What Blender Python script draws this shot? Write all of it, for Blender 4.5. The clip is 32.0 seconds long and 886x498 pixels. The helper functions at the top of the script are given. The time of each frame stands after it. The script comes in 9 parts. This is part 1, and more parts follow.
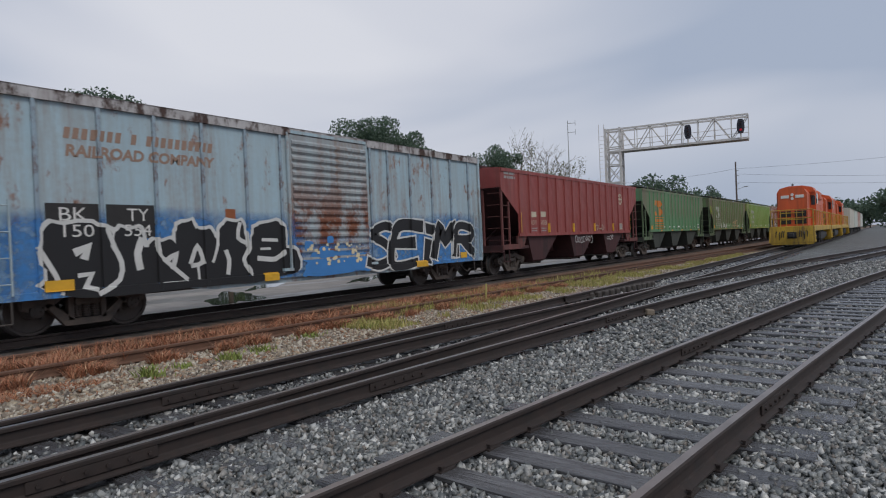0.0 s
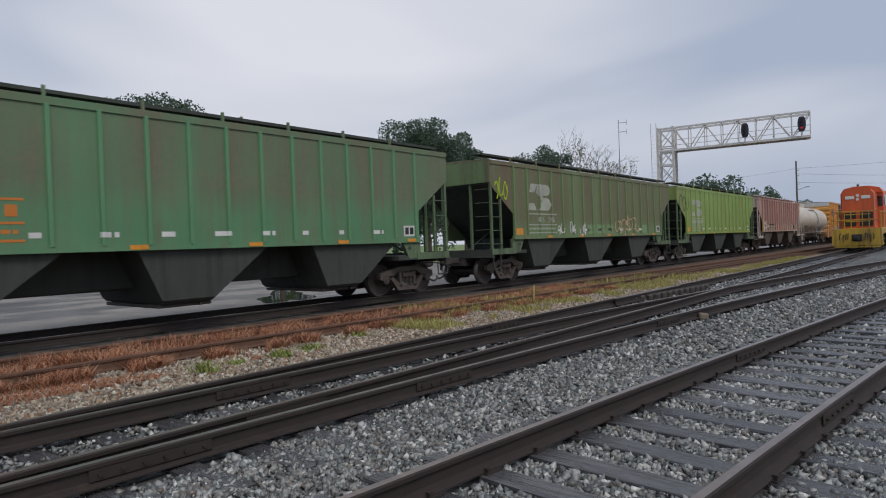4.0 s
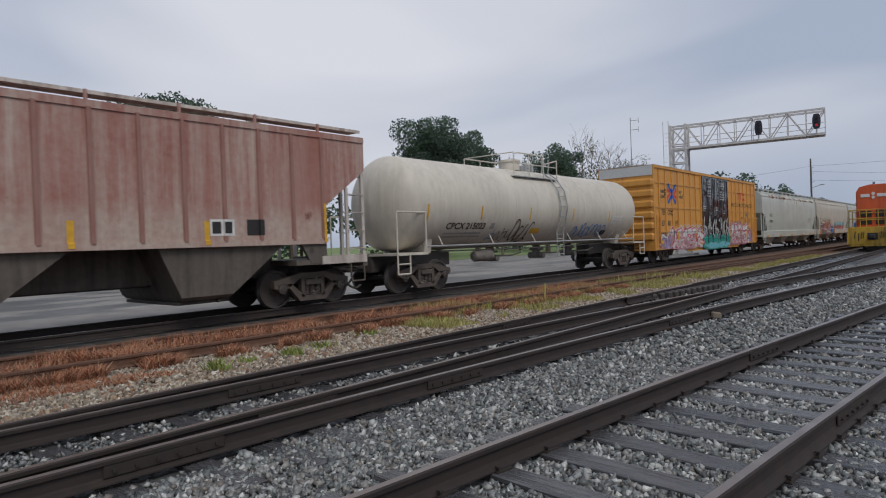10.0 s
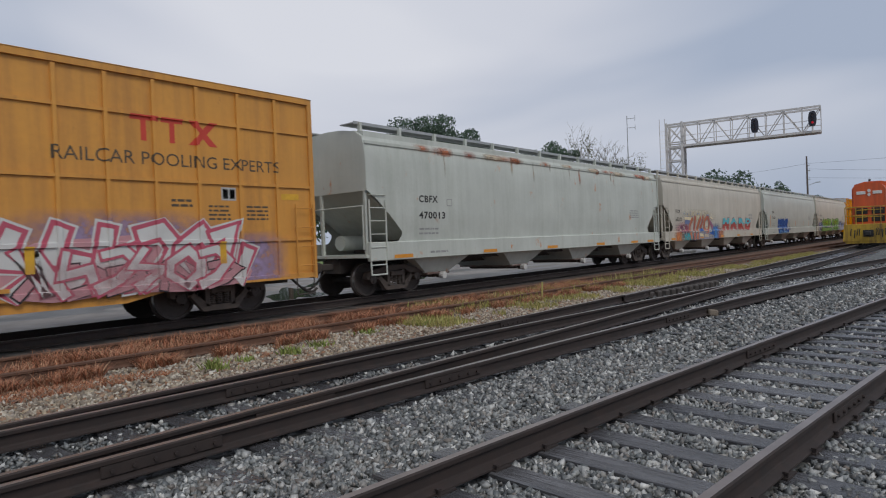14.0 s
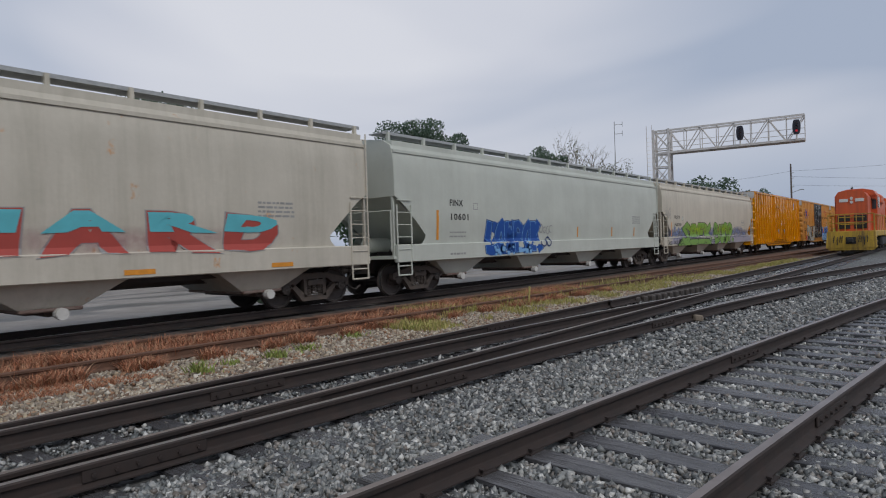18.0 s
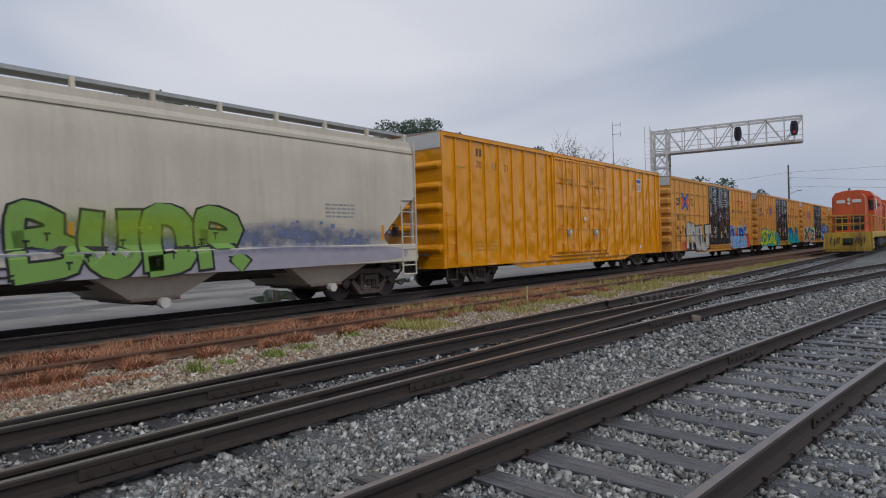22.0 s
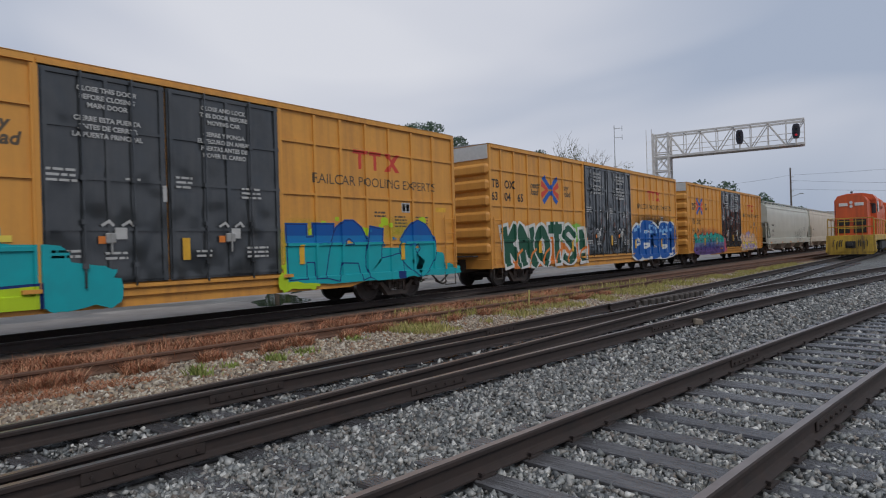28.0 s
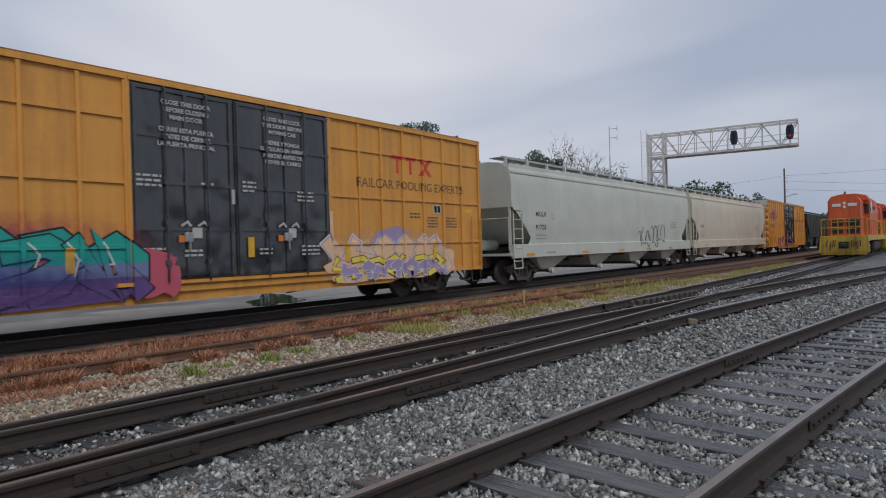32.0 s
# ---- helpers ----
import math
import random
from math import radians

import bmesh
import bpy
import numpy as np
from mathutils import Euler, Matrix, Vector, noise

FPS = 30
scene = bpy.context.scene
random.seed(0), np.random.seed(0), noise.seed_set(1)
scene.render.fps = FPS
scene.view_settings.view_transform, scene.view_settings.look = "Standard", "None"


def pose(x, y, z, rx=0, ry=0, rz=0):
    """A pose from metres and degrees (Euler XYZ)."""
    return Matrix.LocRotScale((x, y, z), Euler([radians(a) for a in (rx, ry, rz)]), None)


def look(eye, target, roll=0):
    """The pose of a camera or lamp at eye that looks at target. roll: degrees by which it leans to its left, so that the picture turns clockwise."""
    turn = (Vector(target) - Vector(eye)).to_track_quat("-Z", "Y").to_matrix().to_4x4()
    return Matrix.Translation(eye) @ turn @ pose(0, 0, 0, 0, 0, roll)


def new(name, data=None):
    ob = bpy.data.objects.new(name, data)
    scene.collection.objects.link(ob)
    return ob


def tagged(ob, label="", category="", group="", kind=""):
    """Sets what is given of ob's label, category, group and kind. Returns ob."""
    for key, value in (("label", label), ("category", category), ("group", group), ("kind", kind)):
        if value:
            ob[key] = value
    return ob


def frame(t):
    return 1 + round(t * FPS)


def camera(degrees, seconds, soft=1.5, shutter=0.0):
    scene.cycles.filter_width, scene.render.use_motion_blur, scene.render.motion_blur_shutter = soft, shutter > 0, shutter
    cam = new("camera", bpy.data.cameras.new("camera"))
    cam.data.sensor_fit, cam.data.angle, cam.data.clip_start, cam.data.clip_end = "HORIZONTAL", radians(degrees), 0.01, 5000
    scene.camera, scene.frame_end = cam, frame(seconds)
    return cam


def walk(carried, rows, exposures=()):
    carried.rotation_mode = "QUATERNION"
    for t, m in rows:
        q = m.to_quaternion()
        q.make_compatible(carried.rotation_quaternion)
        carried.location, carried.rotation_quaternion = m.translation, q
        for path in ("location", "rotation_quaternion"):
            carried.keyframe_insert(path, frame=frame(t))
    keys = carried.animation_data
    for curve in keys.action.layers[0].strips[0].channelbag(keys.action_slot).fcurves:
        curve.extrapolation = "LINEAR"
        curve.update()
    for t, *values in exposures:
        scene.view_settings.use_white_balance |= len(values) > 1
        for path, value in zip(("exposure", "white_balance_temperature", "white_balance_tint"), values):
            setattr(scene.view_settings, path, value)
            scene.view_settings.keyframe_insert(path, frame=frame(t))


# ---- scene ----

# ---- camera ----
# hand-held at one spot beside the tracks: it only turns a little (seconds, then the turn in degrees)
EYE = (0.0, 0.0, 1.417)
TURNS = [
    (0, 89.380, 2.399, -54.934), (0.5, 89.408, 2.266, -54.316), (1, 89.471, 2.268, -53.718), (1.5, 89.523, 2.256, -53.154), (2, 89.565, 2.208,
    -52.571), (2.5, 89.623, 2.180, -51.938), (3, 89.662, 2.140, -51.357), (3.5, 89.659, 2.083, -50.902), (5.5, 89.517, 2.253, -50.155), (6, 89.526,
    2.237, -50.038), (6.5, 89.536, 2.220, -49.932), (7, 89.545, 2.215, -49.840), (7.5, 89.542, 2.192, -49.767), (8, 89.523, 2.138, -49.731), (8.5,
    89.513, 2.106, -49.703), (9, 89.517, 2.103, -49.648), (9.5, 89.519, 2.100, -49.612), (10, 89.510, 2.079, -49.610), (10.5, 89.490, 2.036, -49.604),
    (11, 89.475, 2.010, -49.598), (11.5, 89.468, 2.012, -49.598), (12, 89.462, 2.051, -49.629), (12.5, 89.445, 2.131, -49.686), (13, 89.408, 2.198,
    -49.734), (13.5, 89.383, 2.250, -49.793), (14, 89.379, 2.293, -49.867), (14.5, 89.365, 2.313, -49.937), (16.5, 89.481, 1.821, -50.499), (17,
    89.576, 1.849, -50.723), (17.5, 89.650, 1.860, -50.891), (18, 89.697, 1.860, -50.985), (18.5, 89.702, 1.830, -51.032), (19, 89.674, 1.781,
    -51.107), (19.5, 89.645, 1.740, -51.230), (20, 89.612, 1.687, -51.313), (20.5, 89.575, 1.643, -51.331), (21, 89.556, 1.619, -51.313), (21.5,
    89.586, 1.615, -51.251), (22, 89.662, 1.658, -51.173), (22.5, 89.735, 1.724, -51.102), (23, 89.800, 1.782, -51.032), (23.5, 89.859, 1.825,
    -50.971), (24, 89.909, 1.855, -50.931), (24.5, 89.961, 1.842, -50.918), (25, 89.996, 1.795, -50.903), (25.5, 90.002, 1.772, -50.864), (27.5,
    90.006, 1.756, -50.879), (28, 89.991, 1.728, -51.010), (28.5, 89.960, 1.709, -51.119), (29, 89.937, 1.685, -51.203), (29.5, 89.947, 1.662,
    -51.262), (30, 89.960, 1.645, -51.293), (30.5, 89.954, 1.625, -51.322), (31, 89.948, 1.609, -51.358), (31.5, 89.950, 1.613, -51.401), (32, 89.963,
    1.657, -51.448)]
cam = camera(70.42, 32.0, soft=1.1, shutter=0.1)
walk(cam, [(t, pose(*EYE, *turn)) for t, *turn in TURNS],
     exposures=[(0, 0.02), (1.8, 0.02), (3.0, 0.08), (3.5, 0.08), (5.5, 0.02), (32, 0.0)])

# ---- sky and light: a bright overcast afternoon ----
world = bpy.data.worlds.new("overcast_sky")
scene.world = world
world.use_nodes = True
wn, wl = world.node_tree.nodes, world.node_tree.links
sky = wn.new("ShaderNodeTexSky")
sky.sky_type, sky.sun_disc = "NISHITA", False
sky.sun_elevation, sky.sun_rotation = radians(48), radians(200)
sky.dust_density, sky.ozone_density = 4.0, 1.0
coord = wn.new("ShaderNodeTexCoord")
turn = wn.new("ShaderNodeMapping")
turn.inputs["Scale"].default_value = (1.0, 1.0, 3.2)
wl.new(coord.outputs["Generated"], turn.inputs["Vector"])
puffs = wn.new("ShaderNodeTexNoise")
puffs.inputs["Scale"].default_value, puffs.inputs["Detail"].default_value, puffs.inputs["Roughness"].default_value = 1.3, 3.0, 0.42
puffs.inputs["Distortion"].default_value = 0.5
wl.new(turn.outputs["Vector"], puffs.inputs["Vector"])
cloud = wn.new("ShaderNodeValToRGB")
cloud.color_ramp.elements[0].position, cloud.color_ramp.elements[0].color = 0.34, (0.38, 0.44, 0.56, 1)
cloud.color_ramp.elements[1].position, cloud.color_ramp.elements[1].color = 0.58, (0.60, 0.625, 0.705, 1)
bright = cloud.color_ramp.elements.new(0.72)
bright.color = (0.70, 0.715, 0.775, 1)
glow = wn.new("ShaderNodeVectorMath")          # the deck is thinner, so brighter, where the sun stands behind it
glow.operation = "DOT_PRODUCT"
glow.inputs[1].default_value = Vector((0.735, 0.545, 0.42)).normalized()
wl.new(coord.outputs["Generated"], glow.inputs[0])
thin = wn.new("ShaderNodeMapRange")
thin.inputs["From Min"].default_value, thin.inputs["From Max"].default_value = 0.825, 0.99
thin.inputs["To Min"].default_value, thin.inputs["To Max"].default_value = -0.13, 0.15
wl.new(glow.outputs["Value"], thin.inputs["Value"])
both = wn.new("ShaderNodeMath")
wl.new(puffs.outputs["Fac"], both.inputs[0])
wl.new(thin.outputs["Result"], both.inputs[1])
wl.new(both.outputs["Value"], cloud.inputs["Fac"])
deck = wn.new("ShaderNodeMix")
deck.data_type = "RGBA"
deck.inputs["Factor"].default_value = 0.93
dim = wn.new("ShaderNodeVectorMath")
dim.operation = "SCALE"
dim.inputs["Scale"].default_value = 0.10
wl.new(sky.outputs["Color"], dim.inputs[0])
wl.new(dim.outputs["Vector"], deck.inputs["A"])
wl.new(cloud.outputs["Color"], deck.inputs["B"])
back = wn["Background"]
back.inputs["Strength"].default_value = 1.0
wl.new(deck.outputs["Result"], back.inputs["Color"])
sun = new("sun", bpy.data.lights.new("sun", "SUN"))
sun.data.energy, sun.data.angle, sun.data.color = 1.42, radians(24), (1.0, 0.97, 0.92)
sun.matrix_basis = look((0, 0, 40), (14, 30, 0))

# ---- small mesh kit ----
class Mesh:
    """Collects vertices and faces; faces carry a material slot."""

    def __init__(self):
        self.v, self.f, self.m = [], [], []

    def add(self, verts, faces, slot=0):
        o = len(self.v)
        self.v.extend(tuple(p) for p in verts)
        self.f.extend(tuple(i + o for i in q) for q in faces)
        self.m.extend([slot] * len(faces))
        return self

    def box(self, x0, x1, y0, y1, z0, z1, slot=0, b=0.0):
        if b <= 0:
            vs = [(x, y, z) for x in (x0, x1) for y in (y0, y1) for z in (z0, z1)]
            return self.add(vs, [(0, 1, 3, 2), (4, 6, 7, 5), (0, 4, 5, 1), (2, 3, 7, 6), (0, 2, 6, 4), (1, 5, 7, 3)], slot)
        bm = bmesh.new()
        bmesh.ops.create_cube(bm, size=1.0, matrix=Matrix.Translation(((x0 + x1) / 2, (y0 + y1) / 2, (z0 + z1) / 2)) @ Matrix.Diagonal((x1 - x0, y1 - y0, z1 - z0, 1)))
        bmesh.ops.bevel(bm, geom=list(bm.edges), offset=b, segments=1, affect='EDGES')
        return self.bm(bm, slot)

    def bm(self, bm, slot=0):
        bm.verts.index_update()
        self.add([p.co for p in bm.verts], [[p.index for p in q.verts] for q in bm.faces], slot)
        bm.free()
        return self

    def prism(self, poly, y0, y1, slot=0, axis="y"):
        """poly: 2D points; extruded between y0 and y1 along axis (y: points are x,z; x: y,z; z: x,y)."""
        n = len(poly)
        put = {"y": lambda a, b, c: (a, c, b), "x": lambda a, b, c: (c, a, b), "z": lambda a, b, c: (a, b, c)}[axis]
        vs = [put(a, b, y0) for a, b in poly] + [put(a, b, y1) for a, b in poly]
        fs = [(i, (i + 1) % n, n + (i + 1) % n, n + i) for i in range(n)]
        fs += [tuple(range(n))[::-1], tuple(range(n, 2 * n))]
        return self.add(vs, fs, slot)

    def tube(self, p, q, r, n=8, slot=0, r2=None, caps=True):
        p, q = Vector(p), Vector(q)
        d = (q - p).normalized()
        u = d.orthogonal().normalized()
        w = d.cross(u)
        r2 = r if r2 is None else r2
        ring = [(math.cos(2 * math.pi * i / n), math.sin(2 * math.pi * i / n)) for i in range(n)]
        vs = [p + (u * a + w * b) * r for a, b in ring] + [q + (u * a + w * b) * r2 for a, b in ring]
        fs = [(i, (i + 1) % n, n + (i + 1) % n, n + i) for i in range(n)]
        if caps:
            fs += [tuple(range(n))[::-1], tuple(range(n, 2 * n))]
        return self.add(vs, fs, slot)

    def pipe(self, pts, r, n=6, slot=0):
        for a, b in zip(pts, pts[1:]):
            self.tube(a, b, r, n, slot)
        return self

    def lathe(self, prof, n=20, slot=0, axis="y", centre=(0, 0, 0)):
        """prof: (radius, along) pairs, turned round the axis."""
        k, vs, fs = len(prof), [], []
        for i in range(n):
            c, s = math.cos(2 * math.pi * i / n), math.sin(2 * math.pi * i / n)
            for r, a in prof:
                p = {"y": (r * c, a, r * s), "x": (a, r * c, r * s), "z": (r * c, r * s, a)}[axis]
                vs.append((p[0] + centre[0], p[1] + centre[1], p[2] + centre[2]))
        for i in range(n):
            j = (i + 1) % n
            for a in range(k - 1):
                fs.append((i * k + a, j * k + a, j * k + a + 1, i * k + a + 1))
        return self.add(vs, fs, slot)

    def loft(self, rings, slot=0, closed=True, caps=True):
        n, vs, fs = len(rings[0]), [], []
        for ring in rings:
            vs.extend(ring)
        for k in range(len(rings) - 1):
            for i in range(n if closed else n - 1):
                j = (i + 1) % n
                fs.append((k * n + i, k * n + j, (k + 1) * n + j, (k + 1) * n + i))
        if caps and closed:
            fs += [tuple(range(n))[::-1], tuple((len(rings) - 1) * n + i for i in range(n))]
        return self.add(vs, fs, slot)

    def data(self, name, mats, smooth=False):
        me = bpy.data.meshes.new(name)
        me.from_pydata(self.v, [], self.f)
        for mt in (mats if isinstance(mats, (list, tuple)) else [mats]):
            me.materials.append(mt)
        me.polygons.foreach_set("material_index", self.m)
        if smooth:
            me.polygons.foreach_set("use_smooth", [True] * len(self.f))
        bm = bmesh.new()
        bm.from_mesh(me)
        bmesh.ops.recalc_face_normals(bm, faces=bm.faces)
        bm.to_mesh(me)
        bm.free()
        if smooth:
            me.set_sharp_from_angle(angle=radians(40))
        me.update()
        return me


def part(name, mesh, mats, parent=None, label="", smooth=False, at=None):
    """Links a mesh as one object under a thing or a part."""
    ob = new(name, mesh.data(name, mats, smooth) if isinstance(mesh, Mesh) else mesh)
    if parent is not None:
        ob.parent = parent
    if at is not None:
        ob.matrix_basis = at
    if label:
        ob["label"] = label
    return ob


def thing(name, at, label, category, group="", kind=""):
    ob = new(name)
    ob.empty_display_size = 0.2
    ob.matrix_basis = at
    return tagged(ob, label, category, group, kind)

# ---- materials ----
def nodes(name, rough=0.7, metal=0.0, spec=0.5):
    mt = bpy.data.materials.new(name)
    mt.use_nodes = True
    nt = mt.node_tree
    sh = nt.nodes["Principled BSDF"]
    sh.inputs["Roughness"].default_value, sh.inputs["Metallic"].default_value = rough, metal
    sh.inputs["Specular IOR Level"].default_value = spec
    return mt, nt, sh


def coords(nt, scale=(1, 1, 1), kind="Object"):
    c, m = nt.nodes.new("ShaderNodeTexCoord"), nt.nodes.new("ShaderNodeMapping")
    m.inputs["Scale"].default_value = scale
    nt.links.new(c.outputs[kind], m.inputs["Vector"])
    return m.outputs["Vector"]


def noise_fac(nt, vec, scale, lo, hi, detail=4.0, rough=0.55):
    n, r = nt.nodes.new("ShaderNodeTexNoise"), nt.nodes.new("ShaderNodeMapRange")
    n.inputs["Scale"].default_value, n.inputs["Detail"].default_value, n.inputs["Roughness"].default_value = scale, detail, rough
    r.inputs["From Min"].default_value, r.inputs["From Max"].default_value = lo, hi
    nt.links.new(vec, n.inputs["Vector"])
    nt.links.new(n.outputs["Fac"], r.inputs["Value"])
    return r.outputs["Result"]


def math_node(nt, op, a, b):
    n = nt.nodes.new("ShaderNodeMath")
    n.operation = op
    n.use_clamp = True
    for i, q in enumerate((a, b)):
        if isinstance(q, (int, float)):
            n.inputs[i].default_value = q
        else:
            nt.links.new(q, n.inputs[i])
    return n.outputs[0]


def blend(nt, fac, a, b, how="MIX"):
    n = nt.nodes.new("ShaderNodeMix")
    n.data_type, n.blend_type = "RGBA", how
    for key, q in (("Factor", fac), ("A", a), ("B", b)):
        if isinstance(q, (int, float)):
            n.inputs[key].default_value = q
        elif isinstance(q, tuple):
            n.inputs[key].default_value = (*q, 1) if len(q) == 3 else q
        else:
            nt.links.new(q, n.inputs[key])
    return n.outputs["Result"]


def bump(nt, sh, height, dist=0.01, strength=0.4):
    b = nt.nodes.new("ShaderNodeBump")
    b.inputs["Distance"].default_value, b.inputs["Strength"].default_value = dist, strength
    nt.links.new(height, b.inputs["Height"])
    nt.links.new(b.outputs["Normal"], sh.inputs["Normal"])


def paint(name, base, grime=(0.10, 0.085, 0.07), dirt=0.45, rust=0.0, rust_col=(0.16, 0.06, 0.03), rough=0.5, fade=None, blotch=0.25, spec=0.4, dents=0.02, rust_band=None, stain=None):
    """Weathered paint: broad fading, dirt that runs down in streaks, rust patches, a soft stain (colour, height where it sets in, height where it is full, share) and a fine grain."""
    mt, nt, sh = nodes(name, rough, 0.0, spec)
    o = coords(nt)
    fade = fade or tuple(min(1, c * 1.25 + 0.03) for c in base)
    col = blend(nt, noise_fac(nt, o, 0.7, 0.35, 0.7), base, blend(nt, blotch * 2, base, fade))
    streak = noise_fac(nt, coords(nt, (3.0, 3.0, 0.22)), 1.6, 0.40, 0.68, 6.0, 0.62)
    fine = noise_fac(nt, o, 9.0, 0.35, 0.75, 5.0)
    runs = math_node(nt, "MULTIPLY", math_node(nt, "ADD", math_node(nt, "MULTIPLY", streak, 0.85), math_node(nt, "MULTIPLY", fine, 0.3)), dirt)
    panel = noise_fac(nt, coords(nt, (1.0, 1.0, 0.10)), 0.55, 0.42, 0.62, 2.0)
    runs = math_node(nt, "MULTIPLY", runs, math_node(nt, "ADD", math_node(nt, "MULTIPLY", panel, 0.8), 0.45))
    col = blend(nt, runs, col, grime)
    if stain:
        hue_to, z_from, z_full, share = stain
        hz, sp = nt.nodes.new("ShaderNodeMapRange"), nt.nodes.new("ShaderNodeSeparateXYZ")
        nt.links.new(o, sp.inputs[0])
        nt.links.new(sp.outputs["Z"], hz.inputs["Value"])
        hz.inputs["From Min"].default_value, hz.inputs["From Max"].default_value = z_from, z_full
        edge = math_node(nt, "SUBTRACT", math_node(nt, "MULTIPLY", hz.outputs["Result"], 1.5), math_node(nt, "MULTIPLY", noise_fac(nt, o, 1.3, 0.1, 0.9, 4.0), 0.5))
        uneven = noise_fac(nt, coords(nt, (1.0, 1.0, 0.16)), 1.15, 0.30, 0.62, 4.0, 0.6)
        amount = math_node(nt, "MULTIPLY", edge, math_node(nt, "ADD", math_node(nt, "MULTIPLY", uneven, 0.72), 0.28))
        col = blend(nt, math_node(nt, "MULTIPLY", amount, share), col, blend(nt, fine, hue_to, tuple(c * 1.3 for c in hue_to)))
    if rust > 0:
        patch = noise_fac(nt, coords(nt, (1.0, 1.0, 0.55)), 2.1, 0.66 - 0.25 * rust, 0.72 - 0.2 * rust, 8.0, 0.68)
        if rust_band:                       # heights between which the rust sets in
            hz, sp = nt.nodes.new("ShaderNodeMapRange"), nt.nodes.new("ShaderNodeSeparateXYZ")
            nt.links.new(o, sp.inputs[0])
            nt.links.new(sp.outputs["Z"], hz.inputs["Value"])
            hz.inputs["From Min"].default_value, hz.inputs["From Max"].default_value = rust_band
            patch = math_node(nt, "MULTIPLY", patch, hz.outputs["Result"])
        col = blend(nt, patch, col, blend(nt, noise_fac(nt, o, 14, 0.3, 0.7), rust_col, tuple(c * 1.9 for c in rust_col)))
        rr = nt.nodes.new("ShaderNodeMapRange")
        rr.inputs["To Min"].default_value, rr.inputs["To Max"].default_value = rough, 0.85
        nt.links.new(patch, rr.inputs["Value"])
        nt.links.new(rr.outputs["Result"], sh.inputs["Roughness"])
    nt.links.new(col, sh.inputs["Base Color"])
    wave = o if dents < 0.05 else coords(nt, (1.25, 1.0, 0.8))
    bump(nt, sh, noise_fac(nt, wave, 2.4 if dents < 0.05 else 1.5, 0.2, 0.8, 5.0 if dents < 0.05 else 1.0), dents, 0.25 if dents < 0.05 else 0.8)
    return mt


def plain(name, col, rough=0.6, metal=0.0, var=0.3, scale=8.0, bumps=0.0, col2=None, spec=0.5, kind="Object"):
    mt, nt, sh = nodes(name, rough, metal, spec)
    o = coords(nt, kind=kind)
    f = noise_fac(nt, o, scale, 0.3, 0.7, 5.0)
    c2 = col2 or tuple(c * (1 - var) for c in col)
    mid = tuple(a * 0.6 + b * 0.4 for a, b in zip(col, c2))
    nt.links.new(blend(nt, math_node(nt, "MULTIPLY", noise_fac(nt, o, scale * 0.16, 0.35, 0.65), 0.6), blend(nt, f, col, c2), mid), sh.inputs["Base Color"])
    if bumps:
        bump(nt, sh, f, bumps, 0.6)
    return mt


def per_piece(name, cols, rough=0.8, island=True, bumps=0.0, scale=20.0, spec=0.4, stretch=(1, 1, 1)):
    """Many small pieces in one material: each takes its own tone."""
    mt, nt, sh = nodes(name, rough, 0.0, spec)
    r = nt.nodes.new("ShaderNodeNewGeometry" if island else "ShaderNodeObjectInfo")
    ramp = nt.nodes.new("ShaderNodeValToRGB")
    el = ramp.color_ramp.elements
    while len(el) < len(cols):
        el.new(0.5)
    for i, (e, c) in enumerate(zip(el, cols)):
        e.position, e.color = i / (len(cols) - 1), (*c, 1)
    nt.links.new(r.outputs["Random Per Island" if island else "Random"], ramp.inputs["Fac"])
    o = coords(nt, stretch)
    f = noise_fac(nt, o, scale, 0.3, 0.75, 4.0)
    nt.links.new(blend(nt, math_node(nt, "MULTIPLY", f, 0.45 if stretch[0] == 1 else 0.8), ramp.outputs["Color"], (0.06, 0.055, 0.05) if stretch[0] == 1 else (0.018, 0.017, 0.017)), sh.inputs["Base Color"])
    if bumps:
        bump(nt, sh, f, bumps, 0.5)
    return mt


BLACK_IRON = plain("black_iron", (0.040, 0.036, 0.034), 0.7, 0.0, 0.4, 6.0, 0.004, (0.075, 0.060, 0.050))
TRUCK_IRON = plain("truck_iron", (0.060, 0.051, 0.046), 0.8, 0.0, 0.4, 5.0, 0.004, (0.115, 0.088, 0.070))
WHEEL_IRON = plain("wheel_iron", (0.075, 0.060, 0.052), 0.75, 0.0, 0.4, 6.0, 0.003, (0.045, 0.039, 0.036))
TREAD = plain("worn_tread", (0.40, 0.39, 0.38), 0.35, 0.9, 0.3)
# rust brown, darkened so that the colour also carries the side's shade
RAIL_SIDE = plain("shaded_rusty_rail_side", (0.038, 0.024, 0.020), 0.75, 0.0, 0.4, 7.0, 0.003, (0.018, 0.015, 0.014))
RAIL_TOP = plain("dull_rail_top", (0.27, 0.225, 0.205), 0.32, 0.5, 0.4, 3.0, 0.0, (0.14, 0.11, 0.097))
RAIL_SHINE = plain("worn_rail_top", (0.34, 0.31, 0.30), 0.3, 0.7, 0.3, 3.0, 0.0, (0.20, 0.18, 0.17))
RAIL_RUST = plain("old_rail_rust", (0.15, 0.075, 0.045), 0.85, 0.0, 0.4, 5.0, 0.003, (0.08, 0.045, 0.032))
TIE = per_piece("weathered_tie", [(0.055, 0.055, 0.060), (0.088, 0.087, 0.092), (0.065, 0.064, 0.068), (0.12, 0.119, 0.124), (0.078, 0.076, 0.080)], 0.27, False, 0.02, 1.0, 0.8, (26, 1.6, 26))
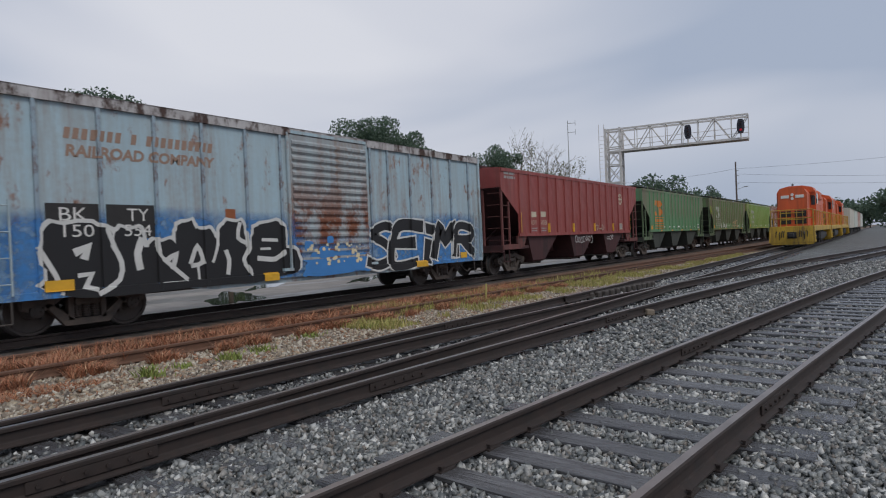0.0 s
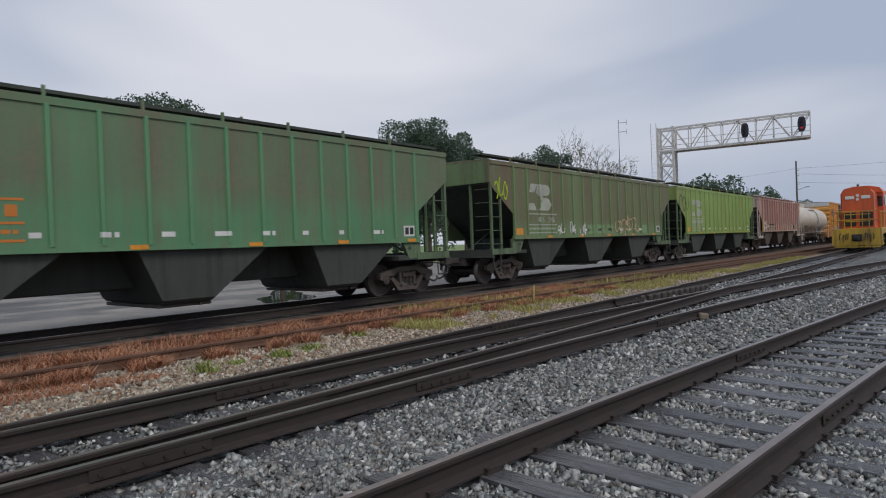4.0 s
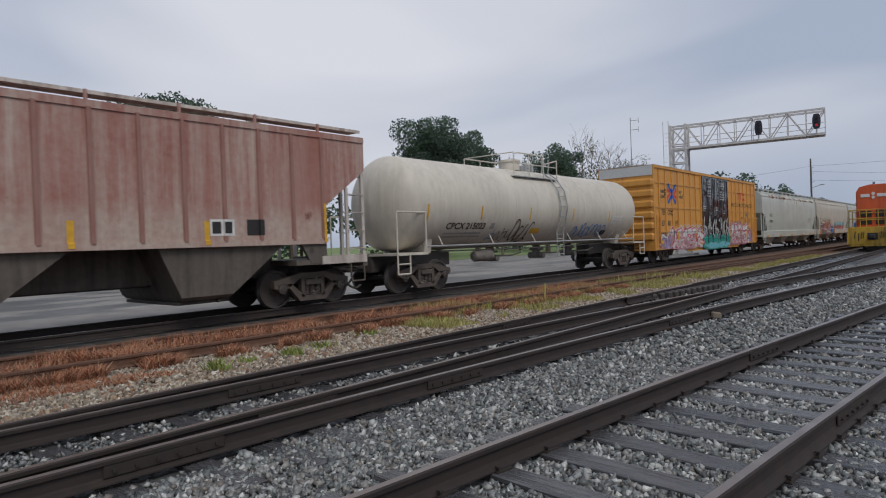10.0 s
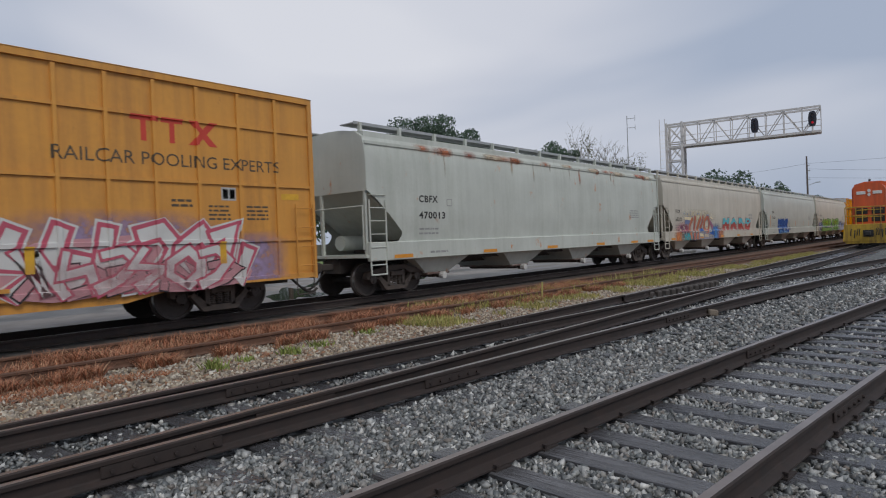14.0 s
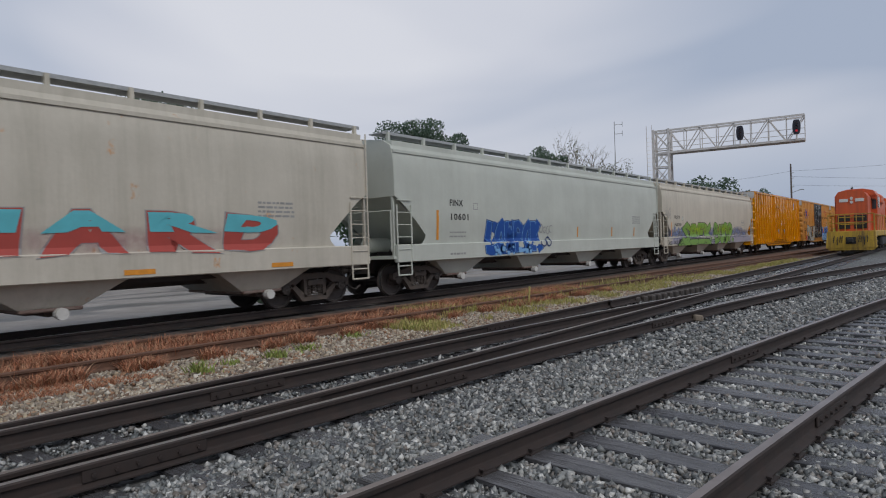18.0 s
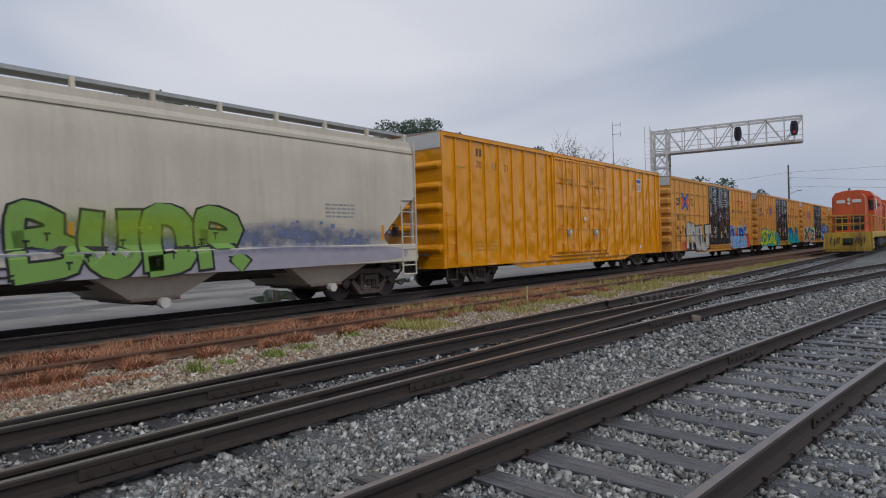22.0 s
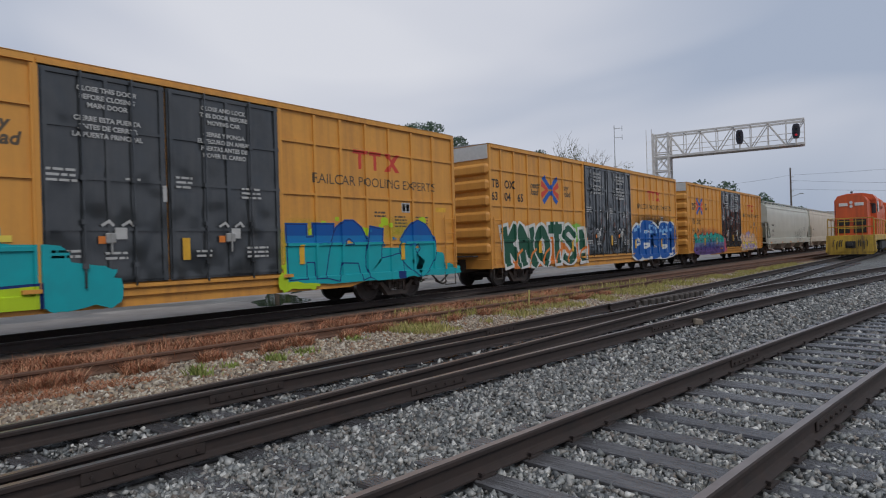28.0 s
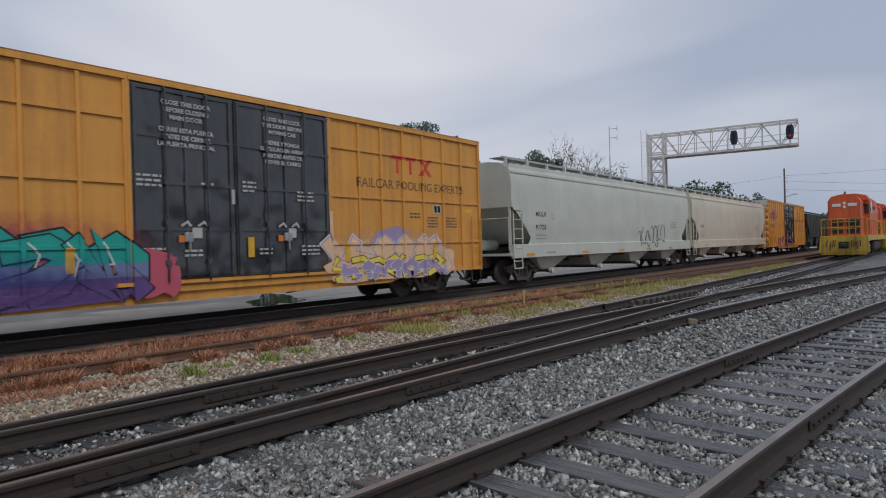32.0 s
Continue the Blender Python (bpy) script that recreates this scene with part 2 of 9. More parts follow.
BALLAST = per_piece("grey_ballast", [(0.046, 0.052, 0.052), (0.125, 0.137, 0.135), (0.29, 0.30, 0.29), (0.072, 0.078, 0.078), (0.70, 0.69, 0.65), (0.16, 0.17, 0.17), (0.035, 0.038, 0.040), (0.12, 0.13, 0.128), (0.44, 0.44, 0.42), (0.18, 0.15, 0.125), (0.075, 0.083, 0.082), (0.33, 0.31, 0.28)], 0.42, True, 0.004, 30.0, 0.6)
GRAVEL = per_piece("pale_gravel", [(0.30, 0.23, 0.16), (0.44, 0.37, 0.28), (0.62, 0.56, 0.46), (0.20, 0.15, 0.11), (0.36, 0.30, 0.23), (0.11, 0.085, 0.07), (0.50, 0.42, 0.30), (0.30, 0.15, 0.08), (0.16, 0.11, 0.08), (0.66, 0.61, 0.52)], 0.85, True, 0.004, 30.0)

# ---- ground and tracks ----
RAIL_H, GAUGE = 0.172, 1.505


def ground_material():
    """Ballast bed near the tracks, pale gravel strip, wet road behind the train, grass beyond."""
    mt, nt, sh = nodes("yard_ground", 0.85)
    o = coords(nt)
    sep = nt.nodes.new("ShaderNodeSeparateXYZ")
    nt.links.new(o, sep.inputs[0])
    wob = nt.nodes.new("ShaderNodeTexNoise")
    wob.inputs["Scale"].default_value, wob.inputs["Detail"].default_value = 0.5, 5.0
    nt.links.new(o, wob.inputs["Vector"])
    yy = nt.nodes.new("ShaderNodeMath")
    yy.operation = "MULTIPLY_ADD"
    nt.links.new(wob.outputs["Fac"], yy.inputs[0])
    yy.inputs[1].default_value = 1.2
    nt.links.new(sep.outputs["Y"], yy.inputs[2])
    vor = nt.nodes.new("ShaderNodeTexVoronoi")
    vor.inputs["Scale"].default_value = 17.0
    nt.links.new(o, vor.inputs["Vector"])
    rv = nt.nodes.new("ShaderNodeValToRGB")
    el = rv.color_ramp.elements
    el[0].position, el[0].color = 0.0, (0.035, 0.038, 0.038, 1)
    el[1].position, el[1].color = 1.0, (0.21, 0.22, 0.218, 1)
    sx = nt.nodes.new("ShaderNodeSeparateColor")
    nt.links.new(vor.outputs["Color"], sx.inputs[0])
    nt.links.new(sx.outputs[0], rv.inputs["Fac"])
    grey = blend(nt, noise_fac(nt, o, 0.35, 0.4, 0.62), rv.outputs["Color"], blend(nt, 0.45, rv.outputs["Color"], (0.05, 0.048, 0.045)))
    rg = nt.nodes.new("ShaderNodeValToRGB")
    eg = rg.color_ramp.elements
    eg[0].position, eg[0].color = 0.0, (0.10, 0.07, 0.05, 1)
    eg[1].position, eg[1].color = 1.0, (0.36, 0.28, 0.19, 1)
    nt.links.new(sx.outputs[0], rg.inputs["Fac"])
    pale = blend(nt, noise_fac(nt, o, 0.6, 0.40, 0.6), rg.outputs["Color"], blend(nt, 0.5, rg.outputs["Color"], (0.20, 0.13, 0.08)))

    def band(lo, hi, soft):
        a, b = nt.nodes.new("ShaderNodeMapRange"), nt.nodes.new("ShaderNodeMapRange")
        for q, f0, f1 in ((a, lo, lo + soft), (b, hi + soft, hi)):
            q.inputs["From Min"].default_value, q.inputs["From Max"].default_value = f0, f1
            nt.links.new(yy.outputs[0], q.inputs["Value"])
        return math_node(nt, "MULTIPLY", a.outputs["Result"], b.outputs["Result"])

    col = blend(nt, band(7.2, 12.2, 0.4), grey, pale)
    soil = blend(nt, noise_fac(nt, o, 3.0, 0.3, 0.7), (0.066, 0.044, 0.034), (0.165, 0.088, 0.054))
    col = blend(nt, band(9.55, 13.0, 0.5), col, soil)
    damp = blend(nt, noise_fac(nt, o, 6, 0.35, 0.7), (0.030, 0.028, 0.028), (0.075, 0.07, 0.068))
    col = blend(nt, math_node(nt, "MULTIPLY", band(5.0, 7.1, 0.4), 0.85), col, damp)
    # darker band of ballast along the train's track
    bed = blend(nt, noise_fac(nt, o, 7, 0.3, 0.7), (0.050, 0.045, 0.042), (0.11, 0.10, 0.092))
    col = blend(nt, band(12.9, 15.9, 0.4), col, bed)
    wet = noise_fac(nt, coords(nt, (0.30, 0.8, 1)), 0.5, 0.48, 0.54, 4.0)
    road = blend(nt, noise_fac(nt, o, 1.3, 0.3, 0.7), (0.205, 0.185, 0.168), (0.30, 0.278, 0.255))
    road = blend(nt, math_node(nt, "MULTIPLY", noise_fac(nt, o, 24.0, 0.35, 0.75), 0.35), road, (0.12, 0.105, 0.095))
    road = blend(nt, wet, road, (0.125, 0.118, 0.112))
    on_road = band(16.4, 40.5, 0.6)
    col = blend(nt, on_road, col, road)
    grass = blend(nt, noise_fac(nt, o, 2.2, 0.3, 0.7), (0.10, 0.17, 0.045), (0.20, 0.24, 0.08))
    col = blend(nt, band(41.2, 90000, 1.2), col, grass)
    nt.links.new(col, sh.inputs["Base Color"])
    rr = nt.nodes.new("ShaderNodeMapRange")
    rr.inputs["To Min"].default_value, rr.inputs["To Max"].default_value = 0.85, 0.38
    nt.links.new(math_node(nt, "MULTIPLY", wet, on_road), rr.inputs["Value"])
    nt.links.new(rr.outputs["Result"], sh.inputs["Roughness"])
    hh = nt.nodes.new("ShaderNodeMath")
    hh.operation = "SUBTRACT"
    hh.inputs[0].default_value = 1.0
    nt.links.new(math_node(nt, "ADD", math_node(nt, "MULTIPLY", vor.outputs["Distance"], 1.0), on_road), hh.inputs[1])
    bump(nt, sh, hh.outputs[0], 0.03, 0.5)
    return mt


def ground_z(x, y):
    """Height of the ballast: level with the tie tops near the tracks, lower out by the road."""
    return -0.235 - 0.06 * max(0.0, min(1.0, (y - 15.2) / 1.5))


g = Mesh()
xs = [-2500, -400, -120, -60, -30, -15, -8, 0, 8, 16, 24, 32, 48, 64, 96, 130, 200, 350, 700, 2500]
ys = [-2500, -300, -60, -20, -8, 0, 4, 8, 12, 15.2, 15.7, 16.2, 16.7, 20, 26, 40, 70, 150, 400, 2500]
g.add([(x, y, ground_z(x, y)) for x in xs for y in ys],
      [(i * len(ys) + j, (i + 1) * len(ys) + j, (i + 1) * len(ys) + j + 1, i * len(ys) + j + 1) for i in range(len(xs) - 1) for j in range(len(ys) - 1)])
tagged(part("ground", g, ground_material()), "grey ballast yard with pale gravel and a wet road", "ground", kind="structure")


def rail_section():
    """Outline of a rail across its length: head, web and foot (sideways, height above the foot)."""
    half = [(0.070, 0.0), (0.070, 0.012), (0.014, 0.030), (0.009, 0.045), (0.009, 0.118), (0.034, 0.132), (0.036, 0.160), (0.028, RAIL_H)]
    return [(a, b) for a, b in half] + [(-a, b) for a, b in reversed(half)]


def rail(name, line, mats, parent, z=0.0):
    """A rail swept along a line of (x, y); the top face takes the second material."""
    sec = rail_section()
    rings = []
    for i, (x, y) in enumerate(line):
        a, b = line[max(0, i - 1)], line[min(len(line) - 1, i + 1)]
        d = Vector((b[0] - a[0], b[1] - a[1])).normalized()
        rings.append([(x - d.y * s, y + d.x * s, z - RAIL_H + h) for s, h in sec])
    m = Mesh().loft(rings)
    n = len(sec)
    for k in range(len(m.f)):
        if k < n * (len(rings) - 1) and k % n == 7:
            m.m[k] = 1
    return part(name, m, mats, parent)


def offset(line, d):
    out = []
    for i, (x, y) in enumerate(line):
        a, b = line[max(0, i - 1)], line[min(len(line) - 1, i + 1)]
        t = Vector((b[0] - a[0], b[1] - a[1])).normalized()
        out.append((x - t.y * d, y + t.x * d))
    return out


def smooth_line(pts, step=1.5):
    """A smooth curve through a few points (Catmull-Rom)."""
    out = []
    P = [pts[0], *pts, pts[-1]]
    for k in range(1, len(P) - 2):
        p0, p1, p2, p3 = (Vector(q) for q in P[k - 1:k + 3])
        n = max(1, int((p2 - p1).length / step))
        for i in range(n):
            t = i / n
            q = 0.5 * ((2 * p1) + (p2 - p0) * t + (2 * p0 - 5 * p1 + 4 * p2 - p3) * t * t + (3 * p1 - p0 - 3 * p2 + p3) * t ** 3)
            out.append((q.x, q.y))
    out.append(tuple(pts[-1]))
    return out


TRAIN_Y = 13.66
TRAIN_LINE = [(x, TRAIN_Y) for x in range(-120, 420, 20)]
RUSTY_LINE = [(x, 10.22 - 0.030 * x) for x in range(-20, 130, 10)]
LOCO_LINE = smooth_line([(-20, 5.72), (0, 5.70), (20, 5.60), (50, 5.55), (90, 5.5), (140, 5.4), (200, 5.3)])
SIDING_LINE = smooth_line([(-20, 5.70), (-8, 5.66), (0, 5.50), (6, 5.20), (10, 4.90), (14, 4.55), (18, 4.10), (22, 3.60), (27, 2.88), (32, 2.12), (42, 0.45), (60, -2.8), (90, -8.5), (130, -16.5)], 1.0)
NEAR_LINE = smooth_line([(-12, 3.05), (-6, 2.65), (0, 2.20), (2.3, 1.99), (4.4, 1.79), (7.7, 1.43), (12.1, 0.89), (14.5, 0.59), (20, -0.2), (30, -1.9), (45, -4.9), (70, -10.4), (110, -20)], 1.0)


def track(name, line, mats, label, z=0.0):
    tr = thing(name, Matrix(), label, "railway track", kind="structure")
    for side in (1, -1):
        rail("rail", offset(line, side * GAUGE / 2), mats, tr, z)
    return tr


train_track = track("train_track", TRAIN_LINE, [RAIL_SIDE, RAIL_SHINE], "main line track with worn shiny rails")
rusty_track = track("rusty_track", RUSTY_LINE, [RAIL_RUST, RAIL_RUST], "disused rusty track overgrown with dead weeds", -0.02)
loco_track = track("locomotive_track", LOCO_LINE, [RAIL_SIDE, RAIL_TOP], "dark yard track under parked locomotives")
siding_track = track("siding_track", SIDING_LINE, [RAIL_SIDE, RAIL_SHINE], "yard track that parts from its neighbour at a switch")
near_track = track("near_track", NEAR_LINE, [RAIL_SIDE, RAIL_TOP], "siding with brown rails on weathered wooden ties")

# ---- running gear, shared by all cars ----
WHEEL_R = 0.457


def wheelset_mesh():
    m = Mesh()
    prof = [(0.06, 0.60), (0.12, 0.62), (0.14, 0.66), (0.30, 0.675), (0.385, 0.665), (0.40, 0.635), (WHEEL_R + 0.027, 0.640), (WHEEL_R + 0.020, 0.668)]
    outer = [(WHEEL_R + 0.002, 0.690), (WHEEL_R - 0.004, 0.775)]
    face = [(WHEEL_R - 0.006, 0.776), (0.40, 0.776), (0.385, 0.745), (0.30, 0.725), (0.16, 0.735), (0.14, 0.78), (0.09, 0.785), (0.07, 0.80)]
    for s in (1, -1):
        flip = lambda q: [(r, a * s) for r, a in q]
        m.lathe(flip(prof + outer[:1]), 28)
        m.lathe(flip(outer), 28, 1)
        m.lathe(flip(face), 28)
        m.lathe(flip([(0.075, 0.79), (0.075, 0.90), (0.115, 0.905), (0.115, 1.07), (0.09, 1.085), (0.0, 1.085)]), 14)
        for k in range(3):
            a = k * 2.094
            m.box(0.055 * math.cos(a) - 0.014, 0.055 * math.cos(a) + 0.014, min(s * 1.08, s * 1.105), max(s * 1.08, s * 1.105), 0.055 * math.sin(a) - 0.014, 0.055 * math.sin(a) + 0.014)
    m.tube((0, -0.8, 0), (0, 0.8, 0), 0.08, 10)
    return m.data("wheelset", [WHEEL_IRON, TREAD], True)


def side_frame_mesh():
    m = Mesh()
    y0, y1 = -0.075, 0.075
    m.prism([(-1.13, 0.50), (-1.13, 0.66), (-0.98, 0.69), (-0.52, 0.79), (-0.42, 0.83), (0.42, 0.83), (0.52, 0.79), (0.98, 0.69), (1.13, 0.66), (1.13, 0.50), (1.02, 0.46), (1.02, 0.58), (0.76, 0.58), (0.76, 0.46), (0.66, 0.52), (0.40, 0.69), (-0.40, 0.69), (-0.66, 0.52), (-0.76, 0.46), (-0.76, 0.58), (-1.02, 0.58), (-1.02, 0.46)], y0, y1)
    m.prism([(-0.78, 0.58), (-0.64, 0.58), (-0.27, 0.27), (0.27, 0.27), (0.64, 0.58), (0.78, 0.58), (0.40, 0.14), (-0.40, 0.14)], y0, y1)
    for s in (1, -1):
        m.box(s * 0.30 - 0.05, s * 0.30 + 0.05, y0, y1, 0.24, 0.72)
        m.box(s * 0.889 - 0.13, s * 0.889 + 0.13, -0.06, 0.06, 0.54, 0.63)
    for k in (-0.17, 0.0, 0.17):
        for z in (0.29, 0.33, 0.37, 0.41, 0.45, 0.49):
            m.tube((k, 0, z), (k, 0, z + 0.025), 0.075, 8)
    m.box(-0.24, 0.24, -0.12, 0.12, 0.52, 0.66, b=0.02)
    return m.data("side_frame", TRUCK_IRON)


def bolster_mesh():
    m = Mesh().box(-0.20, 0.20, -0.95, 0.95, 0.50, 0.80, b=0.03)
    m.tube((0, 0, 0.78), (0, 0, 0.98), 0.30, 14)
    m.box(-0.75, -0.69, -0.9, 0.9, 0.30, 0.42).box(0.69, 0.75, -0.9, 0.9, 0.30, 0.42)
    return m.data("truck", BLACK_IRON)


WHEELSET, SIDE_FRAME, BOLSTER = wheelset_mesh(), side_frame_mesh(), bolster_mesh()
TURNING = []          # every wheelset, to be keyed in motions()
TRAIN = []            # (car, x of its middle at 12 s)


def trucks(car, half, wheelbase=1.778):
    for s in (-1, 1):
        tk = part("truck", BOLSTER, None, car, "black cast steel truck", at=Matrix.Translation((s * half, 0, 0)))
        for q in (-1, 1):
            part("side_frame", SIDE_FRAME, None, tk, at=Matrix.Translation((0, q * 0.99, 0)))
            ws = part("wheelset", WHEELSET, None, tk)
            ws.matrix_parent_inverse = Matrix.Translation((q * wheelbase / 2, 0, WHEEL_R))
            TURNING.append(ws)


def coupler_mesh(reach):
    m = Mesh().box(-0.35, reach - 0.12, -0.09, 0.09, 0.76, 0.94, b=0.02)
    m.box(reach - 0.26, reach + 0.06, -0.16, 0.16, 0.70, 1.0, b=0.05)
    m.box(reach - 0.05, reach + 0.10, -0.17, 0.02, 0.72, 0.98, b=0.04)
    hose = [(-0.12, -0.34, 0.74), (0.05, -0.34, 0.66), (reach * 0.35, -0.33, 0.46), (reach * 0.65, -0.30, 0.30), (reach * 0.9, -0.24, 0.26), (reach * 1.08, -0.18, 0.34)]
    m.pipe([(p.x, -0.3 - 0.04 * i / 14, p.y) for i, p in enumerate(Vector(q) for q in smooth_line([(a, c) for a, _, c in hose], 0.08))], 0.032, 8)
    m.tube((-0.16, -0.34, 0.74), (-0.04, -0.34, 0.74), 0.05, 8)
    m.pipe([(-0.22, -1.30, 0.86), (0.06, -1.25, 0.84), (0.06, -0.25, 0.90), (reach - 0.15, -0.12, 1.02)], 0.018)      # uncoupling lever
    m.box(-0.30, 0.02, -0.36, 0.36, 0.66, 1.02)
    return m


def couplers(car, half, reach=0.72):
    part("coupler", coupler_mesh(reach), BLACK_IRON, car, at=Matrix.Translation((half, 0, 0)))
    part("coupler", coupler_mesh(reach), BLACK_IRON, car, at=pose(-half, 0, 0, 0, 0, 180))


def grab(w, out=0.07, r=0.012):
    """One bent grab iron, in the x-y plane, standing off to -y."""
    return Mesh().pipe([(-w / 2, 0, 0), (-w / 2, -out, 0), (w / 2, -out, 0), (w / 2, 0, 0)], r, 6)


def bar(p, q, r=0.014):
    return Mesh().tube(p, q, r, 6)


def text_mesh(words, size, grow=0.0, shear=0.0, spacing=1.0):
    cu = bpy.data.curves.new("writing", "FONT")
    cu.body, cu.size, cu.offset, cu.shear, cu.space_character = words, size, grow, shear, spacing
    cu.align_x = "LEFT"
    cu.resolution_u = 3
    ob = bpy.data.objects.new("writing", cu)
    me = bpy.data.meshes.new_from_object(ob)
    vs, fs = [tuple(v.co) for v in me.vertices], [tuple(p.vertices) for p in me.polygons]
    bpy.data.objects.remove(ob)
    bpy.data.curves.remove(cu)
    bpy.data.meshes.remove(me)
    return vs, fs


def write_on(m, words, x, z, size, y, slot=0, shear=0.0, width=None, grow=0.0, spacing=1.0):
    """Adds lettering to a mesh, on a wall that faces -y, from x on, with its foot at z."""
    vs, fs = text_mesh(words, size, grow, shear, spacing)
    if not vs:
        return m
    k = width / max(1e-6, max(v[0] for v in vs) - min(v[0] for v in vs)) if width else 1.0
    return m.add([(x + v[0] * k, y, z + v[1]) for v in vs], fs, slot)


def bars(m, x, z, w, rows, y, h=0.05, gap=0.035, slot=0, seed=1):
    """Small print that nobody can read: rows of plain bars."""
    rnd = random.Random(seed)
    for r in range(rows):
        a = x
        while a < x + w - 0.02:
            b = min(x + w, a + rnd.uniform(0.06, 0.22) * max(1, h / 0.05))
            m.add([(a, y, z - r * (h + gap)), (b, y, z - r * (h + gap)), (b, y, z - r * (h + gap) + h), (a, y, z - r * (h + gap) + h)], [(0, 1, 2, 3)], slot)
            a = b + 0.03 * max(1, h / 0.05)
    return m


def plate(m, x0, x1, z0, z1, y, slot=0):
    return m.add([(x0, y, z0), (x1, y, z0), (x1, y, z1), (x0, y, z1)], [(0, 1, 2, 3)], slot)


INK = plain("black_lettering", (0.025, 0.023, 0.022), 0.6)
CREAM_INK = plain("cream_lettering", (0.56, 0.50, 0.38), 0.65, 0, 0.3, 4.0)
DOOR_INK = plain("greyed_white_lettering", (0.46, 0.46, 0.45), 0.6, 0, 0.3, 4.0)
EMBLEM_RED = plain("bright_red_emblem", (0.60, 0.060, 0.035), 0.6, 0, 0.2, 3.0)
INK_FADED = plain("faded_black_lettering", (0.10, 0.075, 0.05), 0.7)
WHITE_INK = plain("white_lettering", (0.72, 0.71, 0.68), 0.6, 0, 0.3, 4.0)
GREY_INK = plain("grey_lettering", (0.33, 0.33, 0.32), 0.6)
YELLOW_TAPE = plain("yellow_reflector", (0.72, 0.40, 0.03), 0.45)
ORANGE_TAPE = plain("orange_reflector", (0.75, 0.30, 0.03), 0.45)
RED_INK = plain("faded_red_lettering", (0.42, 0.08, 0.05), 0.65)
BLUE_INK = plain("blue_lettering", (0.015, 0.10, 0.42), 0.6)
END_PALE = plain("bare_pale_metal", (0.60, 0.60, 0.58), 0.5, 0.1, 0.2)
STEEL = plain("galvanised_steel", (0.42, 0.43, 0.43), 0.5, 0.3)
ROOF_GREY = plain("dull_roof_sheet", (0.34, 0.34, 0.33), 0.55, 0.2)


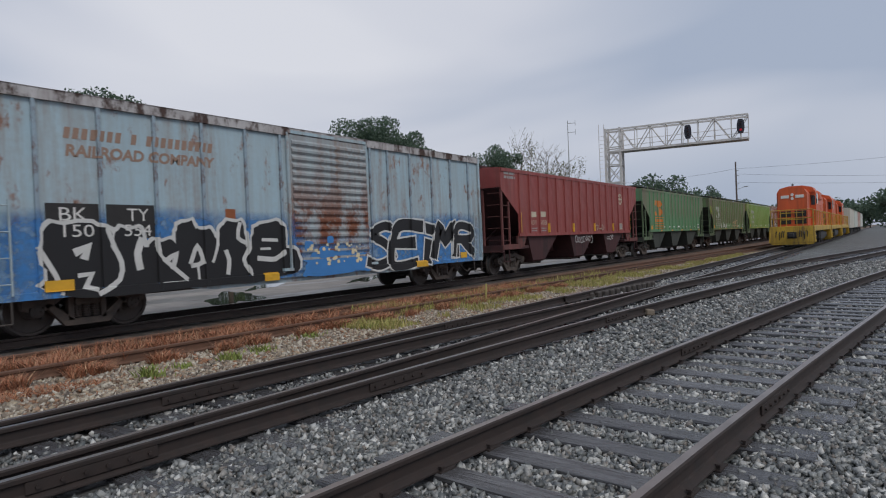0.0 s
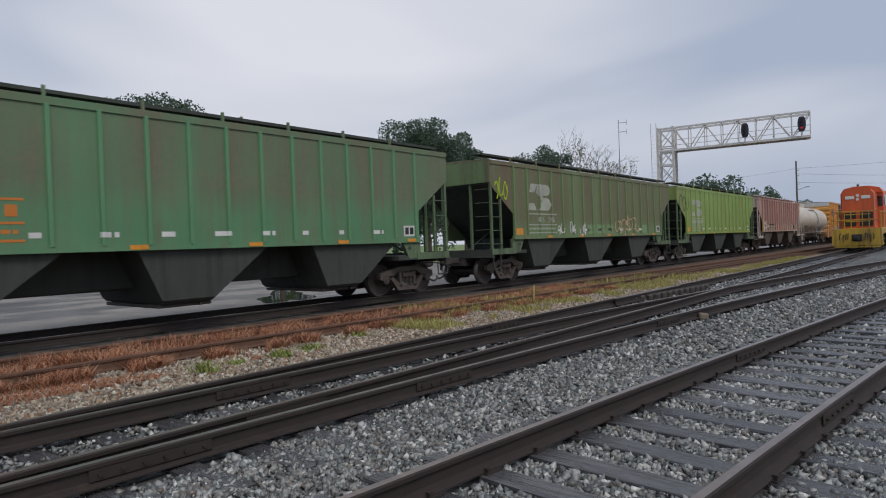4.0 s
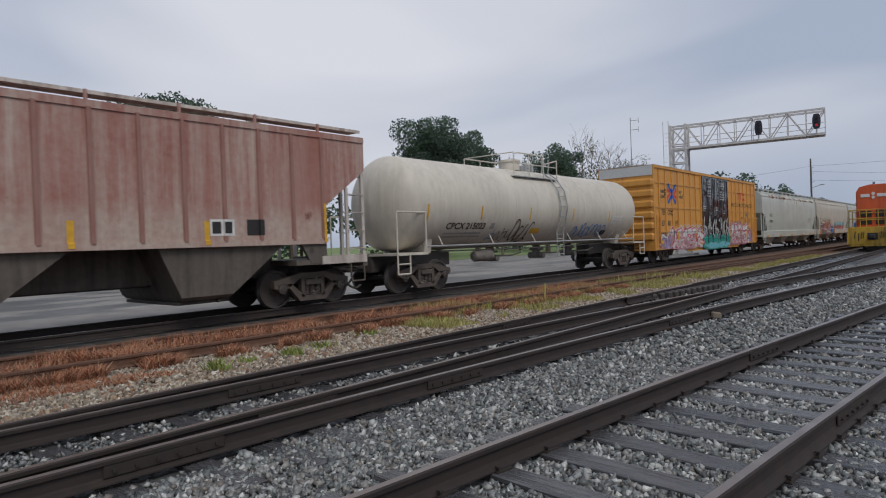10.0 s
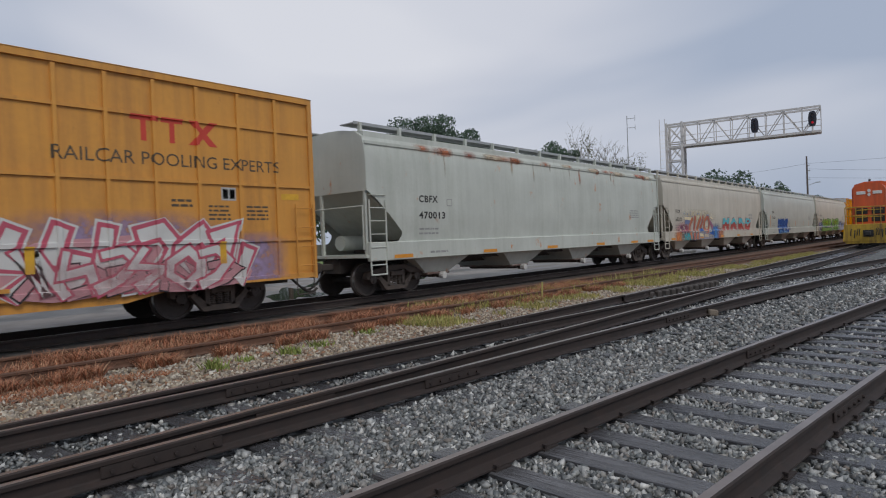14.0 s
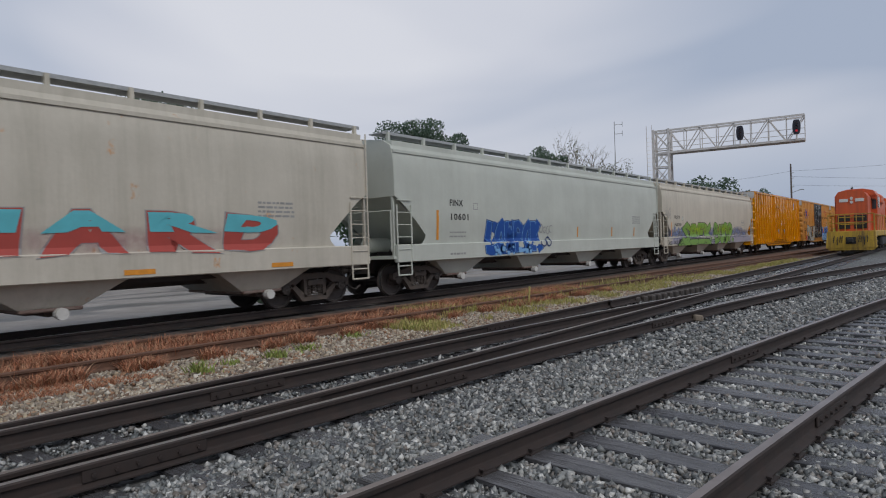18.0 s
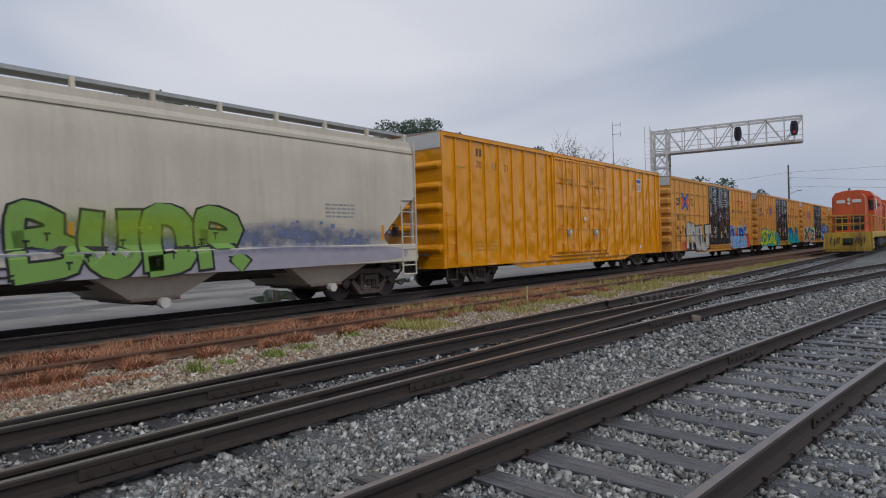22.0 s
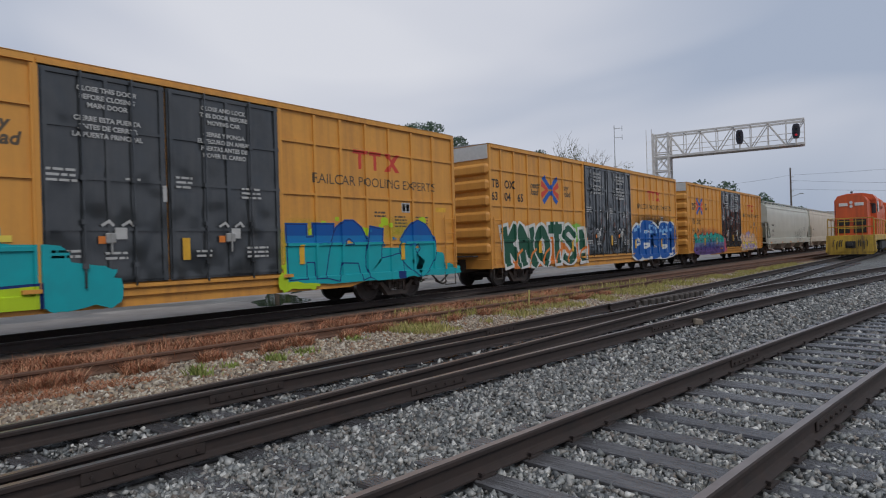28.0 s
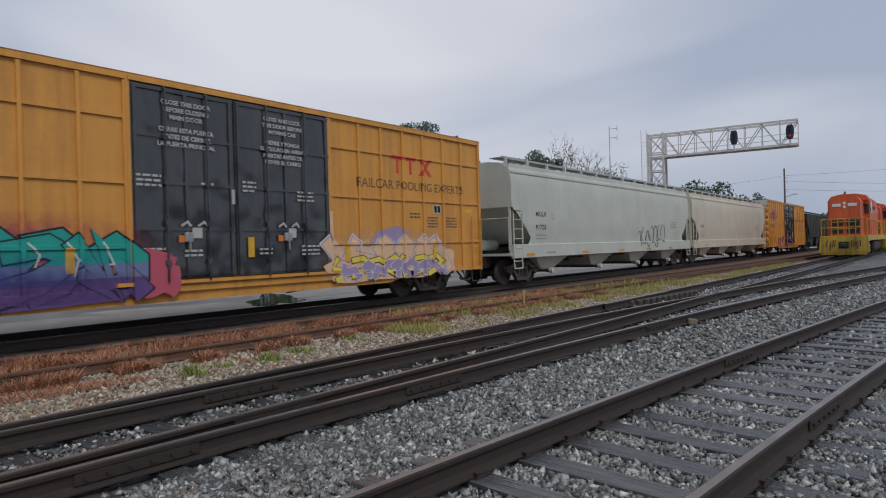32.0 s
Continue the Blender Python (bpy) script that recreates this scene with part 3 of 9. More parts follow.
def box_car(name, x12, L, at_paint, door_paint, label, posts_left, posts_right, door, roof_z=4.99, belts=(1.63, 2.87, 4.13), bottom=0.70, end_ribs=6, half_trucks=7.02, door_style="plug", post_w=0.07, sill=0.20, group="box cars of the train", white_end=True, W=1.47, chord_paint=None, roof_paint=None, rib_d=0.10, post_paint=None):
    """A box car. Lengths in metres from the leading end; near side at -y."""
    car = thing(name, Matrix.Translation((x12, TRAIN_Y, 0)), label, "box car", group)
    h = L / 2
    y = -W
    body = Mesh().box(-h + 0.01, h - 0.01, y + 0.05, -y - 0.05, bottom, roof_z - 0.10)
    for q in (-1, 1):
        part("bottom_rail", Mesh().box(-h + 0.12, h - 0.12, min(q * (W - 0.06), q * W), max(q * (W - 0.06), q * W), bottom, bottom + 0.12), at_paint, car)
        part("top_chord", Mesh().box(-h + 0.12, h - 0.12, min(q * (W - 0.06), q * (W + 0.01)), max(q * (W - 0.06), q * (W + 0.01)), roof_z - (0.14 if not chord_paint else 0.21), roof_z), chord_paint or at_paint, car)
    for s in (-1, 1):
        part("end_wall", Mesh().box(min(s * h, s * (h - 0.12)), max(s * h, s * (h - 0.12)), y - 0.004, -y + 0.004, bottom - 0.02, roof_z - 0.002), at_paint, car)
    part("body", body, at_paint, car)
    roof = Mesh().prism([(-W - 0.02, roof_z - 0.012), (0, roof_z + 0.05), (W + 0.02, roof_z - 0.012)], -h - 0.02, h + 0.02, 0, "x")
    for i in range(int(L / 1.1)):
        xx = -h + 0.5 + i * 1.1
        roof.prism([(-W, roof_z + 0.0), (0, roof_z + 0.08), (W, roof_z + 0.0), (W, roof_z - 0.01), (-W, roof_z - 0.01)], xx, xx + 0.07, 0, "x")
    part("roof", roof, roof_paint or ROOF_GREY, car, "dull sheet metal roof with cross ribs")
    # side posts and belts
    post = Mesh().box(-post_w / 2, post_w / 2, -0.055, 0.0, bottom + 0.12, roof_z - 0.16).data("side_post", post_paint or at_paint)
    for xx in list(posts_left) + list(posts_right):
        part("side_post", post, None, car, at=Matrix.Translation((xx - h, y + 0.05, 0)))
        part("side_post", post, None, car, at=pose(xx - h, -y - 0.05, 0, 0, 0, 180))
    for z in belts:
        for a, b in ((0.12, door[0]), (door[1], L - 0.12)):
            part("belt_rail", Mesh().box(a - h, b - h, y + 0.012, y + 0.055, z - 0.035, z + 0.035), at_paint, car)
    # corrugated ends
    for s in (-1, 1):
        for i in range(end_ribs):
            z = bottom + 0.45 + i * (roof_z - bottom - 1.0) / end_ribs
            step = (roof_z - bottom - 1.0) / end_ribs
            hi = 0.66 if end_ribs > 5 else 0.32
            prof = [(0, step * 0.02), (rib_d * 0.8, step * 0.13), (rib_d, step * 0.20), (rib_d, step * (hi - 0.08)), (rib_d * 0.8, step * hi), (0, step * (hi + 0.12))]
            e = Mesh().loft([[(p * k, q, step * 0.34 + (r - step * 0.34) * (0.55 + 0.45 * k)) for p, r in prof] for q, k in ((-W + 0.02, 0.25), (-W + 0.12, 1.0), (W - 0.12, 1.0), (W - 0.02, 0.25))])
            ob = part("end_rib", e, at_paint, car, at=pose(s * h, 0, z, 0, 0, 0 if s > 0 else 180))
        if white_end:
            part("end_panel", Mesh().box(-0.02, 0.012, -W + 0.05, W - 0.05, roof_z - 0.52, roof_z - 0.04), END_PALE, car, "pale bare metal end panel", at=Matrix.Translation((s * (h + 0.005), 0, 0)))
        part("crossover_step", Mesh().box(0, 0.28, -0.9, 0.9, 1.05, 1.10), BLACK_IRON, car, at=pose(s * h, 0, 0.05, 0, 0, 0 if s > 0 else 180))
        # corner ladders on the side and the end, and the sill step
        for i in range(4):
            z = bottom + 0.30 + i * 0.45
            part("grab_iron", grab(0.50), at_paint, car, at=Matrix.Translation((s * (h - 0.36), y, z)))
            part("grab_iron", grab(0.46), at_paint, car, at=pose(s * h, -W + 0.35, z, 0, 0, 90 if s > 0 else -90))
        for dx in (-0.25, 0.25):
            part("ladder_stile", Mesh().box(s * (h - 0.36) + dx - 0.016, s * (h - 0.36) + dx + 0.016, y - 0.080, y - 0.050, bottom + 0.1, bottom + 1.75), at_paint, car)
        part("sill_step", Mesh().pipe([(-0.25, 0, bottom), (-0.25, -0.02, bottom - 0.38), (0.25, -0.02, bottom - 0.38), (0.25, 0, bottom)], 0.016), BLACK_IRON, car, at=Matrix.Translation((s * (h - 0.36), y, 0)))
    bw = Mesh().lathe([(0.20, 0.0), (0.22, 0.02), (0.20, 0.04)], 16, 0, "x").box(0.0, 0.03, -0.2, 0.2, -0.02, 0.02).box(0.0, 0.03, -0.02, 0.02, -0.2, 0.2).box(-0.18, 0.0, -0.10, 0.10, -0.18, 0.12)
    part("brake_wheel", bw, BLACK_IRON, car, at=pose(-h - 0.20, 0.45, bottom + 1.25, 0, 0, 180))
    # doors
    d0, d1 = door[0] - h, door[1] - h
    dz0, dz1 = bottom + 0.25, roof_z - 0.17
    frame_m = Mesh().box(d0 - 0.05, d0 + 0.03, y - 0.02, y + 0.06, dz0 - 0.1, dz1 + 0.05).box(d1 - 0.03, d1 + 0.05, y - 0.02, y + 0.06, dz0 - 0.1, dz1 + 0.05)
    frame_m.box(d0, d1, y - 0.05, y + 0.04, dz1 + 0.02, dz1 + 0.10).box(d0 - 0.3, d1 + 0.3, y - 0.06, y + 0.05, dz0 - 0.09, dz0 - 0.02)
    part("door_frame", frame_m, at_paint, car)
    mid = d0 + (d1 - d0) * 0.455
    leaves = [(d0, mid), (mid, d1)] if door_style != "single" else [(d0, d1)]
    for a, b in leaves:
        w = b - a
        dp = part("door", Mesh().box(a + 0.03, b - 0.01, y - 0.03, y + 0.05, dz0, dz1, b=0.012), door_paint, car, "dark plug door" if door_style == "plug" else "")
        if door_style == "single":
            n = 16
            for i in range(n):
                z = dz0 + 0.1 + i * (dz1 - dz0 - 0.2) / n
                part("door_rib", Mesh().prism([(y - 0.03, z), (y - 0.075, z + 0.06), (y - 0.075, z + 0.12), (y - 0.03, z + 0.17)], a + 0.08, b - 0.06, 0, "x"), door_paint, dp)
        else:
            for i in range(5):
                z = dz0 + 0.06 + i * (dz1 - dz0 - 0.16) / 4
                part("door_rib", Mesh().box(a + 0.05, b - 0.03, y - 0.065, y - 0.02, z, z + 0.06), door_paint, dp)
            for i in range(3):
                xx = a + 0.06 + i * (w - 0.20) / 2
                part("door_rib", Mesh().box(xx, xx + 0.07, y - 0.068, y - 0.02, dz0 + 0.02, dz1 - 0.02), door_paint, dp)
        if door_style != "single":
            for k in (0.30, 0.70):
                rod = Mesh().tube((a + w * k, y - 0.10, dz0 - 0.05), (a + w * k, y - 0.10, dz1), 0.022, 8)
                for z in (dz0 + 0.3, dz0 + 1.1, dz0 + 1.9, dz0 + 2.8):
                    rod.box(a + w * k - 0.05, a + w * k + 0.05, y - 0.125, y - 0.06, z, z + 0.09)
                part("lock_rod", rod, door_paint, dp)
            hm = Mesh().box(a + w * 0.46, a + w * 0.54, y - 0.12, y - 0.06, dz0 + 0.75, dz0 + 0.95, b=0.02)
            hm.tube((a + w * 0.5, y - 0.13, dz0 + 0.55), (a + w * 0.5, y - 0.13, dz0 + 0.95), 0.018, 6)
            part("handle", hm, GREY_INK, dp, "grey metal door handle")
    # side sill and centre sill
    part("side_sill", Mesh().prism([(d0 - 3.2, bottom), (d1 + 3.2, bottom), (d1 + 2.2, bottom - sill), (d0 - 2.2, bottom - sill)], y + 0.06, y + 0.10), at_paint, car)
    part("centre_sill", Mesh().box(-h, h, -0.25, 0.25, 0.55, 1.0), BLACK_IRON, car)
    trucks(car, half_trucks)
    couplers(car, h, 0.80)
    TRAIN.append((car, x12))
    return car

# ---- covered hoppers and the tank car ----
def ribbed_hopper(name, x12, L, skin, label, posts, lower=None, eave=4.22, low=1.55, bays=3, walk_z=None, half_trucks=None, cut=1.35, W=1.50, group="covered hoppers of the train", post_w=0.10, end_skin=None, walk_y=1.05, walk_mat=None, post_skin=None):
    """A covered hopper with outside posts and sloping ends."""
    car = thing(name, Matrix.Translation((x12, TRAIN_Y, 0)), label, "hopper car", group)
    lower, end_skin = lower or BLACK_IRON, end_skin or skin
    h, y = L / 2, -W
    k, kz = 3.38, 2.42                          # heights where the slope cuts the end and the side
    half_trucks = half_trucks or h - 1.42
    out = [(-h, eave), (h, eave), (h, k), (h - cut, kz), (h - cut, low), (-h + cut, low), (-h + cut, kz), (-h, k)]
    for s in (-1, 1):
        part("side_sheet", Mesh().prism(out, s * W - 0.012, s * W + 0.012), skin, car)
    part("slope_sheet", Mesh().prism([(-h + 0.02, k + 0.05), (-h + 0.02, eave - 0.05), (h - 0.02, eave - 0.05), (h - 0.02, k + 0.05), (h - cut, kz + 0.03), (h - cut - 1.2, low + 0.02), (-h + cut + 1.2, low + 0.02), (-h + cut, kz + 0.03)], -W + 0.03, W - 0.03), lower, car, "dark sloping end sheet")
    for s in (-1, 1):
        part("end_sheet", Mesh().box(-0.03, 0.02, -W, W, k + 0.1, eave), end_skin if end_skin is P_CHALK else post_skin or skin, car, at=Matrix.Translation((s * h, 0, 0)))
    roof = Mesh().loft([[(x, -W - 0.02, eave), (x, -W, eave + 0.03), (x, -0.75, eave + 0.08), (x, 0, eave + 0.11), (x, 0.75, eave + 0.08), (x, W, eave + 0.03), (x, W + 0.02, eave)] for x in (-h - 0.03, h + 0.03)])
    part("roof", roof, skin, car)
    part("top_chord", Mesh().box(-h, h, y - 0.04, y + 0.03, eave - 0.12, eave + 0.02), skin, car)
    part("bottom_chord", Mesh().box(-h + cut - 0.02, h - cut + 0.02, y - 0.05, y + 0.04, low - 0.03, low + 0.10), skin, car)
    post = Mesh().prism([(-post_w / 2, 0.0), (-post_w * 0.36, -0.06), (post_w * 0.36, -0.06), (post_w / 2, 0.0)], low + 0.08, eave - 0.10, 0, "z").data("side_post", post_skin or skin)
    for x in posts:
        part("side_post", post, None, car, at=Matrix.Translation((x - h, y - 0.008, 0)))
    # running boards and their brackets on the roof
    wz = eave + (0.21 if walk_y > 0.8 else 0.12)
    for s in (-1, 1):
        m = Mesh().box(-h - 0.12, h + 0.12, s * walk_y - 0.22, s * walk_y + 0.22, wz, wz + 0.035)
        m.box(-h - 0.12, h + 0.12, s * (walk_y + 0.22) - 0.015, s * (walk_y + 0.22) + 0.015, wz - 0.02, wz + 0.05)
        part("running_board", m, walk_mat or lower, car, "grey steel roof walkway")
    for x in posts[::2]:
        part("walk_bracket", Mesh().box(x - h - 0.025, x - h + 0.025, y + 0.04, y + 0.10, eave - 0.02, (wz if walk_y > 0.8 else eave) + 0.02), skin, car)
    hatch = Mesh().box(-h + 0.8, h - 0.8, -0.45, 0.45, eave + 0.08, eave + 0.22, b=0.03)
    part("hatch_cover", hatch, skin, car)
    # side sill, end posts, ladders
    for s in (-1, 1):
        for q in (-1, 1):
            e = Mesh().box(-0.045, 0.045, -0.035, 0.035, 1.0, k + 0.25)
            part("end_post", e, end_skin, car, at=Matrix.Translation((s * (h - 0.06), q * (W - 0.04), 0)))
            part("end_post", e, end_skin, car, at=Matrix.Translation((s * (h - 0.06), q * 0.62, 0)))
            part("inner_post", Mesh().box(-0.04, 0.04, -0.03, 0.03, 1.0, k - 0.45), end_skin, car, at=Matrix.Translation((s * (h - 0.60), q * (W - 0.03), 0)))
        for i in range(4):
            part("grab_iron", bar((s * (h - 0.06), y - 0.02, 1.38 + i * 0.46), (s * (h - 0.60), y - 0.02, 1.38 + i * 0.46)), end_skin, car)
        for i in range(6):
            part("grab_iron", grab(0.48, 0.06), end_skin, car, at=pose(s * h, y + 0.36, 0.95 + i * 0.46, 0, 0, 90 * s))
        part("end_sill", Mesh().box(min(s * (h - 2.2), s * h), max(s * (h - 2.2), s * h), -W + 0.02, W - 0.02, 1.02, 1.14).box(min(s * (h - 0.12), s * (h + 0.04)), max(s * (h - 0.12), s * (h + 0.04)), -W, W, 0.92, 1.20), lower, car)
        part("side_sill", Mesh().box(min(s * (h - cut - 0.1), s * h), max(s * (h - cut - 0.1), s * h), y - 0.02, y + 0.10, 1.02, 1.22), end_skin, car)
        e = s * (h - cut)
        part("jacking_pad", Mesh().prism([(e + s * 0.06, low), (e + s * 0.06, 1.06), (e - s * 0.42, 1.06), (e - s * 0.70, low)], y + 0.01, y + 0.10), lower if end_skin is P_CHALK else end_skin, car)
        part("jacking_hole", Mesh().tube((e - s * 0.40, y + 0.004, 1.36), (e - s * 0.40, y + 0.03, 1.36), 0.065, 12), BLACK_IRON, car, "dark round hole")
        part("sill_step", Mesh().pipe([(-0.22, 0, 1.0), (-0.22, -0.02, 0.55), (0.22, -0.02, 0.55), (0.22, 0, 1.0)], 0.02), lower, car, at=Matrix.Translation((s * (h - 0.30), y + 0.02, 0)))
        part("brake_rod", Mesh().tube((s * (h - 0.3), -0.2, 1.15), (s * (h - 2.0), -0.1, 1.9), 0.03), lower, car)
    part("brake_wheel", Mesh().lathe([(0.20, 0.0), (0.22, 0.02), (0.20, 0.04)], 16, 0, "x").box(0, 0.03, -0.2, 0.2, -0.02, 0.02).box(0, 0.03, -0.02, 0.02, -0.2, 0.2), lower, car, at=pose(-h - 0.05, 0.5, 2.1, 0, 0, 180))
    # hopper bays under the car
    span = L * 0.268
    for i in range(bays):
        c = span * (i - (bays - 1) / 2) - 0.1
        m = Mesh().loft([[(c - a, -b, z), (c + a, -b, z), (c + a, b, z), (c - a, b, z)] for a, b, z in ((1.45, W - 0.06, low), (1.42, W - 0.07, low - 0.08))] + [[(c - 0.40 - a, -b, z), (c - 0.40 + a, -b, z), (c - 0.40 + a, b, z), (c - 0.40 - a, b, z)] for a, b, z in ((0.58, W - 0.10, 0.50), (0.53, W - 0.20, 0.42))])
        bay = part("hopper_bay", m, lower, car, "dark discharge hopper")
        part("outlet_gate", Mesh().box(c - 0.98, c + 0.18, -W + 0.28, W - 0.28, 0.34, 0.41, b=0.015).tube((c - 0.10, -W + 0.20, 0.37), (c - 0.10, W - 0.20, 0.37), 0.035, 8), BLACK_IRON, bay, "black outlet gate with its shaft")
    part("centre_sill", Mesh().box(-h, h, -0.25, 0.25, 0.72, 1.05), BLACK_IRON, car)
    part("inner_sheet", Mesh().box(-h + cut + 0.8, h - cut - 0.8, -0.42, 0.42, 0.76, low + 0.05), lower, car)
    trucks(car, half_trucks)
    couplers(car, h, 0.75)
    TRAIN.append((car, x12))
    return car


RUSTY_FITTING = plain("rusty_fitting", (0.15, 0.075, 0.055), 0.85, 0.0, 0.4, 6.0, 0.004, (0.26, 0.22, 0.19))
LAMP_CAP = plain("pale_cap", (0.60, 0.59, 0.56), 0.5)


def smooth_hopper(name, x12, L, skin, label, eave=4.30, walk_mat=None, bays=4, half_trucks=None, W=1.55, band=None, group="covered hoppers of the train", arch=False):
    """A covered hopper with smooth bulging sides, rounded cut-outs at its ends and a deep side sill."""
    car = thing(name, Matrix.Translation((x12, TRAIN_Y, 0)), label, "hopper car", group)
    h = L / 2
    cut, low, k = 1.30, 1.48, 2.86
    half_trucks = half_trucks or h - 1.45
    zs = [low, 2.2, 3.0, 3.7, eave - 0.25, eave, eave + 0.18]
    bulge = [W - 0.05, W - 0.005, W, W - 0.005, W - 0.04, W - 0.12, W - 0.42]

    def reach(z):
        """How far the side sheet runs at that height."""
        if z >= k:
            return h
        t = (k - z) / (k - low)
        return h - 0.04 - (cut - 0.04) * (t / 0.80) ** 0.9 if t < 0.80 else h - cut + 0.20 * ((t - 0.80) / 0.20) ** 2

    for s in (-1, 1):
        rows_z = [low, 1.54, 1.60, 1.68, 1.76, 1.9, 2.05, 2.2, 2.4, 2.6, k, 3.0, 3.35, 3.7, eave - 0.25, eave, eave + 0.18]
        m, n = Mesh(), 24
        grid = []
        for z in rows_z:
            w = float(np.interp(z, zs, bulge))
            r = reach(z)
            grid.append([(-r + 2 * r * i / n, s * w, z) for i in range(n + 1)])
        vs = [p for row in grid for p in row]
        fs = [(a * (n + 1) + i, a * (n + 1) + i + 1, (a + 1) * (n + 1) + i + 1, (a + 1) * (n + 1) + i) for a in range(len(grid) - 1) for i in range(n)]
        part("side_sheet", m.add(vs, fs), skin, car, smooth=True)
        part("side_sill", Mesh().box(-h, h, min(s * (W - 0.10), s * (W + 0.02)), max(s * (W - 0.10), s * (W + 0.02)), 0.98, 1.49, b=0.02), skin, car, "pale deep side sill")
        part("top_chord", Mesh().box(-h, h, min(s * (W - 0.14), s * (W - 0.02)), max(s * (W - 0.14), s * (W - 0.02)), eave - 0.20, eave - 0.12), skin, car)
    roof = Mesh().loft([[(x, -W + 0.42, eave + 0.17), (x, -0.6, eave + 0.26), (x, 0, eave + 0.29), (x, 0.6, eave + 0.26), (x, W - 0.42, eave + 0.17)] for x in (-h, h)])
    part("roof", roof, skin, car)
    core = Mesh().prism([(-h + 0.05, k), (-h + 0.05, eave + 0.15), (h - 0.05, eave + 0.15), (h - 0.05, k), (h - cut - 0.6, low + 0.05), (-h + cut + 0.6, low + 0.05)], -W + 0.12, W - 0.12)
    part("slope_sheet", core, skin, car)
    for s in (-1, 1):
        es = Mesh().loft([[(s * (h - 0.02), float(np.interp(z, zs, bulge)) * q, z) for z, q in [(k, -1), (3.0, -1), (3.7, -1), (eave - 0.2, -1), (eave, -1), (eave + 0.18, -1), (eave + 0.18, 1), (eave, 1), (eave - 0.2, 1), (3.7, 1), (3.0, 1), (k, 1)]],
                          [(s * (h + 0.02), float(np.interp(z, zs, bulge)) * q * 0.995, z) for z, q in [(k, -1), (3.0, -1), (3.7, -1), (eave - 0.2, -1), (eave, -1), (eave + 0.18, -1), (eave + 0.18, 1), (eave, 1), (eave - 0.2, 1), (3.7, 1), (3.0, 1), (k, 1)]]])
        part("end_sheet", es, skin, car)
        for q in (-1, 1):
            part("end_post", Mesh().box(-0.035, 0.035, -0.035, 0.035, 1.15, k + 0.05), skin, car, at=Matrix.Translation((s * (h - 0.02), q * (W - 0.12), 0)))
        part("inner_post", Mesh().box(-0.04, 0.04, -0.04, 0.04, 1.1, k + 0.05), skin, car, at=Matrix.Translation((s * (h - 0.02), 0.35, 0)))
        for x in (h - 0.02, h - 0.62):
            part("ladder_stile", bar((s * x, -W - 0.03, 1.0), (s * x, -W - 0.03, eave + 0.15 if s > 0 and x > h - 0.1 else 2.62), 0.025), skin, car)
        for i in range(5):
            part("grab_iron", bar((s * (h - 0.02), -W - 0.03, 1.35 + i * 0.35), (s * (h - 0.62), -W - 0.03, 1.35 + i * 0.35)), skin, car)
        for i in range(9):
            part("grab_iron", grab(0.38, 0.13), skin, car, at=pose(s * h, -W + 0.33 if s > 0 else W - 0.33, 1.45 + i * 0.36, 0, 0, 90 * s))
        part("hand_rail", Mesh().pipe([(s * (h + 0.1), -W + 0.1, 1.3), (s * (h + 0.1), -W + 0.1, 2.45), (s * (h + 0.1), W - 0.1, 2.45), (s * (h + 0.1), W - 0.1, 1.3)], 0.02), skin, car)
        st = Mesh().pipe([(-0.28, 0, 1.16), (-0.28, -0.02, 0.62), (0.28, -0.02, 0.62), (0.28, 0, 1.16)], 0.024)
        st.tube((-0.28, -0.02, 0.88), (0.28, -0.02, 0.88), 0.018)
        part("sill_step", st, skin, car, at=Matrix.Translation((s * (h - 0.32), -W, 0)))
        part("end_platform", Mesh().box(min(s * (h - cut - 0.2), s * (h + 0.10)), max(s * (h - cut - 0.2), s * (h + 0.10)), -W + 0.02, W - 0.02, 1.08, 1.16), skin, car)
        part("brake_reservoir", Mesh().tube((s * (h - 1.4), 0.2, 1.5), (s * (h - 0.5), 0.2, 1.5), 0.22, 12), skin, car, smooth=True)
    wz = eave + 0.36
    for s in (-1, 1):
        m = Mesh().box(-h - 0.1, h + 0.1, s * 0.95 - 0.26, s * 0.95 + 0.26, wz, wz + 0.03).box(-h - 0.1, h + 0.1, s * 1.22 - 0.012, s * 1.22 + 0.012, wz - 0.02, wz + 0.06)
        part("running_board", m, walk_mat or STEEL, car, "steel grating roof walkway")
    for i in range(14):
        x = -h + 0.1 + (L - 0.2) * i / 13
        part("walk_bracket", Mesh().box(x - 0.04, x + 0.04, -1.30, -1.20, eave + 0.05, wz + 0.04), skin, car)
    part("hatch_cover", Mesh().box(-h + 1.0, h - 1.0, -0.35, 0.35, eave + 0.26, eave + 0.40, b=0.05), skin, car)
    span = (L - 2 * cut + 0.8) / bays
    for i in range(bays):
        c = -h + cut - 0.4 + span * (i + 0.5)
        m = Mesh().loft([[(c - span * p, -q, z), (c + span * p, -q, z), (c + span * p, q, z), (c - span * p, q, z)] for p, q, z in ((0.34, W - 0.14, 1.1), (0.29, W - 0.16, 0.99), (0.13, 1.16, 0.56), (0.11, 1.12, 0.50))])
        b = part("hopper_bay", m, band or skin, car)
        part("outlet_frame", Mesh().box(c - 0.52, c + 0.52, -1.20, 1.20, 0.46, 0.53, b=0.02), RUSTY_FITTING, b, "rusty outlet frame")
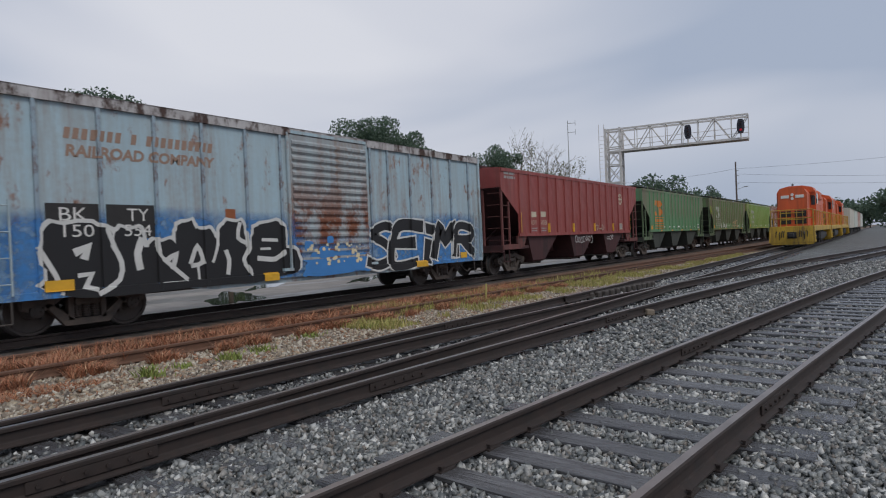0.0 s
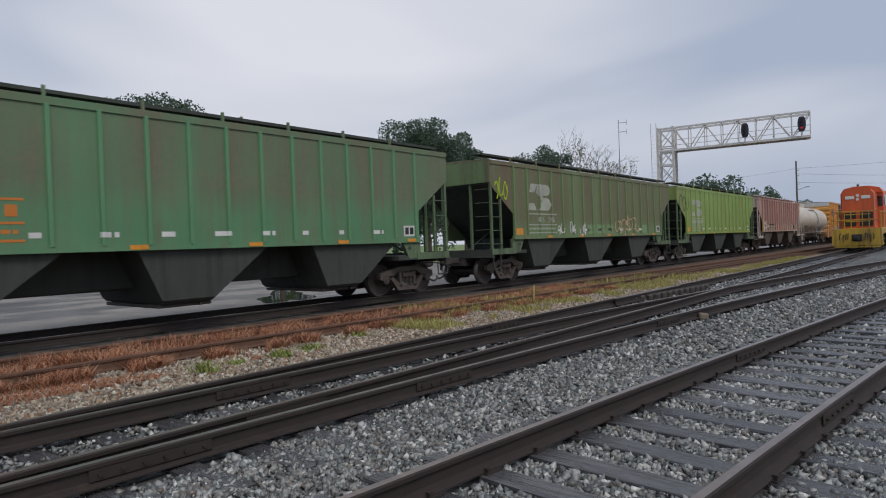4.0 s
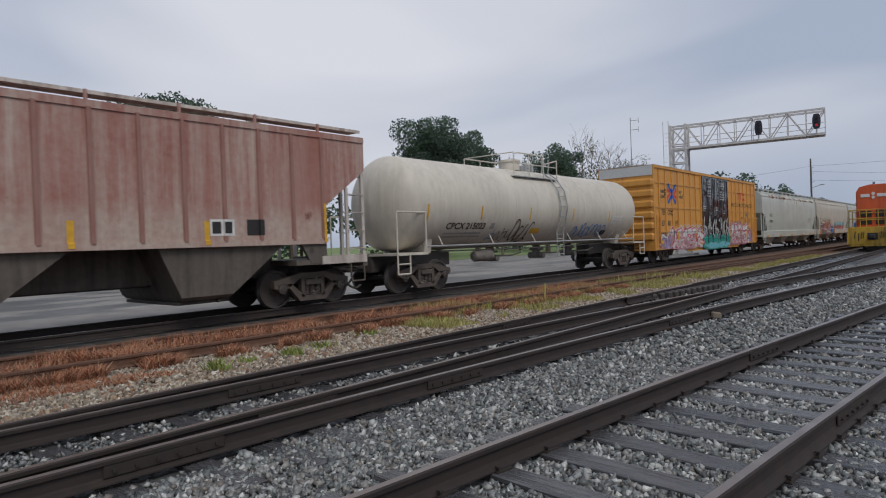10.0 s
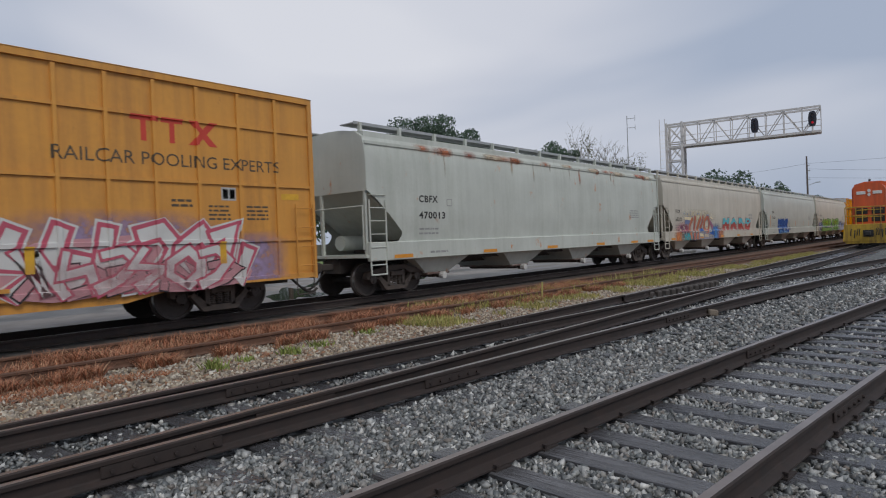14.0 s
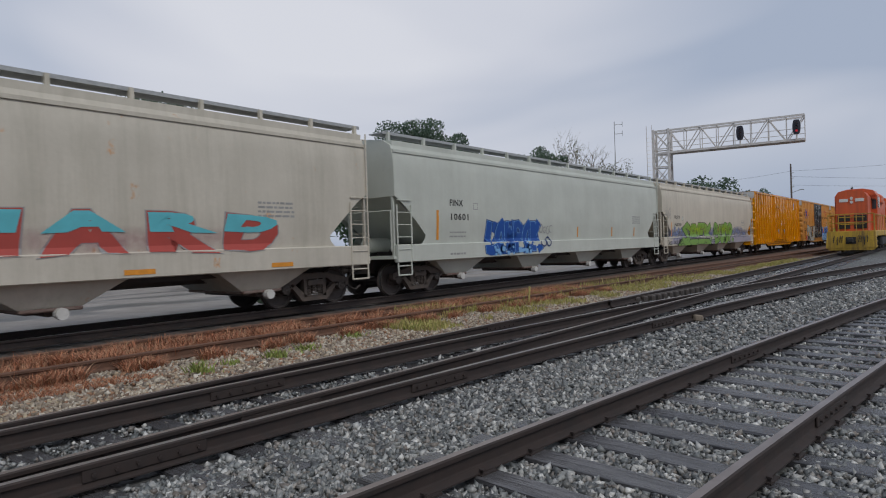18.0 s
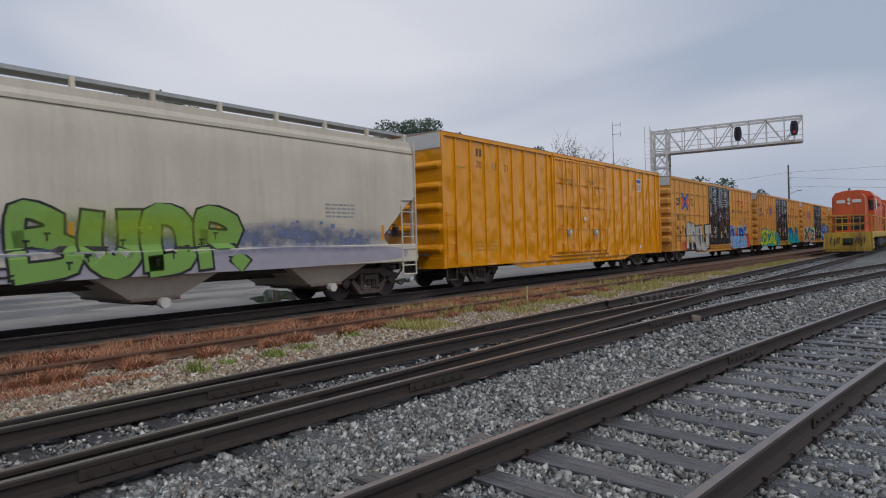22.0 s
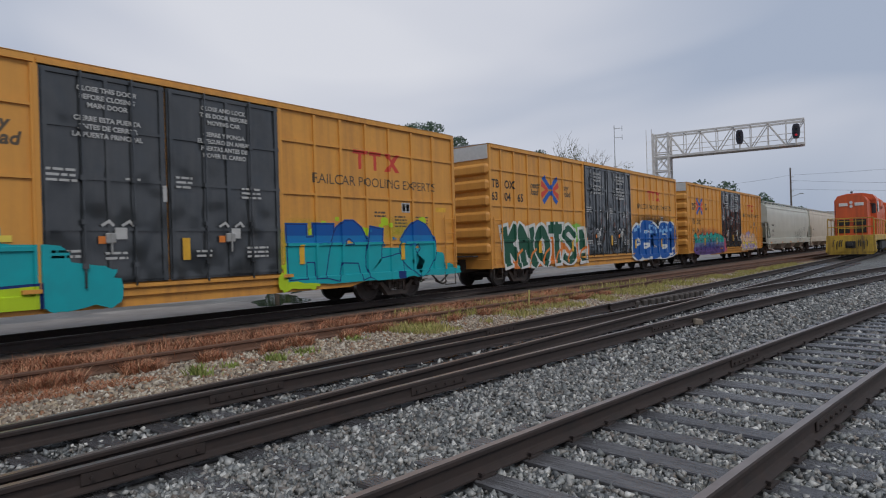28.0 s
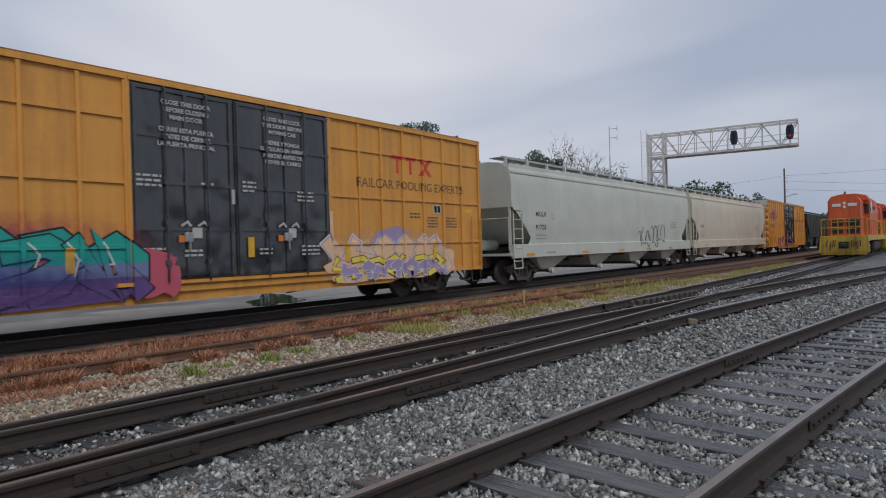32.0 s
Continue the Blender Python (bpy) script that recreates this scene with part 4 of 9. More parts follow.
        part("outlet_valve", Mesh().tube((c, -1.05, 0.45), (c, 1.05, 0.45), 0.09, 10).box(c - 0.3, c + 0.3, -0.8, 0.8, 0.40, 0.52).tube((c + 0.12, -1.20, 0.42), (c + 0.12, -1.02, 0.42), 0.08, 10), TRUCK_IRON, b, "rusty outlet valve")
        part("outlet_cap", Mesh().tube((c + 0.12, -1.34, 0.42), (c + 0.12, -1.18, 0.42), 0.11, 12), LAMP_CAP, b, "pale round outlet cap")
    part("centre_sill", Mesh().box(-h, h, -0.25, 0.25, 0.72, 1.10), BLACK_IRON, car)
    # added black block that stands in for the shade between the bays
    part("inner_sheet", Mesh().box(-h + cut + 0.5, h - cut - 0.5, -W + 0.5, W - 0.5, 0.86, 1.4), BLACK_IRON, car)
    trucks(car, half_trucks)
    couplers(car, h, 0.72)
    TRAIN.append((car, x12))
    return car


VALVE_GREY = plain("grimy_valve_grey", (0.22, 0.20, 0.18), 0.7, 0.0, 0.4, 5.0, 0.0, (0.10, 0.085, 0.07))


def tank_car(x12, L, skin, label):
    car = thing("tank_car", Matrix.Translation((x12, TRAIN_Y, 0)), label, "tank car")
    h, r, zc = L / 2, 1.46, 2.68
    prof = [(0.0, -h)] + [(r * math.sin(a), -h + 0.75 - 0.75 * math.cos(a)) for a in [0.25, 0.5, 0.75, 1.0, 1.2, 1.4, 1.571]]
    prof += [(r, x) for x in (-h * 0.6, -h * 0.2, h * 0.2, h * 0.6)]
    prof += [(r * math.sin(a), h - 0.75 + 0.75 * math.cos(a)) for a in [1.571, 1.4, 1.2, 1.0, 0.75, 0.5, 0.25]] + [(0.0, h)]
    part("tank", Mesh().lathe(prof, 40, 0, "x", (0, 0, zc)), skin, car, "off-white welded tank", smooth=True)
    for x in (-h * 0.62, -h * 0.31, 0.0, h * 0.31, h * 0.62):
        part("weld_seam", Mesh().lathe([(r, x - 0.02), (r + 0.006, x - 0.012), (r + 0.006, x + 0.012), (r, x + 0.02)], 40, 0, "x", (0, 0, zc)), skin, car)
    # dome, manway and its railed platform
    part("manway", Mesh().lathe([(0.40, 0.0), (0.40, 0.30), (0.44, 0.32), (0.44, 0.40), (0.10, 0.46), (0.0, 0.46)], 20, 0, "z", (-0.75, 0, zc + r - 0.03)), skin, car, "round manway with a bolted lid", smooth=True)
    for x, y, a in ((0.1, -0.2, 0.35), (0.35, 0.15, 0.28), (0.6, -0.15, 0.32)):
        part("valve", Mesh().tube((x, y, zc + r - 0.05), (x, y, zc + r + a), 0.08, 8), STEEL, car)
    pl = Mesh().box(-2.1, 0.9, -1.15, -0.55, zc + r - 0.40, zc + r - 0.37).box(-2.1, 0.9, 0.55, 1.15, zc + r - 0.40, zc + r - 0.37)
    part("platform", pl, STEEL, car, "grating platform")
    rl = Mesh()
    top = zc + r + 0.46
    rl.pipe([(-2.1, -1.12, zc + r - 0.4), (-2.1, -1.12, top - 0.05), (-1.8, -1.12, top), (-0.3, -1.12, top), (0.0, -1.12, top - 0.3), (0.9, -1.12, top - 0.1), (0.9, -1.12, zc + r - 0.4)], 0.024)
    rl.pipe([(-2.1, 1.12, zc + r - 0.4), (-2.1, 1.12, top), (0.9, 1.12, top), (0.9, 1.12, zc + r - 0.4)], 0.024)
    for x in (-1.1, -0.1):
        for y in (-1.12, 1.12):
            rl.tube((x, y, zc + r - 0.4), (x, y, top), 0.02)
    rl.pipe([(-2.1, -1.12, top - 0.38), (0.9, -1.12, top - 0.38)], 0.018)
    rl.pipe([(-2.1, -1.12, top), (-2.1, 1.12, top)], 0.02)
    part("railing", rl, skin, car, "safety railing of pale pipes")
    # ladder bent round the tank
    ld = Mesh()
    for dx in (0.0, 0.48):
        ld.pipe([(0.42 + dx, -(r + 0.10) * math.cos(a) - (0.15 if a < -0.5 else 0), zc + (r + 0.10) * math.sin(a)) for a in [-0.75, -0.4, 0, 0.4, 0.8, 1.1]] + [(0.42 + dx, -0.75, top - 0.4), (0.42 + dx, -0.75, top)], 0.026)
        ld.tube((0.42 + dx, -1.32, zc - 1.02), (0.42 + dx, -1.32, 0.75), 0.026)
    for a in [-0.75, -0.5, -0.25, 0, 0.25, 0.5, 0.75, 1.0]:
        yy, zz = -(r + 0.10) * math.cos(a) - (0.15 if a < -0.5 else 0), zc + (r + 0.10) * math.sin(a)
        ld.tube((0.42, yy, zz), (0.90, yy, zz), 0.016)
    for z in (0.85, 1.15, 1.45):
        ld.tube((0.42, -1.32, z), (0.90, -1.32, z), 0.016)
    part("ladder", ld, STEEL, car, "steel ladder up the tank side")
    # walkway rail along the side, end platforms
    e = h + 0.35
    part("hand_rail", Mesh().pipe([(-e + 1.2, -1.42, 1.35), (e - 1.2, -1.42, 1.35)], 0.028), STEEL, car)
    for i in range(6):
        x = -h + 1.6 + i * (L - 3.2) / 5
        part("rail_bracket", Mesh().pipe([(x, -1.25, 1.66), (x, -1.42, 1.35)], 0.018), skin, car)
    for s in (-1, 1):
        part("stub_sill", Mesh().box(min(s * (h - 3.2), s * e), max(s * (h - 3.2), s * e), -0.3, 0.3, 0.72, 1.2), BLACK_IRON, car)
        part("end_platform", Mesh().box(min(s * (h - 0.9), s * e), max(s * (h - 0.9), s * e), -1.45, 1.45, 1.12, 1.19), skin, car)
        part("saddle", Mesh().prism([(-0.85, 1.15), (0.85, 1.15), (0.95, 1.62), (0.6, 1.42), (0, 1.25), (-0.6, 1.42), (-0.95, 1.62)], s * (h - 1.5) - 0.16, s * (h - 1.5) + 0.16, 0, "x"), skin, car)
        for yy in (-1.42, 1.42):
            part("end_railing", Mesh().pipe([(s * (h - 0.85), yy, 1.15), (s * (h - 0.85), yy, 2.35), (s * e, yy, 2.35), (s * e, yy, 0.6), (s * (e - 0.5), yy, 0.6), (s * (e - 0.5), yy, 1.15)], 0.026).tube((s * (e - 0.5), yy, 0.88), (s * e, yy, 0.88), 0.02), skin, car, "pale pipe end railing")
    for x in (-2.2, 1.0, 3.6):
        part("outlet", Mesh().tube((x, 0, 1.25), (x, 0, 0.75), 0.16, 10).tube((x, -0.35, 0.82), (x, 0.35, 0.82), 0.12, 10).box(x - 0.22, x + 0.22, -0.22, 0.22, 1.02, 1.10, b=0.02).pipe([(x + 0.1, -0.1, 0.9), (x + 0.7, -0.5, 0.9), (x + 1.3, -0.5, 1.0)], 0.03), VALVE_GREY, car, "grey bottom outlet valve")
    part("air_reservoir", Mesh().lathe([(0.0, -4.0), (0.14, -3.97), (0.19, -3.9), (0.19, -3.0), (0.14, -2.93), (0.0, -2.9)], 14, 0, "x", (0, -0.6, 0.95)), VALVE_GREY, car, smooth=True)
    part("brake_pipe", Mesh().pipe([(-h + 2.5, -0.55, 1.18), (-1.0, -0.55, 1.14), (2.5, -0.55, 1.14), (h - 2.5, -0.55, 1.18)], 0.025), VALVE_GREY, car)
    trucks(car, h - 1.2)
    couplers(car, e, 0.62)
    TRAIN.append((car, x12))
    return car


def even(a, b, n):
    return [a + (b - a) * i / (n - 1) for i in range(n)]


P_BLUE = paint("faded_blue_paint", (0.34, 0.475, 0.545), (0.26, 0.205, 0.17), 0.75, 0.36, (0.17, 0.10, 0.075), 0.6, (0.40, 0.49, 0.53))
P_RUSTDOOR = paint("rusted_blue_door", (0.30, 0.36, 0.39), (0.22, 0.14, 0.10), 0.85, 0.85, (0.12, 0.045, 0.025), 0.7, (0.38, 0.40, 0.40), rust_band=(3.6, 2.1))
P_POST = paint("stained_blue_post", (0.26, 0.34, 0.40), (0.10, 0.065, 0.055), 0.8, 0.55, (0.085, 0.045, 0.035), 0.7)
P_CHORD = paint("flaking_white_edge", (0.44, 0.43, 0.43), (0.16, 0.12, 0.11), 0.7, 0.75, (0.045, 0.028, 0.024), 0.75)
P_RUSTROOF = paint("rusty_roof", (0.10, 0.055, 0.05), (0.05, 0.035, 0.03), 0.6, 0.0, rough=0.8)
P_OXIDE = paint("oxide_red_paint", (0.255, 0.052, 0.046), (0.13, 0.05, 0.042), 0.45, 0.0, rough=0.5, fade=(0.32, 0.095, 0.082), dents=0.07)
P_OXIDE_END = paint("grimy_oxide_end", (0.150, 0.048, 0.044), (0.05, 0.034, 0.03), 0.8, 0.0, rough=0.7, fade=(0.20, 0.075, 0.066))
# near-black oxide for the bays and slope sheets, much darker than the sides
P_OXIDE_BAY = paint("dark_oxide_bay", (0.060, 0.023, 0.024), (0.024, 0.017, 0.017), 0.9, 0.0, rough=0.7, fade=(0.095, 0.032, 0.032))
P_DKGREEN = paint("dark_green_paint", (0.085, 0.235, 0.115), (0.155, 0.130, 0.085), 0.7, 0.0, rough=0.6, fade=(0.15, 0.29, 0.15), stain=((0.145, 0.108, 0.075), 2.0, 3.2, 0.85))
P_DKGREEN_POST = paint("green_post_paint", (0.10, 0.255, 0.125), (0.14, 0.13, 0.085), 0.6, 0.0, rough=0.6, fade=(0.17, 0.31, 0.17))
P_OLIVE = paint("dirty_green_paint", (0.15, 0.235, 0.100), (0.150, 0.125, 0.075), 0.9, 0.0, rough=0.6, fade=(0.18, 0.25, 0.115), stain=((0.128, 0.090, 0.058), 1.75, 2.5, 0.95))
P_OLIVE_POST = paint("green_post_paint", (0.14, 0.225, 0.092), (0.125, 0.105, 0.065), 1.1, 0.0, rough=0.6, fade=(0.19, 0.28, 0.12))
P_GREEN = paint("leaf_green_paint", (0.205, 0.335, 0.085), (0.22, 0.18, 0.07), 0.9, 0.06, rough=0.55, fade=(0.27, 0.39, 0.12))
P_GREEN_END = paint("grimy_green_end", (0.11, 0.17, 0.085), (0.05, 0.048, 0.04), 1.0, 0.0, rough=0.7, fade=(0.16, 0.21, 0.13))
P_BROWN = paint("chalky_brown_paint", (0.30, 0.122, 0.095), (0.50, 0.43, 0.37), 0.75, 0.06, (0.15, 0.065, 0.05), 0.75, (0.40, 0.23, 0.195), stain=((0.44, 0.395, 0.335), 2.6, 1.7, 0.72))
P_BROWN_POST = paint("brown_post_paint", (0.27, 0.125, 0.100), (0.42, 0.36, 0.31), 0.55, 0.1, (0.12, 0.055, 0.045), 0.75, (0.34, 0.20, 0.17))
P_CHALK = paint("chalky_end_paint", (0.54, 0.49, 0.44), (0.16, 0.10, 0.08), 0.8, 0.1, rough=0.75)
P_BROWN_BAY = paint("dusty_hopper_bay", (0.105, 0.088, 0.074), (0.03, 0.026, 0.022), 0.8, 0.0, rough=0.8, fade=(0.17, 0.145, 0.125))
P_TANK = paint("off_white_paint", (0.54, 0.495, 0.42), (0.26, 0.23, 0.19), 0.35, 0.0, rough=0.5)
P_YELLOW = paint("worn_yellow_paint", (0.65, 0.305, 0.057), (0.28, 0.12, 0.045), 0.5, 0.06, (0.17, 0.06, 0.03), 0.5, (0.54, 0.26, 0.06))
P_ARMOUR = paint("glossy_yellow_paint", (0.68, 0.268, 0.001), (0.40, 0.14, 0.003), 0.16, 0.0, rough=0.22, fade=(0.70, 0.29, 0.001), spec=0.5, dents=0.11)
P_BLACK = paint("black_door_paint", (0.018, 0.022, 0.026), (0.058, 0.058, 0.057), 0.45, 0.0, rough=0.17, spec=0.75, dents=0.07)
P_PALE = paint("pale_grey_paint", (0.47, 0.49, 0.445), (0.24, 0.26, 0.20), 0.3, 0.12, (0.36, 0.17, 0.08), 0.5)
P_CREAM = paint("cream_grey_paint", (0.49, 0.455, 0.385), (0.26, 0.24, 0.18), 0.35, 0.05, (0.36, 0.20, 0.1), 0.5)
P_LIGHT = paint("light_grey_paint", (0.455, 0.475, 0.425), (0.28, 0.26, 0.22), 0.14, 0.0, rough=0.45)
P_BEIGE = paint("beige_grey_paint", (0.52, 0.475, 0.39), (0.28, 0.24, 0.20), 0.3, 0.0, rough=0.5)
# dark green-grey for bays and slope sheets, and for the black hopper
P_DARKBAY = paint("dark_hopper_bay", (0.058, 0.064, 0.058), (0.032, 0.034, 0.031), 0.6, 0.0, rough=0.85, fade=(0.085, 0.092, 0.078), spec=0.2)

blue_box = box_car("box_car", -107.15, 16.0, P_BLUE, P_RUSTDOOR, "faded blue rusty box car with black graffiti", [1.09, 2.21, 3.33, 4.43, 5.58, 6.62], [9.95, 10.75, 11.83, 12.99, 14.09, 15.22], (6.86, 9.75), roof_z=4.47, belts=(), end_ribs=9, half_trucks=5.95, door_style="single", white_end=False, sill=0.12, chord_paint=P_CHORD, post_paint=P_POST, roof_paint=P_RUSTROOF)
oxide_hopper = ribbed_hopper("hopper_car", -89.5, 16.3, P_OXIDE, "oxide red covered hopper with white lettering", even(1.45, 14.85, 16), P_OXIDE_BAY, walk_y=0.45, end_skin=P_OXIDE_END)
dark_green_hopper = ribbed_hopper("hopper_car", -72.2, 15.8, P_DKGREEN, "dark green covered hopper with brown stains", even(1.4, 14.3, 16), P_DARKBAY, walk_y=0.82, end_skin=P_GREEN_END, post_skin=P_DKGREEN_POST)
olive_hopper = ribbed_hopper("hopper_car", -53.5, 16.9, P_OLIVE, "dirty green covered hopper with white lettering", even(1.4, 15.5, 17), P_DARKBAY, end_skin=P_GREEN_END, post_skin=P_OLIVE_POST)
green_hopper = ribbed_hopper("hopper_car", -35.3, 16.95, P_GREEN, "leaf green covered hopper with faded white emblem", even(1.42, 15.5, 17), P_DARKBAY, end_skin=P_GREEN_END)
brown_hopper = ribbed_hopper("hopper_car", -17.05, 16.8, P_BROWN, "chalky brown covered hopper with white numbers", even(1.4, 15.4, 17), P_BROWN_BAY, end_skin=P_CHALK, walk_mat=P_CHALK, post_skin=P_BROWN_POST)
tank = tank_car(1.05, 16.2, P_TANK, "off-white tank car with graffiti scribbles")
TTX_L = [0.74, 1.58, 2.50, 3.39, 4.32, 5.24, 6.17, 7.0]
TTX_R = [12.13, 13.15, 14.0, 14.9, 15.8, 16.75, 17.7]
boxes = {}
for key, x, words in (("pink", 20.15, "yellow box car with black doors and pink graffiti"), ("silver", 144.43, "yellow box car with black doors and silver graffiti"),
                      ("lime", 165.08, "yellow box car with black doors and lime and turquoise graffiti"), ("green", 185.78, "yellow box car with black doors, dark green and blue graffiti"),
                      ("violet", 206.42, "yellow box car with black doors, teal and violet graffiti"), ("far", 269.9, "yellow box car with black doors at the rear of the train")):
    boxes[key] = box_car("box_car", x, 18.75, P_YELLOW, P_BLACK, words, TTX_L, TTX_R, (7.06, 12.05))
armour_box = box_car("box_car", 123.85, 18.9, P_ARMOUR, P_ARMOUR, "bright glossy yellow double-door box car", [0.72, 1.52, 2.36, 3.22, 4.07, 4.90, 5.79, 6.61], [12.05, 12.92, 13.82, 14.71, 15.61, 16.57, 17.40, 18.27], (7.0, 11.87), belts=(), post_w=0.06, end_ribs=5, rib_d=0.09, door_style="double")
rust_streak_hopper = smooth_hopper("hopper_car", 41.15, 19.9, P_PALE, "pale grey hopper with rust along its roof")
mural_hopper = smooth_hopper("hopper_car", 61.6, 19.4, P_CREAM, "cream hopper with colourful graffiti letters")
blue_tag_hopper = smooth_hopper("hopper_car", 82.5, 20.2, P_LIGHT, "light grey hopper with a blue graffiti tag")
green_tag_hopper = smooth_hopper("hopper_car", 103.2, 19.6, P_BEIGE, "beige hopper with bright green graffiti")
tail_hopper = smooth_hopper("hopper_car", 227.7, 20.1, P_LIGHT, "light grey hopper with a small black tag")
last_hopper = smooth_hopper("hopper_car", 248.5, 20.1, P_BEIGE, "beige hopper near the rear of the train")
ribbed_hopper("hopper_car", 288.8, 16.0, P_DARKBAY, "black covered hopper at the rear of the train", even(2.2, 14.0, 12), P_DARKBAY)

# ---- writing and graffiti on the cars ----
def lay(m, mats, car, name, label, cuts_x=(), cuts_z=(), step=None, curve=None, origin=0.0, tints=()):
    """Lays flat shapes (built in the x-z plane, slot = material, y = layer) on a car's near side, over its posts and bulges."""
    by = {}
    bm = bmesh.new()
    lay_id = bm.faces.layers.int.new("slot")
    vs = [bm.verts.new((v[0] + origin, v[1], v[2])) for v in m.v]
    for f, s in zip(m.f, m.m):
        try:
            bm.faces.new([vs[i] for i in f])[lay_id] = s
        except ValueError:
            pass
    lo, hi = min(v[0] for v in m.v) + origin, max(v[0] for v in m.v) + origin
    zl, zh = min(v[2] for v in m.v), max(v[2] for v in m.v)
    for x in cuts_x:
        if lo < x < hi:
            bmesh.ops.bisect_plane(bm, geom=list(bm.verts) + list(bm.edges) + list(bm.faces), plane_co=(x, 0, 0), plane_no=(1, 0, 0))
    for z in list(cuts_z) + [q[2] for q in tints]:
        if zl < z < zh:
            bmesh.ops.bisect_plane(bm, geom=list(bm.verts) + list(bm.edges) + list(bm.faces), plane_co=(0, 0, z), plane_no=(0, 0, 1))
    out = Mesh()
    for f in bm.faces:
        c = f.calc_center_median()
        slot = f[lay_id]
        for a, b, z, up in tints:            # spray that changes colour at a height
            if f[lay_id] == a and (c.z > z) == up:
                slot = b
        out.add([(v.co.x, v.co.y + (step(v.co.x, v.co.z) if step else 0.0) + (curve(v.co.z) if curve else 0.0), v.co.z) for v in f.verts], [tuple(range(len(f.verts)))], slot)
    bm.free()
    ob = part(name, out, mats, car, label)
    return tagged(ob, label, kind="stuff") if name == "lettering" else ob


LAYER = -0.0035


def letters(m, words, x0, x1, z0, z1, slots, seed=0, grow=(0.16, 0.10, 0.045), jitter=0.12, overlap=1.18, layer=1, lean=0.0, thick=1.0):
    """Fat graffiti letters that fill a box: a halo, an outline and a fill, each a layer of its own."""
    rnd = random.Random(seed)
    n = len(words)
    w = (x1 - x0) / n
    for i, ch in enumerate(words):
        cx = x0 + w * (i + 0.5)
        hz = (z1 - z0) * rnd.uniform(1 - jitter * 0.7, 1.0)
        cz = z0 + hz / 2 + rnd.uniform(0, (z1 - z0) - hz)
        a = rnd.uniform(-jitter, jitter) * 0.7
        base = text_mesh(ch, 1.0)[0]
        bx = [v[0] for v in base]
        bz = [v[1] for v in base]
        mx, mz = (min(bx) + max(bx)) / 2, (min(bz) + max(bz)) / 2
        sx = w * overlap / max(0.45, max(bx) - min(bx) + 0.16)
        sz = hz / (max(bz) - min(bz) + 0.14)
        for k, (slot, g) in enumerate(zip(slots, grow)):
            if slot is None:
                continue
            vs, fs = text_mesh(ch, 1.0, g * thick)
            pts = []
            for v in vs:
                px, pz = (v[0] - mx) * sx, (v[1] - mz) * sz
                px += lean * pz + 0.045 * w * math.sin(5.0 * pz / hz + i * 2.1)
                pz += 0.05 * hz * math.sin(4.0 * px / w + i * 1.3)
                pts.append((cx + px * math.cos(a) - pz * math.sin(a), (layer + k + 0.2 * (i % 2)) * LAYER, cz + px * math.sin(a) + pz * math.cos(a)))
            m.add(pts, fs, slot)


def cloud_shape(m, x0, x1, z0, z1, slot, layer=0, seed=0, n=36, rough=0.22, flat=True):
    """A ragged painted patch."""
    rnd = random.Random(seed)
    ph = [rnd.uniform(0, 6.28) for _ in range(4)]
    cx, cz = (x0 + x1) / 2, (z0 + z1) / 2
    pts = []
    for i in range(n):
        a = 2 * math.pi * i / n
        r = 1 + rough * (0.5 * math.sin(3 * a + ph[0]) + 0.35 * math.sin(7 * a + ph[1]) + 0.3 * math.sin(11 * a + ph[2]))
        c, s = math.cos(a), math.sin(a)
        px = math.copysign(abs(c) ** 0.55, c) * (x1 - x0) / 2 * min(1.0, r)
        pz = math.copysign(abs(s) ** 0.55, s) * (z1 - z0) / 2 * r
        pts.append((cx + px, layer * LAYER, max(z0, cz + pz) if flat else cz + pz))
    m.add(pts + [(cx, layer * LAYER, cz)], [(i, (i + 1) % n, n) for i in range(n)], slot)


def shards(m, x0, x1, z0, z1, slots, n=26, seed=0, layer=2, size=0.5):
    """Interlocked angular strokes of a piece that cannot be read."""
    rnd = random.Random(seed)
    for i in range(n):
        cx = x0 + (x1 - x0) * (i + rnd.uniform(0.1, 0.9)) / n
        h = (z1 - z0) * rnd.uniform(0.35, 0.9)
        cz = rnd.uniform(z0 + h / 2, max(z0 + h / 2 + 0.01, z1 - h / 2))
        w = size * rnd.uniform(0.25, 0.6)
        k = rnd.uniform(-0.5, 0.5) * h * 0.6
        kind = rnd.random()
        if kind < 0.45:
            pts = [(-w / 2 - k, -h / 2), (w / 2 - k, -h / 2), (w / 2 + k, h / 2), (-w / 2 + k, h / 2)]
        elif kind < 0.75:
            pts = [(-w / 2 - k, -h / 2), (w / 2 - k, -h / 2), (w * 0.4 + k, h * 0.2), (w * 1.3 + k, h * 0.12), (k, h / 2), (-w * 1.3 + k, h * 0.12), (-w * 0.4 + k, h * 0.2)]
        else:
            pts = [(-w, -h / 2), (w * 1.2, -h / 2 + 0.05), (w * 1.4, -h * 0.2), (0, -h * 0.25), (-w * 0.2, h * 0.25), (w * 1.2, h * 0.3), (w, h / 2), (-w * 1.1, h * 0.45)]
        for g, sl in ((1.22, slots[0]), (0.9, rnd.choice(slots[1:]))):
            y = (layer + (0 if g > 1 else 1) + 0.11 * (i % 6)) * LAYER
            m.add([(cx + p * g, y, max(z0, min(z1, cz + q * (1.05 if g > 1 else 0.92)))) for p, q in pts], [tuple(range(len(pts)))], sl)


def stroke(m, pts, w, slot, layer=4):
    """A brush or spray line of even width."""
    brush(m, pts, w, w, slot, layer * LAYER, 0.0, 0.3)


